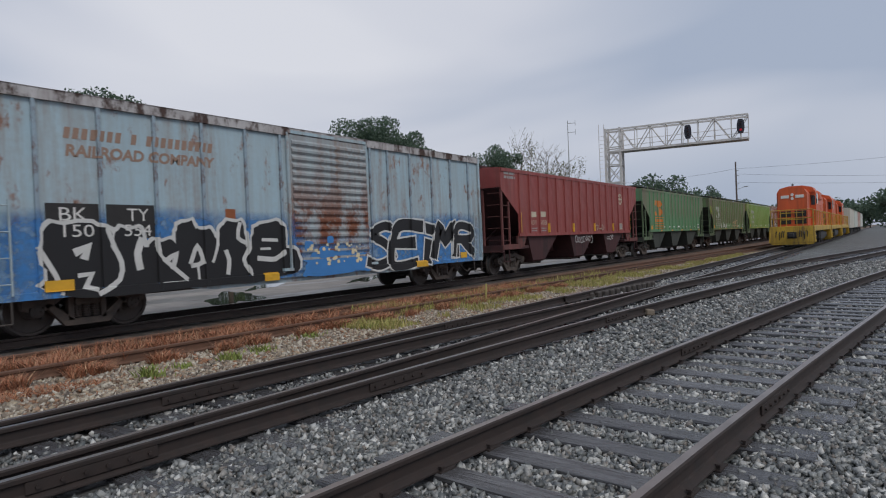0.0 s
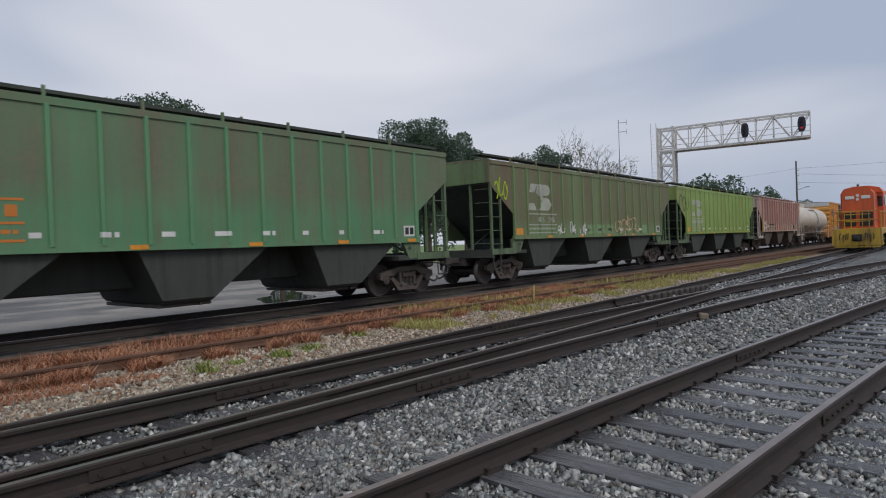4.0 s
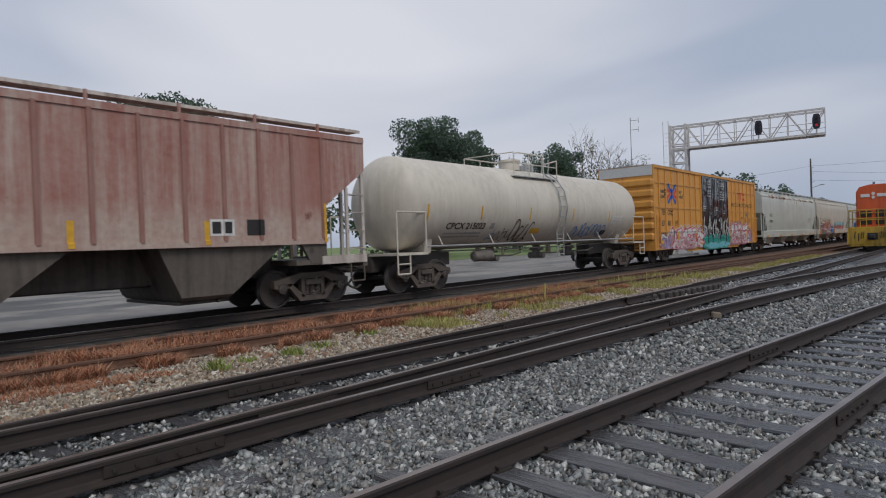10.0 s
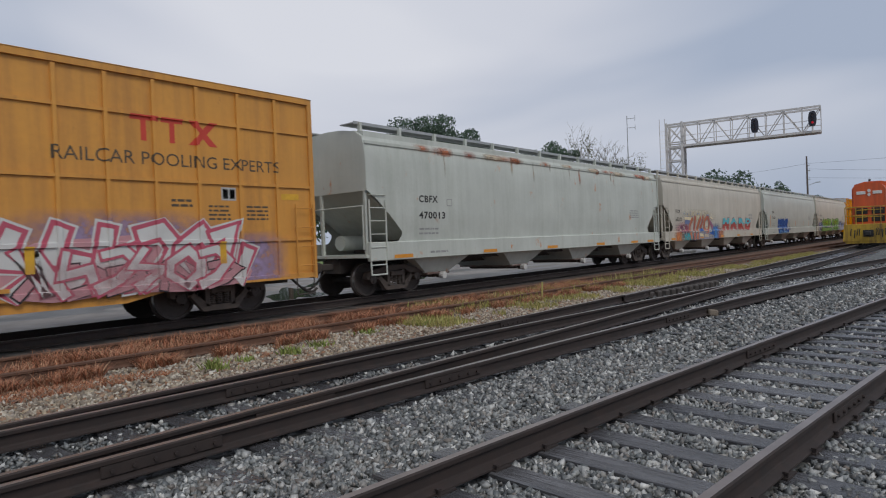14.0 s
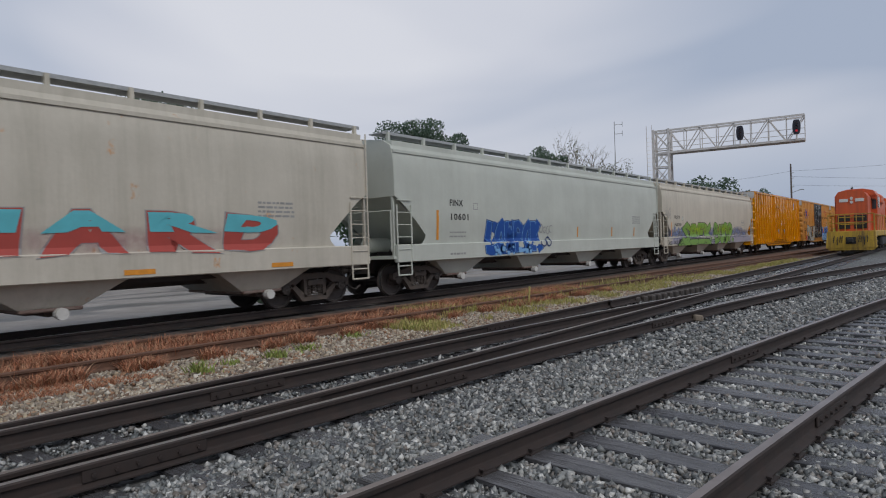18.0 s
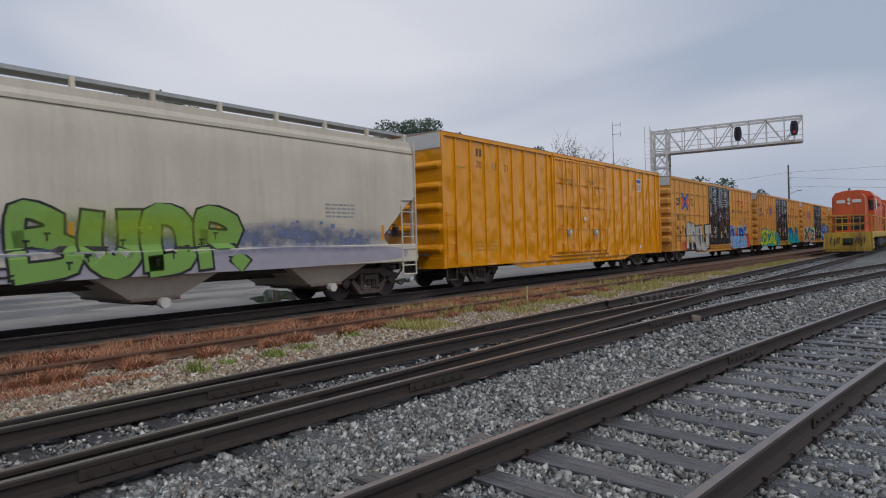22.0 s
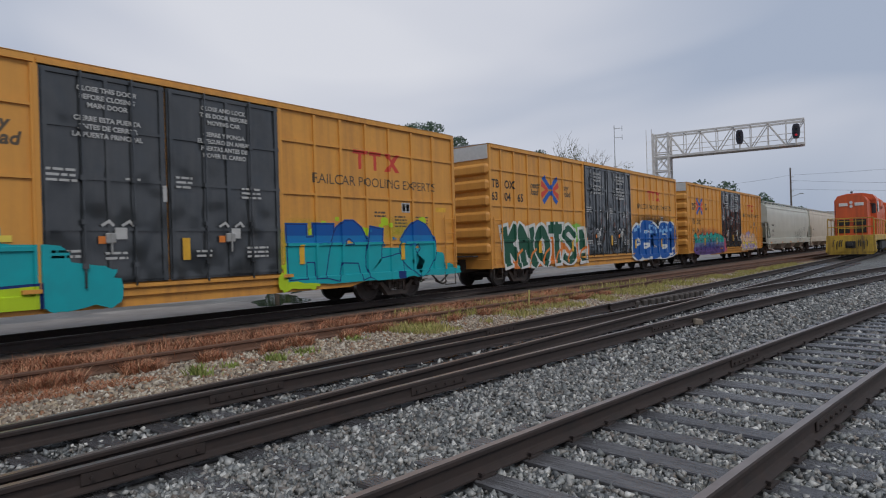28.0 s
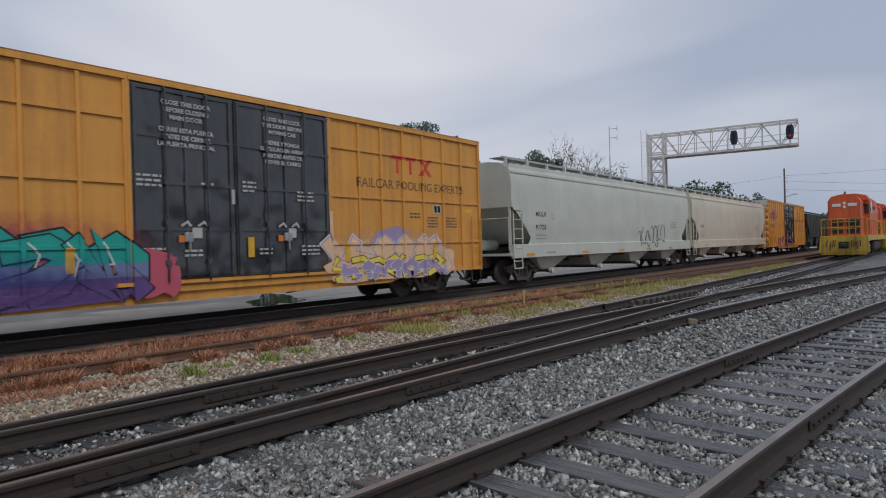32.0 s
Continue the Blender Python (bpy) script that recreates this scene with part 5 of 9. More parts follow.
def scribble(m, x0, x1, z0, z1, slot, seed, n=5, w=0.035, layer=4):
    """A quick looping tag that cannot be read."""
    rnd = random.Random(seed)
    for i in range(n):
        cx = x0 + (x1 - x0) * (i + 0.5) / n
        rx, rz = (x1 - x0) / n * rnd.uniform(0.4, 0.75), (z1 - z0) * rnd.uniform(0.3, 0.5)
        a0, sweep = rnd.uniform(0, 6.28), rnd.choice((-1, 1)) * rnd.uniform(3.5, 7.0)
        cz = (z0 + z1) / 2 + rnd.uniform(-0.15, 0.15) * (z1 - z0)
        pts = [(cx + rx * math.cos(a0 + sweep * k / 14) * (1 - 0.03 * k), cz + rz * math.sin(a0 + sweep * k / 14)) for k in range(15)]
        stroke(m, pts, w, slot, layer)


GLYPHS = {"A": "00 28 68 90/24 74", "B": "10 19 68 66 15/45 84 81 10", "C": "88 59 16 12 50 91", "D": "10 19 69 85 71 10", "E": "90 10 19 99/15 75", "F": "10 19 99/15 75",
          "G": "88 59 16 12 60 83 54", "H": "10 19/80 89/15 85", "I": "50 55/58 59", "K": "10 19/14 89/35 90", "L": "19 10 90", "M": "00 19 45 79 90", "N": "10 19 80 89",
          "O": "50 13 16 59 86 83 50", "P": "10 19 68 86 64 14", "R": "10 19 78 75 15/35 90", "S": "97 59 17 55 82 40 01", "T": "50 59/09 99", "U": "19 13 50 83 89", "W": "09 20 46 70 99", "!": "59 54/51 50"}
TANGLE = ["18 59 86 52 10", "09 60 39 90", "50 13 16 59 86 83 50", "29 05 74 20", "50 58/26 59 86", "00 26 53 79 99", "19 14 65 80", "08 49 34 80 95"]


def brush(m, pts, w0, w1, slot, y, extra=0.0, ends=0.25):
    """One spray stroke of changing width, mitred at its bends."""
    P = [Vector(p) for p in pts]
    a, b = (P[0] - P[1]).normalized(), (P[-1] - P[-2]).normalized()
    P[0], P[-1] = P[0] + a * (w0 * ends + extra), P[-1] + b * (w1 * ends + extra)
    n, vs = len(P), []
    for i, p in enumerate(P):
        d0 = (P[i] - P[i - 1]).normalized() if i else (P[1] - P[0]).normalized()
        d1 = (P[i + 1] - P[i]).normalized() if i < n - 1 else d0
        t = d0 + d1
        t = t.normalized() if t.length > 0.3 else d1
        k = 1 / max(0.62, t.dot(d1))
        h = ((w0 + (w1 - w0) * i / (n - 1)) / 2 + extra) * k
        vs += [(p.x - t.y * h, y, p.y + t.x * h), (p.x + t.y * h, y, p.y - t.x * h)]
    m.add(vs, [(2 * i, 2 * i + 1, 2 * i + 3, 2 * i + 2) for i in range(n - 1)], slot)


def wild(m, word, x0, x1, z0, z1, slots, seed=0, fat=0.32, edge=0.045, halo=0.06, jitter=0.10, overlap=1.15, layer=1, lean=0.0, soft=True, shine=None, glyphs=None, flare=1.25):
    """Hand-sprayed letters in a box: slots are the halo, the outline and the fill, each wider than the next."""
    rnd = random.Random(seed)
    n = len(word)
    w = (x1 - x0) / n
    drawn, first = [], len(m.v)
    for i, ch in enumerate(word):
        cx, hz = x0 + w * (i + 0.5), (z1 - z0) * rnd.uniform(1 - jitter, 1.0)
        zb = z0 + rnd.uniform(0, (z1 - z0) - hz)
        sw = fat * w * (0.74 if ch in "EBSAGR" else 1.0)
        tilt = rnd.uniform(-jitter, jitter) * 0.8
        strokes = []
        for line in (glyphs[ch] if glyphs else GLYPHS[ch.upper()]).split("/"):
            pts = []
            for q in line.split():
                gx, gz = int(q[0]) / 9 - 0.5, int(q[1]) / 9
                px, pz = gx * max(0.1, w * overlap - sw), sw * 0.45 + gz * (hz - sw * 0.9)
                pts.append((cx + px + (lean + tilt) * (pz - hz / 2), zb + pz + 0.10 * px * tilt * 3))
            if soft and len(pts) > 2:
                pts = smooth_line(pts, 0.14)
            strokes.append((pts, sw * rnd.uniform(0.85, 1.0), sw * rnd.uniform(1.0, flare)))
        drawn.append(strokes)
    for k, strokes in enumerate(drawn):
        for e, (pts, a, b) in enumerate(strokes):
            if slots[0] is not None:
                brush(m, pts, a, b, slots[0], layer * LAYER - 0.00003 * (k * 3 + e), edge + halo)
    for k, strokes in enumerate(drawn):
        y = (layer + 0.5) * LAYER - 0.0012 * k
        for e, (pts, a, b) in enumerate(strokes):
            brush(m, pts, a, b, slots[1], y - 0.00003 * e, edge)
        for e, (pts, a, b) in enumerate(strokes):
            brush(m, pts, a, b, slots[2], y - 0.0006 - 0.00003 * e)
        if shine is not None:
            for pts, a, b in strokes[:1]:
                brush(m, [(p[0] - a * 0.28, p[1] + a * 0.12) for p in pts[: max(2, len(pts) * 2 // 3)]], a * 0.10, a * 0.10, shine, y - 0.0009)
    top = z1 + edge + 0.05
    m.v[first:] = [(v[0], v[1], min(top, max(z0 - 0.03, v[2]))) for v in m.v[first:]]



def tangle(m, x0, x1, z0, z1, slots, n, seed, fat=0.3, edge=0.05, halo=0.06, layer=1, soft=False, overlap=1.5):
    """A piece whose shapes cannot be read: hooks, arrows and bolts locked into one another."""
    rnd = random.Random(seed)
    picks = [rnd.choice(TANGLE) for _ in range(n)]
    wild(m, [str(i) for i in range(n)], x0, x1, z0, z1, slots, seed, fat, edge, halo, 0.16, overlap, layer, 0.1, soft, None, {str(i): g for i, g in enumerate(picks)})


def drips(m, x0, x1, z0, z1, slot, n, seed, size=0.12, layer=5):
    """Small spray dots."""
    rnd = random.Random(seed)
    for i in range(n):
        x, z, r = rnd.uniform(x0, x1), rnd.uniform(z0, z1), size * rnd.uniform(0.4, 1.0)
        cloud_shape(m, x - r, x + r, z - r * 0.8, z + r * 0.8, slot, layer + 0.02 * i, seed + i, 12, 0.1, False)


def hue(name, col, rough=0.5):
    return plain(name, col, rough, 0.0, 0.35, 3.0, 0.0, tuple(c * 0.80 + 0.008 for c in col), 0.25)


SPRAY = dict(
    black=(0.022, 0.022, 0.024), white=(0.62, 0.62, 0.60), silver=(0.44, 0.43, 0.39), blue=(0.06, 0.22, 0.52), navy=(0.008, 0.030, 0.15), royal=(0.010, 0.075, 0.33), sky=(0.20, 0.42, 0.72),
    pink=(0.50, 0.10, 0.15), rose=(0.52, 0.27, 0.29), red=(0.55, 0.06, 0.05), orange=(0.66, 0.20, 0.04), peach=(0.72, 0.48, 0.30), yellow=(0.74, 0.60, 0.10), cream=(0.72, 0.62, 0.40),
    teal=(0.02, 0.33, 0.28), turquoise=(0.01, 0.34, 0.38), aqua=(0.12, 0.48, 0.55), lime=(0.42, 0.58, 0.02), leaf=(0.22, 0.46, 0.08), forest=(0.015, 0.085, 0.05), violet=(0.12, 0.07, 0.22), lilac=(0.34, 0.27, 0.44), grey=(0.30, 0.30, 0.30), rust=(0.30, 0.10, 0.04),
    brick=(0.42, 0.075, 0.06), copper=(0.42, 0.130, 0.085), cobalt=(0.005, 0.085, 0.33), grass=(0.20, 0.36, 0.085), burnt=(0.50, 0.175, 0.085), mauve=(0.34, 0.14, 0.22), sand=(0.53, 0.44, 0.32), deep_sky=(0.01, 0.17, 0.42), mauve_grey=(0.36, 0.33, 0.34), haze=(0.36, 0.34, 0.40), dusk=(0.16, 0.20, 0.34))
C = {k: hue("spray_" + k, v) for k, v in SPRAY.items()}


MISTS = {}


def mist(name):
    """Thin sprayed paint: the sheet shows through where the can was far off."""
    if name in MISTS:
        return MISTS[name]
    mt = hue("mist_" + name, SPRAY[name])
    nt = mt.node_tree
    at = nt.nodes.new("ShaderNodeAttribute")
    at.attribute_name = "spray"
    grain = noise_fac(nt, coords(nt), 5.0, 0.15, 0.60, 4.0)
    nt.links.new(math_node(nt, "MULTIPLY", at.outputs["Fac"], grain), nt.nodes["Principled BSDF"].inputs["Alpha"])
    MISTS[name] = mt
    return mt


def soft_spray(car, half, surface, spots, name="graffiti", label="soft cloud of sprayed colour"):
    """Soft clouds of spray: box, colour, strength, layer."""
    for k, (x0, x1, z0, z1, colour, strength, layer) in enumerate(spots):
        nx, nz = max(8, int((x1 - x0) / 0.2)), 10
        m = Mesh()
        m.add([(x0 + (x1 - x0) * i / nx, (layer + 0.04 * k) * LAYER, z0 + (z1 - z0) * j / nz) for i in range(nx + 1) for j in range(nz + 1)],
              [(i * (nz + 1) + j, (i + 1) * (nz + 1) + j, (i + 1) * (nz + 1) + j + 1, i * (nz + 1) + j + 1) for i in range(nx) for j in range(nz)])
        ob = lay(m, [mist(colour)], car, name, label, origin=-half, **surface)
        spray = ob.data.attributes.new("spray", "FLOAT", "POINT")
        cx, cz = (x0 + x1) / 2, (z0 + z1) / 2
        vals = []
        for v in ob.data.vertices:
            u, w = abs(v.co.x + half - cx) / (x1 - x0) * 2, (v.co.z - cz) / (z1 - z0) * 2
            if z0 < 1.1 and w < 0:
                w *= 0.3
            vals.append(max(0.0, min(1.0, strength * 1.5 * (1 - (u ** 3 + abs(w) ** 3) ** (1 / 3)))))
        spray.data.foreach_set("value", vals)


def palette(*names):
    return [C[n] for n in names]


EDGE = 0.012           # run of the paint down the side of a post or belt


def ramp(d, half_w, near, far):
    """Depth over a raised bar: near on it, far beside it, with a short slope between."""
    t = max(0.0, min(1.0, (d - half_w - 0.002) / EDGE))
    return near + (far - near) * t


def bar_cuts(mids, half_w):
    return [p + s * (half_w + 0.002 + e) for p in mids for s in (-1, 1) for e in (0.0, EDGE)]


def box_surface(L, posts, belts, W=1.47, door=None, pw=0.07):
    """Depth of a box car side for lay(): posts, belts and doors stand proud of the sheet."""
    mids = [p - L / 2 for p in posts]
    ends = [q - L / 2 for q in door] if door else []
    cx = bar_cuts(mids, pw / 2) + bar_cuts(ends[:1], 0.0) + bar_cuts(ends[1:], 0.0)
    cz = bar_cuts(belts, 0.035) + [0.82, 0.832]

    def step(x, z):
        sheet = -W + 0.046
        for b in belts:
            if abs(z - b) < 0.06:
                sheet = ramp(abs(z - b), 0.035, -W + 0.010, sheet)
        for p in mids:
            if abs(x - p) < 0.08:
                sheet = ramp(abs(x - p), pw / 2, -W - 0.010, sheet)
        if z < 0.832:
            sheet = min(sheet, -W - 0.004) if z <= 0.82 else sheet
        if ends and ends[0] - 0.02 < x < ends[1] + 0.02:
            sheet = ramp(max(ends[0] - x, x - ends[1], 0.0), 0.0, -W - 0.074, sheet)
        return sheet
    return dict(cuts_x=cx, cuts_z=cz, step=step)


def hopper_surface(L, posts, W=1.50, pw=0.10):
    mids = [p - L / 2 for p in posts]

    def step(x, z):
        sheet = -W - 0.016
        if z < 1.665:
            sheet = -W - 0.053 if 1.515 <= z <= 1.652 else -W - 0.016
        for p in mids:
            if abs(x - p) < 0.1:
                sheet = ramp(abs(x - p), pw * 0.36, -W - 0.072, sheet)
        return sheet
    return dict(cuts_x=bar_cuts(mids, pw * 0.36), cuts_z=[1.652, 1.664, 1.515, 1.503], step=step)


def smooth_surface(W=1.55, eave=4.30):
    zs = [0.9, 1.485, 1.49, 2.2, 3.0, 3.7, eave - 0.25]
    ys = [W + 0.024, W + 0.024, W - 0.046, W - 0.001, W + 0.004, W - 0.001, W - 0.036]
    return dict(cuts_z=[0.98, 1.487, 1.60, 1.8, 2.0, 2.2, 2.4, 2.6, 3.0, 3.35, 3.7], curve=lambda z: -float(np.interp(z, zs, ys)))


# -- the yellow pool box cars --
TTX_POSTS, TTX_BELTS = TTX_L + TTX_R, (1.63, 2.87, 4.13)
ON_TTX = box_surface(18.75, TTX_POSTS, TTX_BELTS, door=(7.06, 12.05))
H0 = 18.75 / 2


DOOR_WORDS = (("CLOSE THIS DOOR", "BEFORE CLOSING", "MAIN DOOR", "", "CIERRE ESTA PUERTA", "ANTES DE CERRAR", "LA PUERTA PRINCIPAL"),
              ("CLOSE AND LOCK", "THIS DOOR BEFORE", "MOVING CAR", "", "CIERRE Y PONGA", "EL SEGURO EN AMBAS", "PUERTAS ANTES DE", "MOVER EL CARRO"))


def centred(m, words, cx, z, size, slot):
    """One line of lettering about the middle cx."""
    vs, fs = text_mesh(words, size, 0.004)
    mid = (max(v[0] for v in vs) + min(v[0] for v in vs)) / 2
    m.add([(cx + v[0] - mid, 0, z + v[1]) for v in vs], fs, slot)


def pool_marks(car, left, numbers, emblem_x, words_x, seed, lead=None):
    """Lettering common to the pool cars: mark and number, emblem, slogan, door notices, reflectors."""
    m = Mesh()
    for s, x, z in left:
        write_on(m, s, x, z, 0.40, 0, 0, 0.25 if lead is None else 0.0, None, 0.010)
    for s, x, z in numbers:
        write_on(m, s, x, z, 0.40, 0, 0, 0.25 if lead is None else 0.0, None, 0.010)
    write_on(m, "next", words_x[0], 3.62, 0.32, 0, 1, 0.22, None, 0.010)
    write_on(m, "load", words_x[0], 3.36, 0.32, 0, 1, 0.22, None, 0.010)
    write_on(m, "any", words_x[1], 3.66, 0.32, 0, 1, 0.22, None, 0.010)
    write_on(m, "road", words_x[1], 3.40, 0.32, 0, 1, 0.22, None, 0.010)
    write_on(m, "RAILCAR POOLING EXPERTS", 13.05, 3.16, 0.36, 0, 1, 0.0, 4.7)
    bars(m, 15.2, 2.45, 0.45, 2, 0, 0.05, 0.05, 1, seed)
    bars(m, 16.0, 2.35, 0.5, 4, 0, 0.04, 0.05, 1, seed + 1)
    bars(m, 16.9, 2.35, 0.55, 4, 0, 0.04, 0.05, 1, seed + 2)
    bars(m, 0.95, 1.50, 0.7, 3, 0, 0.05, 0.07, 1, seed + 3)
    # owner's mark: two bars on posts and a cross of two bars
    for a, b, c, d in ((14.45, 15.0, 4.02, 4.12), (14.65, 14.76, 3.62, 4.02), (15.05, 15.5, 4.02, 4.12), (15.22, 15.33, 3.62, 4.02)):
        m.add([(a, 0, c), (b, 0, c), (b, 0, d), (a, 0, d)], [(0, 1, 2, 3)], 2)
    for s in (1, -1):
        m.add([(15.62, LAYER * 0.2 * s, 3.87 - s * 0.25), (15.80, LAYER * 0.2 * s, 3.87 - s * 0.25), (16.26, LAYER * 0.2 * s, 3.87 + s * 0.25), (16.08, LAYER * 0.2 * s, 3.87 + s * 0.25)], [(0, 1, 2, 3)], 2)
    # emblem: red and blue arms that meet
    e = emblem_x + 0.6
    for sx in (1, -1):
        for sz in (1, -1):
            outer = [(0.63, 0.42), (0.47, 0.56), (-0.06, 0.13), (0.07, 0.0)]
            inner = [(0.70, 0.12), (0.66, 0.36), (0.12, 0.005), (0.30, -0.02)]
            for k, (shape, sl) in enumerate(((inner, 2), (outer, 3))):
                m.add([(e + sx * p, LAYER * (0.4 + 0.3 * k + 0.1 * sz + 0.05 * sx), 3.6 + sz * q) for p, q in shape], [(0, 1, 2, 3)], sl)
    # door notices
    for cx, rows in ((8.22, DOOR_WORDS[0]), (10.62, DOOR_WORDS[1])):
        z = 4.48
        for words in rows:
            if words:
                centred(m, words, cx, z, 0.125, 4)
            z -= 0.148 if words else 0.10
    for x in (8.05, 8.42, 10.45, 10.82):
        stroke(m, [(x, 2.04), (x + 0.13, 2.12), (x + 0.2, 2.04)], 0.05, 4, 0)
    for x in (7.98, 10.42):
        plate(m, x, x + 0.14, 1.70, 1.84, 0, 6)
    for x, z, w, r in ((7.15, 3.0, 0.5, 3), (8.5, 2.9, 0.3, 1), (9.5, 3.0, 0.35, 3), (11.0, 2.85, 0.5, 3), (7.2, 1.55, 0.5, 2), (8.1, 1.5, 0.4, 2), (9.9, 1.5, 0.35, 2), (11.1, 1.55, 0.55, 3)):
        bars(m, x, z, w, r, 0, 0.045, 0.05, 4, seed + 7)
    for x, z, w, hh, sl in ((8.28, 1.78, 0.22, 0.22, 4), (10.72, 1.78, 0.22, 0.22, 4), (9.22, 2.52, 0.08, 0.32, 4), (9.6, 1.35, 0.16, 0.45, 5), (17.82, 2.55, 0.5, 0.14, 5), (16.3, 2.5, 0.35, 0.28, 4), (16.34, 2.54, 0.12, 0.2, 0), (16.5, 2.54, 0.12, 0.2, 0), (0.80, 1.02, 0.5, 0.14, 5)):
        plate(m, x, x + w, z, z + hh, 0, sl)
    for x in (3.2, 5.9, 12.6, 16.2):
        plate(m, x, x + 0.15, 1.15, 1.62, LAYER * 9, 5)
    lay(m, [INK, INK_FADED, EMBLEM_RED, BLUE_INK, DOOR_INK, YELLOW_TAPE, C["orange"]], car, "lettering", "black stencilled lettering and white door notices", origin=-H0, **ON_TTX)


def graffiti(car, names, draw, label, surface, half, tints=()):
    m = Mesh()
    draw(m)
    edges = (7.05, 12.1) if half < 9.5 and half > 9 else ()
    for k in range(len(edges) + 1):          # one mesh for each sprayed piece
        lo, hi = ([-99] + list(edges))[k], (list(edges) + [99])[k]
        q = Mesh()
        for f, sl in zip(m.f, m.m):
            if lo <= sum(m.v[i][0] for i in f) / len(f) < hi:
                q.add([m.v[i] for i in f], [tuple(range(len(f)))], sl)
        if q.f:
            lay(q, palette(*names), car, "graffiti", label if not edges else "", origin=-half, tints=tints, **surface)


TB = [("TB", 1.0, 2.48), ("OX", 1.86, 2.48)]
pool_marks(boxes["pink"], TB, [("63", 1.0, 1.92), ("86", 1.86, 1.92), ("19", 2.84, 1.92)], 1.95, (0.97, 3.52), 3)
pool_marks(boxes["silver"], TB, [("66", 1.0, 1.92), ("45", 1.86, 1.92), ("31", 2.84, 1.92)], 1.95, (0.97, 3.52), 5)
pool_marks(boxes["lime"], [("TB", 0.1, 3.5), ("OX", 1.0, 3.5)], [("66", 0.12, 3.1), ("46", 1.05, 3.1), ("82", 1.98, 3.1)], 4.5, (3.55, 6.2), 7, 1)
pool_marks(boxes["green"], [("TB", 0.18, 3.5), ("OX", 0.98, 3.5)], [("63", 0.16, 3.06), ("04", 0.98, 3.06), ("65", 1.83, 3.06)], 3.64, (2.75, 5.3), 9, 1)
pool_marks(boxes["violet"], TB, [("64", 0.95, 1.95), ("04", 1.86, 1.95), ("59", 2.75, 1.95)], 1.88, (0.97, 3.48), 11)
pool_marks(boxes["far"], TB, [("66", 1.0, 1.92), ("20", 1.86, 1.92)], 1.95, (0.97, 3.52), 13)


def pink_piece(m):
    cloud_shape(m, 2.1, 7.1, 0.62, 1.72, 2, 0, 4, rough=0.12)
    for i in range(6):
        stroke(m, [(3.7 + i * 0.62 + 0.42 * math.cos(a), 1.58 + 0.38 * math.sin(a)) for a in [0.3 + 0.31 * k for k in range(9)]], 0.045, 1, 0.3)
    stroke(m, [(0.7, 0.95), (1.1, 1.45), (1.6, 1.3), (2.1, 1.6), (2.6, 1.4)], 0.09, 1, 1)
    tangle(m, 2.4, 7.0, 0.66, 1.78, (1, 3, 0), 6, 6, 0.34, 0.085, 0.045, 1.2)
    tangle(m, 2.5, 6.9, 0.66, 1.30, (None, 3, 0), 7, 16, 0.26, 0.06, 0.0, 4)
    cloud_shape(m, 7.0, 12.1, 0.48, 1.35, 5, 0.4, 9, rough=0.12)
    tangle(m, 7.2, 12.0, 1.05, 2.45, (None, 6, 7), 9, 8, 0.26, 0.05, 0.0, 1.2)
    tangle(m, 7.1, 12.0, 0.62, 1.40, (None, 6, 5), 9, 18, 0.30, 0.03, 0.0, 4.6)
    tangle(m, 7.3, 11.9, 0.55, 0.95, (None, 7, 8), 7, 28, 0.22, 0.02, 0.0, 7.5)
    cloud_shape(m, 12.2, 17.0, 0.62, 1.75, 2, 0, 12, rough=0.12)
    tangle(m, 12.3, 16.8, 0.66, 2.0, (1, 3, 0), 6, 26, 0.34, 0.085, 0.045, 1.2)
    tangle(m, 12.6, 16.6, 0.66, 1.25, (None, 6, 2), 6, 36, 0.22, 0.03, 0.0, 4)
    tangle(m, 12.5, 16.4, 0.66, 1.6, (None, 3, 0), 6, 46, 0.24, 0.05, 0.0, 6)


soft_spray(boxes["pink"], H0, ON_TTX, [(0.5, 3.0, 0.72, 1.6, "lilac", 1.0, -0.5), (6.2, 8.2, 1.0, 2.0, "lilac", 0.9, -0.5), (15.6, 18.0, 0.75, 1.85, "lilac", 1.0, -0.5), (11.9, 16.4, 1.2, 2.3, "lilac", 0.8, -0.5), (2.3, 7.1, 0.7, 1.35, "rose", 0.45, 9), (12.2, 17.0, 0.7, 1.4, "rose", 0.45, 9)])
graffiti(boxes["pink"], ("white", "white", "rose", "pink", "lilac", "teal", "black", "silver", "aqua"), pink_piece, "white and pink piece with a teal and silver middle", ON_TTX, H0)


def silver_piece(m):
    cloud_shape(m, 2.9, 7.05, 0.62, 1.55, 0, 0.6, 44, rough=0.15)
    wild(m, "FAULT", 2.72, 7.15, 0.62, 2.30, (0, 0, 1), 3, 0.58, 0.045, 0.035, 0.10, 1.48, 1, -0.05)
    scribble(m, 0.9, 2.2, 1.62, 1.86, 0, 31, 6, 0.03, 1)
    cloud_shape(m, 12.15, 18.2, 0.55, 1.5, 4, 0.1, 6, rough=0.2)
    cloud_shape(m, 12.2, 17.2, 0.55, 1.5, 3, 0.3, 5, rough=0.1)
    wild(m, "OLUBS", 12.3, 17.0, 0.6, 2.25, (3, 6, 2), 8, 0.42, 0.03, 0.05, 0.12, 1.25, 1, 0, True, 6)
    tangle(m, 12.4, 17.0, 0.62, 1.3, (None, 6, 3), 9, 9, 0.2, 0.02, 0, 5)
    tangle(m, 12.2, 12.9, 0.6, 1.7, (None, 4, 4), 3, 19, 0.2, 0.02, 0, 0.5)


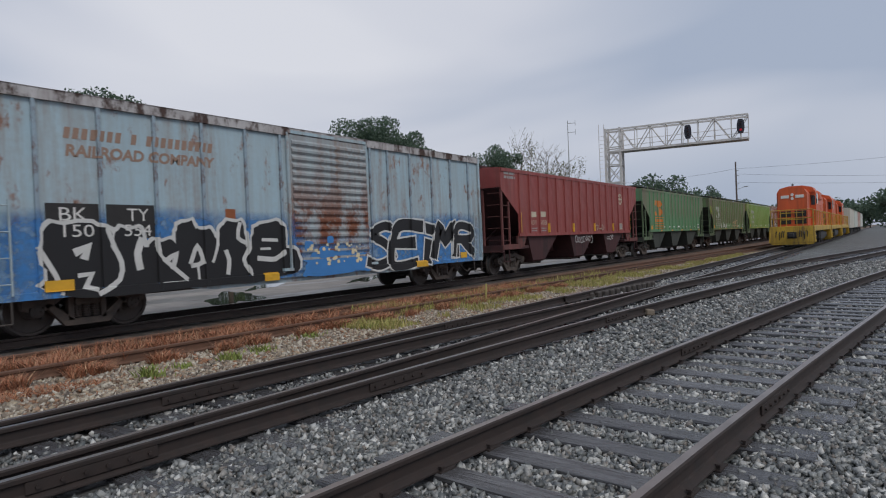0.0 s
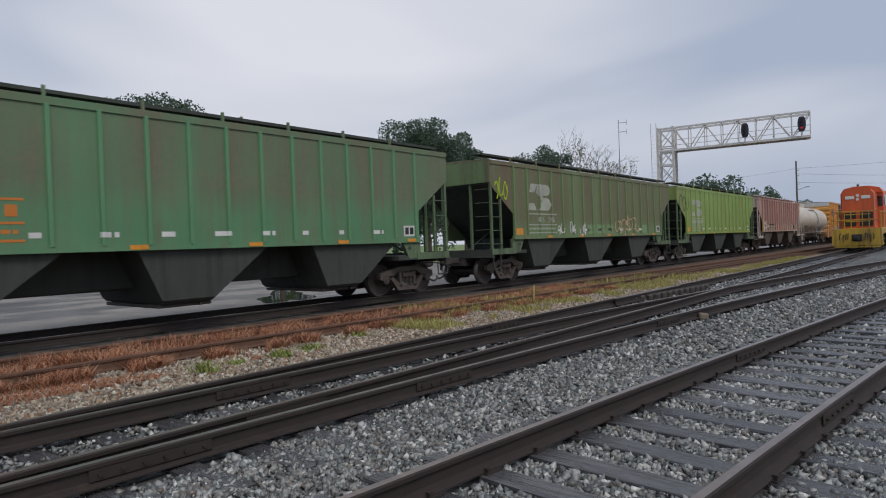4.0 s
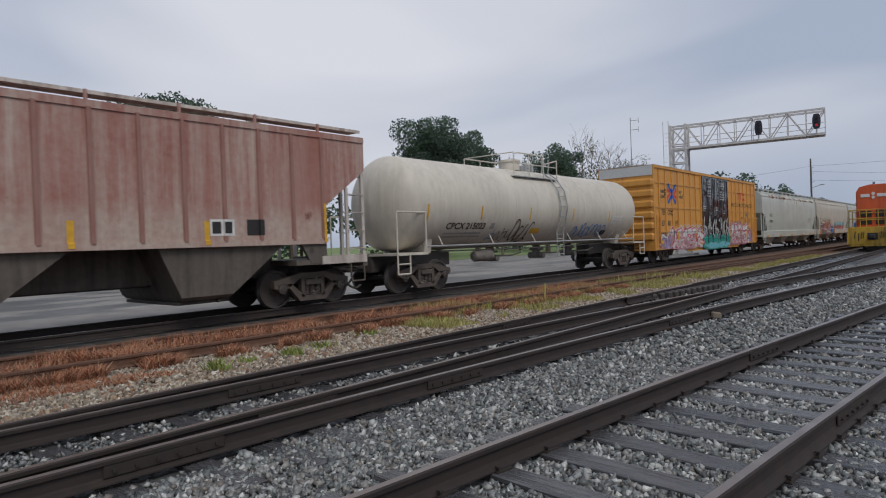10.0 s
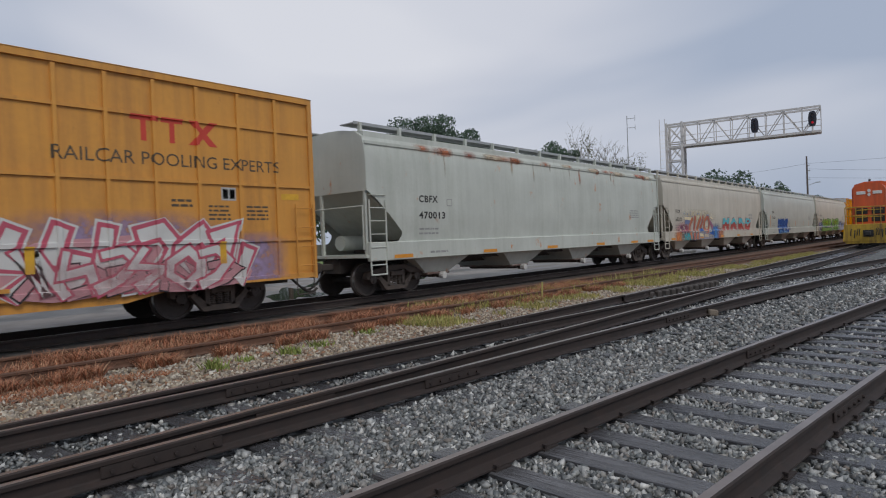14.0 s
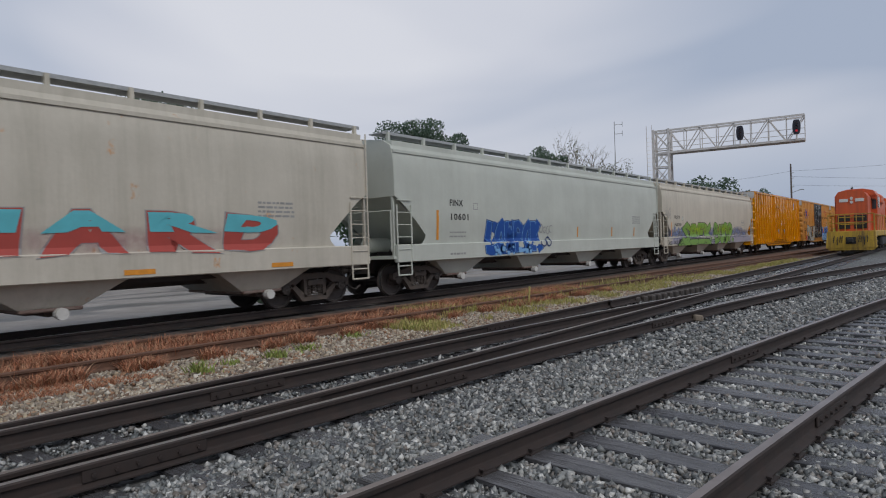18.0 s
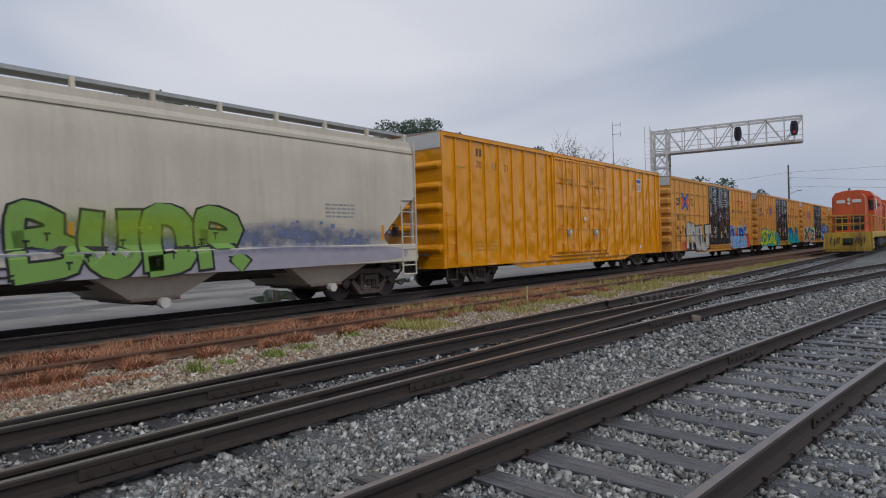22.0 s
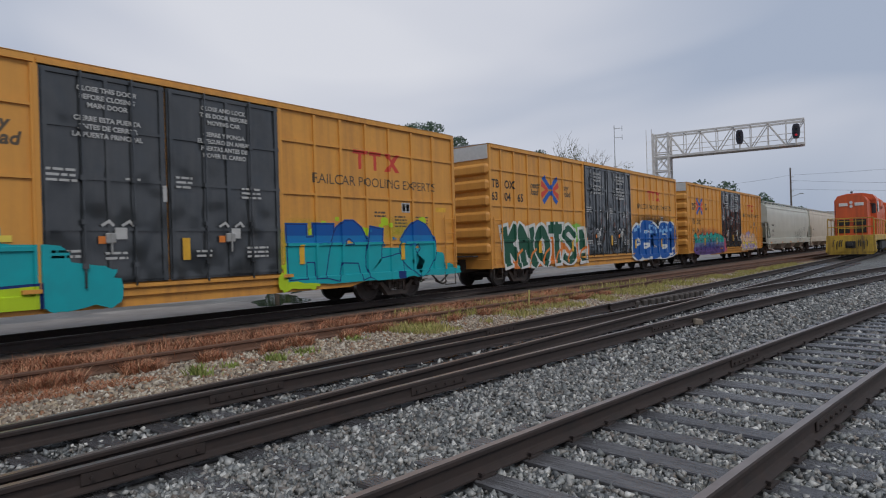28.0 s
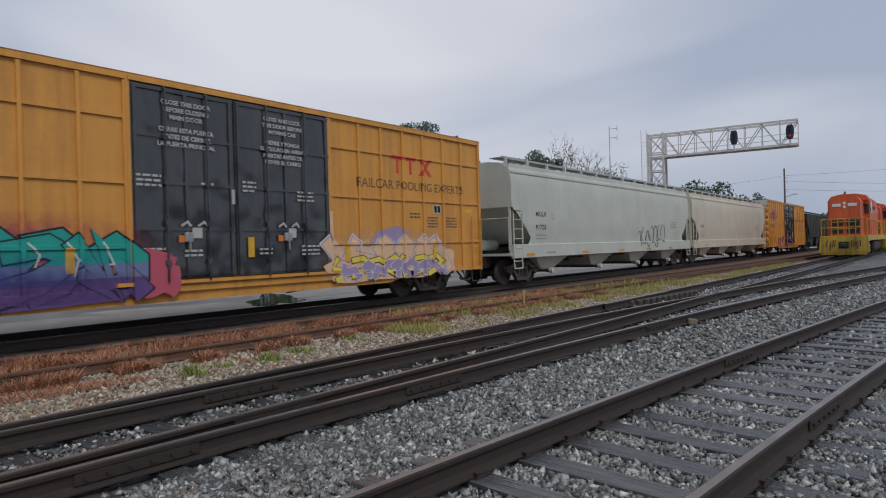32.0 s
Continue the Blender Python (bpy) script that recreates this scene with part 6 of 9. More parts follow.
soft_spray(boxes["silver"], H0, ON_TTX, [(1.4, 3.6, 0.72, 1.35, "red", 0.75, -0.4), (12.1, 18.5, 0.72, 1.9, "red", 0.8, -0.4), (12.2, 17.0, 0.7, 1.5, "sky", 0.35, 9)])
graffiti(boxes["silver"], ("black", "silver", "royal", "sky", "red", "sky", "white"), silver_piece, "silver letters with black outline, blue and red piece", ON_TTX, H0, [(2, 3, 1.45, False)])


def lime_piece(m):
    cloud_shape(m, 0.9, 7.6, 0.50, 1.85, 0, 0, 3, rough=0.14)
    wild(m, "SEKSGL", 1.2, 7.0, 0.62, 2.0, (0, 1, 2), 5, 0.36, 0.05, 0.06, 0.04, 1.22, 1, 0, False)
    for i in range(6):
        plate(m, 1.4 + i * 0.95, 1.9 + i * 0.95, 1.75, 1.86, 5 * LAYER, 3)
    cloud_shape(m, 7.0, 8.4, 0.5, 1.3, 0, 0.2, 9)
    cloud_shape(m, 11.9, 13.2, 0.5, 1.2, 2, 0, 11, rough=0.3)
    drips(m, 12.2, 17.6, 1.9, 2.35, 2, 16, 4, 0.16, 0.1)
    cloud_shape(m, 12.3, 18.2, 0.62, 1.5, 4, 0.5, 7, rough=0.1)
    cloud_shape(m, 16.6, 19.0, 0.62, 0.95, 4, 0.6, 17)
    wild(m, "HALO", 12.3, 17.6, 0.64, 2.22, (4, 5, 4), 6, 0.44, 0.03, 0.02, 0.08, 1.25, 1, 0)
    drips(m, 12.8, 17.2, 1.55, 2.0, 8, 14, 9, 0.06, 7)


soft_spray(boxes["lime"], H0, ON_TTX, [(11.9, 13.6, 0.7, 2.3, "lime", 1.0, -0.5), (15.0, 17.8, 1.6, 2.4, "lime", 0.35, -0.5)])
graffiti(boxes["lime"], ("turquoise", "navy", "lime", "yellow", "turquoise", "navy", "royal", "cobalt", "deep_sky"), lime_piece, "lime green block letters and a turquoise piece", ON_TTX, H0, [(4, 8, 1.66, True), (4, 7, 1.84, True)])


def green_piece(m):
    cloud_shape(m, 0.75, 7.3, 0.62, 1.95, 0, 0, 3, rough=0.25)
    cloud_shape(m, 4.6, 6.9, 1.5, 2.3, 6, 0.1, 23, rough=0.3, flat=False)
    wild(m, "KNOTS!", 0.8, 7.3, 0.62, 2.25, (1, 1, 2), 9, 0.36, 0.07, 0.05, 0.10, 1.22, 1, -0.12)
    for i in range(6):
        stroke(m, [(1.5 + i, 0.75), (1.75 + i, 1.15), (2.05 + i, 1.3)], 0.10, 0, 4.2)
    for x in (4.15, 4.55):
        cloud_shape(m, x, x + 0.25, 2.18, 2.38, 2, 3, 2)
    write_on(m, "23", 6.85, 0.75, 0.35, 5 * LAYER, 8)
    cloud_shape(m, 11.9, 18.65, 0.50, 2.0, 3, 0, 12, rough=0.10)
    cloud_shape(m, 12.25, 18.5, 0.55, 1.85, 4, 0.4, 12, rough=0.08)
    wild(m, "CEBEP", 12.2, 18.6, 0.58, 2.50, (3, 3, 4), 4, 0.54, 0.022, 0.10, 0.14, 1.36, 1, 0.02)
    drips(m, 12.5, 18.3, 1.95, 2.3, 5, 30, 6, 0.12, 4.6)


soft_spray(boxes["green"], H0, ON_TTX, [(11.9, 18.7, 1.5, 2.95, "black", 1.1, -0.5), (0.6, 3.2, 0.7, 2.4, "orange", 0.9, -0.5), (4.4, 7.2, 1.5, 2.45, "leaf", 0.7, -0.5)])
graffiti(boxes["green"], ("orange", "white", "forest", "white", "cobalt", "sky", "leaf", "navy", "black"), green_piece, "dark green letters with white edges, royal blue bubble letters", ON_TTX, H0)


def violet_piece(m):
    cloud_shape(m, 1.3, 7.2, 0.55, 1.20, 1, 0.4, 4, rough=0.1)
    tangle(m, 1.4, 7.2, 0.62, 1.95, (None, 5, 0), 6, 6, 0.42, 0.04, 0, 1)
    tangle(m, 1.4, 7.2, 0.58, 1.90, (None, 5, 0), 5, 7, 0.34, 0.03, 0, 4)
    for i in range(9):
        stroke(m, [(1.6 + i * 0.62, 1.72), (1.78 + i * 0.62, 1.5 - 0.1 * (i % 3)), (1.70 + i * 0.62, 1.3 - 0.2 * (i % 2))], 0.035, 8, 8)
    cloud_shape(m, 7.0, 8.0, 0.6, 1.5, 3, 0.2, 9)
    cloud_shape(m, 11.75, 17.3, 0.58, 1.55, 6, 0, 13, rough=0.22)
    cloud_shape(m, 13.6, 15.2, 1.3, 2.0, 7, 0.1, 33, rough=0.3, flat=False)
    tangle(m, 11.9, 17.0, 0.62, 1.85, (8, 7, 6), 6, 14, 0.40, 0.03, 0.04, 1)
    tangle(m, 12.2, 16.6, 0.62, 1.30, (None, 5, 9), 7, 15, 0.22, 0.02, 0, 4)
    tangle(m, 12.5, 16.6, 0.62, 1.15, (None, 8, 7), 7, 17, 0.30, 0.02, 0, 6)
    plate(m, 12.0, 12.2, 1.7, 2.45, LAYER, 6)


graffiti(boxes["violet"], ("teal", "violet", "pink", "pink", "lime", "black", "peach", "lilac", "white", "yellow", "dusk"), violet_piece, "teal and violet piece, peach and lilac piece", ON_TTX, H0, [(0, 10, 1.32, False), (0, 1, 1.05, False)])
soft_spray(boxes["violet"], H0, ON_TTX, [(0.9, 7.6, 0.7, 2.3, "pink", 0.9, -0.5), (1.3, 7.3, 0.66, 1.25, "violet", 0.7, 9), (1.3, 7.3, 0.95, 1.6, "royal", 0.30, 10), (11.6, 17.4, 0.7, 2.1, "peach", 0.8, -0.5)])
graffiti(boxes["far"], ("violet", "pink"), lambda m: shards(m, 4.0, 12.0, 0.6, 1.7, [0, 1, 0], 14, 3, 2), "dark violet scrawl", ON_TTX, H0)

# -- faded blue box car --
BLUE_POSTS = [1.09, 2.21, 3.33, 4.43, 5.58, 6.62, 9.95, 10.75, 11.83, 12.99, 14.09, 15.22]
ON_BLUE = box_surface(16.0, BLUE_POSTS, (), door=(6.86, 9.75))
m = Mesh()
write_on(m, "BK", 1.42, 2.10, 0.36, LAYER, 0, 0, 0.50)
write_on(m, "TY", 2.70, 2.10, 0.36, LAYER, 0, 0, 0.45)
write_on(m, "150", 1.42, 1.80, 0.33, 4 * LAYER, 0, 0, 0.55)
write_on(m, "554", 2.62, 1.80, 0.33, 4 * LAYER, 0, 0, 0.55)
plate(m, 1.22, 2.16, 1.75, 2.42, 0, 1)
plate(m, 2.30, 3.28, 1.75, 2.42, 0, 1)
write_on(m, "RAILROAD COMPANY", 1.60, 3.30, 0.30, 0, 2, 0.12, 3.15, 0.012)
for z, last in ((3.62, 4.62),):
    for i in range(20):
        x = 1.58 + i * 0.158
        if x < last and i not in (7, 9):
            m.add([(x, 0, z), (x + 0.105, 0, z), (x + 0.140, 0, z + 0.21), (x + 0.035, 0, z + 0.21)], [(0, 1, 2, 3)], 2)
plate(m, 4.98, 5.25, 2.05, 2.38, 0, 3)
lay(m, [WHITE_INK, INK, hue("bleeding_rust_lettering", (0.32, 0.215, 0.165), 0.8), C["rust"]], blue_box, "lettering", "rust-stained old lettering, white mark on black", origin=-8.0, **ON_BLUE)


def blue_piece(m):
    # a black mass of letters inside one white rim, parted by white lines
    for k, (x0, x1, z0, z1, sd) in enumerate(((1.05, 7.05, 0.70, 1.55, 3), (1.12, 2.42, 1.0, 2.06, 21), (2.42, 3.02, 1.0, 1.98, 22), (3.10, 3.75, 0.9, 1.72, 23), (3.72, 4.22, 1.2, 2.08, 24), (4.1, 4.72, 1.0, 1.92, 25), (4.78, 5.50, 1.1, 2.10, 26), (5.66, 6.74, 1.0, 2.06, 27))):
        cloud_shape(m, x0 - 0.075, x1 + 0.075, z0 - 0.05, z1 + 0.075, 1, 1 + 0.02 * k, sd, rough=0.12)
        cloud_shape(m, x0, x1, z0 - 0.06, z1, 2, 2 + 0.02 * k, sd, rough=0.12)
    lines = (([(2.10, 0.72), (2.50, 0.95), (2.55, 1.30), (2.40, 1.62)], 0.10), ([(2.42, 1.62), (2.30, 1.95)], 0.09), ([(1.08, 1.62), (1.35, 1.1), (1.42, 0.86)], 0.09), ([(2.92, 1.16), (2.88, 1.45), (2.98, 1.72)], 0.15),
             ([(3.30, 1.74), (3.34, 1.42), (3.62, 1.15), (3.95, 0.86)], 0.09), ([(3.50, 1.28), (3.72, 1.40), (3.62, 1.12)], 0.11), ([(4.05, 1.20), (4.22, 1.55), (4.34, 1.20), (4.08, 1.14)], 0.10), ([(4.22, 1.14), (4.24, 0.84)], 0.06),
             ([(4.76, 1.85), (4.72, 1.5), (4.60, 1.2)], 0.07), ([(4.95, 1.42), (5.02, 1.22), (4.98, 0.92)], 0.11), ([(5.35, 2.05), (5.28, 1.72), (5.60, 1.52), (5.42, 1.22), (5.62, 0.86)], 0.10), ([(5.98, 1.66), (6.42, 1.64)], 0.08), ([(5.92, 1.44), (6.20, 1.44)], 0.06),
             ([(5.84, 1.22), (6.35, 1.18), (6.62, 1.34)], 0.12), ([(1.75, 1.08), (1.98, 1.10), (1.86, 0.86), (2.05, 0.80)], 0.09), ([(1.72, 1.52), (1.92, 1.60), (1.86, 1.42)], 0.16))
    for k, (pts, w) in enumerate(lines):
        stroke(m, smooth_line(pts, 0.12), w, 1, 3.2 + 0.05 * k)
    cloud_shape(m, 7.0, 9.9, 0.66, 1.25, 0, 0, 7, rough=0.3)
    drips(m, 7.2, 9.4, 1.2, 1.7, 0, 5, 7, 0.26, 1)
    drips(m, 7.3, 9.3, 0.95, 1.5, 4, 34, 17, 0.07, 2)
    wild(m, "SEIMR", 9.85, 15.4, 0.64, 2.12, (None, 1, 2), 6, 0.34, 0.055, 0, 0.20, 1.5, 1, 0.18, True, None, None, 1.5)


soft_spray(blue_box, 8.0, ON_BLUE, [(0.0, 3.0, 0.7, 2.35, "blue", 1.5, -0.5), (2.0, 5.4, 0.7, 2.42, "blue", 1.4, -0.5), (4.2, 7.4, 0.7, 2.35, "blue", 1.4, -0.5), (9.5, 13.4, 0.7, 2.35, "blue", 1.4, -0.5), (12.2, 16.0, 0.7, 2.45, "blue", 1.4, -0.5), (6.9, 9.9, 0.7, 1.7, "blue", 0.8, -0.5)])
graffiti(blue_box, ("blue", "white", "black", "rust", "cream"), blue_piece, "black letters with white edges on blue", ON_BLUE, 8.0)
m = Mesh()
for x, z, w in ((1.15, 0.82, 0.5), (5.95, 0.66, 0.45), (11.95, 0.66, 0.6), (14.55, 0.84, 0.42)):
    m = Mesh()
    plate(m, x, x + w, z, z + 0.2, 8 * LAYER, 0)
    lay(m, [YELLOW_TAPE], blue_box, "reflector", "yellow reflector strip", origin=-8.0, **ON_BLUE)
# -- oxide red hopper --
ON_RED = hopper_surface(16.3, even(1.45, 14.85, 16))
m = Mesh()
plate(m, 2.40, 2.95, 2.32, 2.55, 0, 0)
plate(m, 3.38, 3.86, 2.34, 2.57, 0, 0)
write_on(m, "431", 2.36, 2.0, 0.28, 0, 0, 0, 0.54)
write_on(m, "503", 3.24, 2.0, 0.28, 0, 0, 0, 0.66)
bars(m, 2.4, 1.82, 0.6, 2, 0, 0.05, 0.05, 1, 3)
bars(m, 3.3, 1.82, 0.6, 2, 0, 0.05, 0.05, 1, 4)
for i in range(28):
    a, b = 2 * math.pi * i / 28, 2 * math.pi * (i + 1) / 28
    for r0, r1 in ((0.25, 0.31),):
        m.add([(13.48 + r * math.cos(t), 0, 3.42 + r * math.sin(t)) for r, t in ((r0, a), (r1, a), (r1, b), (r0, b))], [(0, 1, 2, 3)], 0)
plate(m, 13.43, 13.53, 3.15, 3.69, 0, 0)
plate(m, 13.22, 13.74, 3.37, 3.47, LAYER * 0.3, 0)
for x in (1.45, 4.05, 6.74, 9.4, 12.1, 14.87):
    plate(m, x, x + 0.11, 1.66, 2.5 if x in (1.45, 14.87) else 2.06, 2 * LAYER, 2)
plate(m, 13.18, 13.70, 1.72, 2.06, 0, 0)
plate(m, 13.23, 13.42, 1.77, 2.01, LAYER, 1)
plate(m, 13.46, 13.65, 1.77, 2.01, LAYER, 1)
bars(m, 0.25, 4.0, 0.9, 2, 0, 0.10, 0.06, 1, 6)
scribble(m, 9.6, 10.8, 1.7, 2.1, 0, 4, 3)
lay(m, [CREAM_INK, GREY_INK, YELLOW_TAPE], oxide_hopper, "lettering", "white lettering, round emblem, yellow reflectors", origin=-8.15, **ON_RED)
m = Mesh()
scribble(m, 7.0, 9.2, 1.1, 1.45, 0, 5, 7, 0.03)
scribble(m, 11.2, 12.2, 1.2, 1.45, 0, 7, 3, 0.03)
lay(m, [WHITE_INK], oxide_hopper, "graffiti", "thin white scrawl", origin=-8.15, step=lambda x, z: -1.50)


def bn_marks(car, half, posts, x, ink, num, seed, slots=None, block=None):
    """Faded emblem of stepped blocks, three stripes and numbers."""
    m = Mesh()
    for k, shape in enumerate(([(0.02, 3.24), (0.36, 3.24), (0.62, 3.56), (0.12, 3.56)], [(0.62, 3.56), (1.25, 3.56), (1.25, 3.14), (0.98, 3.14)], [(0.62, 3.56), (0.98, 3.14), (1.02, 2.86), (0.50, 3.24)],
                               [(-0.18, 2.58), (0.50, 2.58), (0.34, 2.84), (0.02, 2.84)], [(0.98, 3.06), (1.25, 3.06), (1.25, 2.58), (0.62, 2.58)])):
        m.add([(x + p, 0.2 * k * LAYER, q) for p, q in shape], [(0, 1, 2, 3)], 0)
    for cz, r in ((3.35, 0.21), (2.82, 0.24)):
        pts = [(x + 1.25 + r * 1.3 * math.cos(t), 1.4 * LAYER, cz + r * math.sin(t)) for t in [math.pi / 2 - k * math.pi / 8 for k in range(9)]]
        m.add(pts, [tuple(range(9))], 0)
    for z in (2.42, 2.02, 1.72):
        plate(m, x - 0.15, x + 2.0, z, z + 0.045, 0, 0)
    if num:
        for s, dx in num:
            write_on(m, s, x + dx, 2.13, 0.30, 0, 0, 0, 0.5)
    else:
        bars(m, x - 0.1, 2.15, 2.0, 1, 0, 0.2, 0.1, 0, seed)
    bars(m, x - 0.1, 1.86, 2.0, 1, 0, 0.07, 0.05, 0, seed)
    plate(m, 1.50, 1.98, 1.68, 1.92, 0, 1)
    for k, q in enumerate(posts[3::3]):
        plate(m, q - 0.4, q - 0.05, 1.54, 1.63, 2 * LAYER, 1)
    plate(m, half * 2 - 2.0, half * 2 - 1.55, 1.70, 2.0, 0, 2)
    plate(m, half * 2 - 1.95, half * 2 - 1.80, 1.75, 1.95, LAYER, 3)
    plate(m, half * 2 - 1.75, half * 2 - 1.60, 1.75, 1.95, LAYER, 3)
    rnd = random.Random(seed)
    for i in range(8):
        q = 4.5 + i * 1.15
        bars(m, q, 1.78, rnd.uniform(0.15, 0.5), 1, 0, 0.1, 0.05, 2, seed + i)
    lay(m, [ink, ORANGE_TAPE, WHITE_INK, INK], car, "lettering", "faded emblem, stripes and numbers", origin=-half, **hopper_surface(half * 2, posts))
    return m


bn_marks(dark_green_hopper, 7.9, even(1.4, 14.3, 16), 2.45, hue("orange_lettering", (0.60, 0.20, 0.04)), None, 3)
FADED_WHITE = plain("faded_white_lettering", (0.44, 0.46, 0.38), 0.7, 0, 0.4, 3.0)
bn_marks(olive_hopper, 8.45, even(1.4, 15.5, 17), 2.45, FADED_WHITE, [("445", 0.55), ("768", 1.30)], 5)
bn_marks(green_hopper, 8.475, even(1.42, 15.5, 17), 2.55, FADED_WHITE, None, 7)
m = Mesh()
for x in (4.5, 5.5, 6.4):
    scribble(m, x, x + 0.45, 1.65, 2.15, 0, int(x), 2, 0.05)
scribble(m, 9.8, 12.6, 1.65, 2.4, 1, 9, 7, 0.04)
for x, w in ((7.1, 0.6), (8.0, 0.7), (9.0, 0.6), (13.0, 0.6)):
    plate(m, x, x + w, 1.66, 2.05, 0, 2)
scribble(m, 0.2, 1.0, 2.9, 3.8, 3, 4, 3, 0.05)
lay(m, [WHITE_INK, C["peach"], hue("pale_green_patch", (0.20, 0.32, 0.15)), C["lime"]], olive_hopper, "graffiti", "pale scrawls and touched-up patches", origin=-8.45, **hopper_surface(16.9, even(1.4, 15.5, 17)))
m = Mesh()
scribble(m, 0.35, 1.9, 2.75, 3.7, 0, 12, 3, 0.05)
lay(m, [C["black"]], green_hopper, "graffiti", "thin dark tag", origin=-8.475, **hopper_surface(16.95, even(1.42, 15.5, 17)))

# -- chalky brown hopper --
ON_BROWN = hopper_surface(16.8, even(1.4, 15.4, 17))
m = Mesh()
for s, x, z in (("FU", 1.50, 2.12), ("RX", 2.20, 2.12), ("82", 1.48, 1.74), ("60", 2.18, 1.74), ("79", 2.95, 1.80)):
    write_on(m, s, x, z, 0.40, 2 * LAYER, 0, 0, 0.48, 0.012)
for x, top in ((1.34, 2.52), (4.38, 2.06), (6.94, 2.06), (9.72, 2.06), (12.3, 2.06), (15.39, 2.5)):
    plate(m, x, x + 0.12, 1.56, top, 2 * LAYER, 1)
for x in (3.75, 4.62):
    plate(m, x, x + 0.62, 1.6, 2.0, 0, 2)
    bars(m, x + 0.05, 1.9, 0.5, 4, LAYER, 0.03, 0.05, 3, 4)
plate(m, 3.75, 5.5, 2.05, 2.17, 0, 3)
plate(m, 12.43, 13.0, 1.75, 2.1, 0, 0)
plate(m, 12.48, 12.68, 1.8, 2.05, LAYER, 3)
plate(m, 12.74, 12.94, 1.8, 2.05, LAYER, 3)
plate(m, 13.3, 13.75, 1.75, 2.1, 0, 3)
lay(m, [WHITE_INK, YELLOW_TAPE, FADED_WHITE, INK], brown_hopper, "lettering", "white numbers and yellow reflector strips", origin=-8.4, **ON_BROWN)

# -- tank car --
TR, TZ = 1.46, 2.68
ON_TANK = dict(cuts_z=[1.25 + 0.1 * i for i in range(16)], curve=lambda z: -math.sqrt(max(0.05, (TR + 0.006) ** 2 - (z - TZ) ** 2)))
m = Mesh()
write_on(m, "CPCX 215023", 1.95, 1.86, 0.27, 0, 0, 0, 2.0, 0.008)
bars(m, 2.0, 1.70, 1.9, 2, 0, 0.05, 0.05, 1, 4)
plate(m, 4.25, 4.48, 1.85, 2.05, 0, 1)
for x in (0.95, 3.58, 6.5, 9.65, 12.85):
    plate(m, x, x + 0.07, 2.15, 2.6, 0, 2)
plate(m, 6.85, 7.48, 1.68, 1.86, 0, 2)
scribble(m, 4.8, 5.6, 1.45, 1.85, 0, 3, 4, 0.03)
scribble(m, 5.7, 7.0, 1.35, 2.15, 0, 5, 4, 0.045)
scribble(m, 10.0, 12.8, 1.45, 2.1, 3, 7, 8, 0.045)
scribble(m, 4.3, 4.7, 1.5, 1.75, 3, 8, 2, 0.03)
bars(m, 13.2, 2.3, 1.0, 3, 0, 0.08, 0.05, 4, 3)
plate(m, 12.6, 13.1, 1.55, 1.75, 0, 0)
m.add([(13.75, 0, 1.55), (13.95, 0, 1.35), (14.15, 0, 1.55), (13.95, 0, 1.75)], [(0, 1, 2, 3)], 4)
lay(m, [INK, GREY_INK, YELLOW_TAPE, C["blue"], WHITE_INK], tank, "lettering", "black mark and blue scribbles round the tank", origin=-8.1, **ON_TANK)

# -- bright yellow box car --
ON_ARMOUR = box_surface(18.9, [0.72, 1.52, 2.36, 3.22, 4.07, 4.90, 5.79, 6.61, 12.05, 12.92, 13.82, 14.71, 15.61, 16.57, 17.40, 18.27], (), door=(7.0, 11.87), pw=0.06)
m = Mesh()
plate(m, 1.90, 2.02, 4.36, 4.62, 0, 0)
plate(m, 2.08, 2.20, 4.36, 4.62, 0, 0)
for s, x in (("70", 1.87), ("13", 2.78), ("71", 3.56)):
    write_on(m, s, x, 3.97, 0.34, 0, 0)
for x, z, w, r in ((1.75, 1.45, 0.5, 3), (2.6, 1.45, 0.45, 3), (0.8, 3.9, 0.5, 1), (7.6, 3.95, 1.2, 2), (9.9, 4.0, 0.9, 2)):
    bars(m, x, z, w, r, 0, 0.06, 0.07, 1, 5)
plate(m, 0.95, 1.45, 1.02, 1.14, 0, 2)
plate(m, 15.65, 16.3, 3.85, 4.5, 0, 3)
plate(m, 15.70, 16.25, 4.28, 4.45, LAYER, 4)
for i in range(4):
    plate(m, 15.72 + i * 0.14, 15.79 + i * 0.14, 3.9, 4.22, LAYER, 5)
for x, z in ((8.2, 1.75), (10.7, 1.75), (9.55, 2.3), (16.0, 1.0)):
    plate(m, x, x + 0.18, z, z + 0.16, 0, 3)
lay(m, [INK_FADED, hue("ghost_lettering", (0.48, 0.24, 0.02)), YELLOW_TAPE, WHITE_INK, BLUE_INK, RED_INK], armour_box, "lettering", "dark numbers and a small shield emblem", origin=-9.45, **ON_ARMOUR)


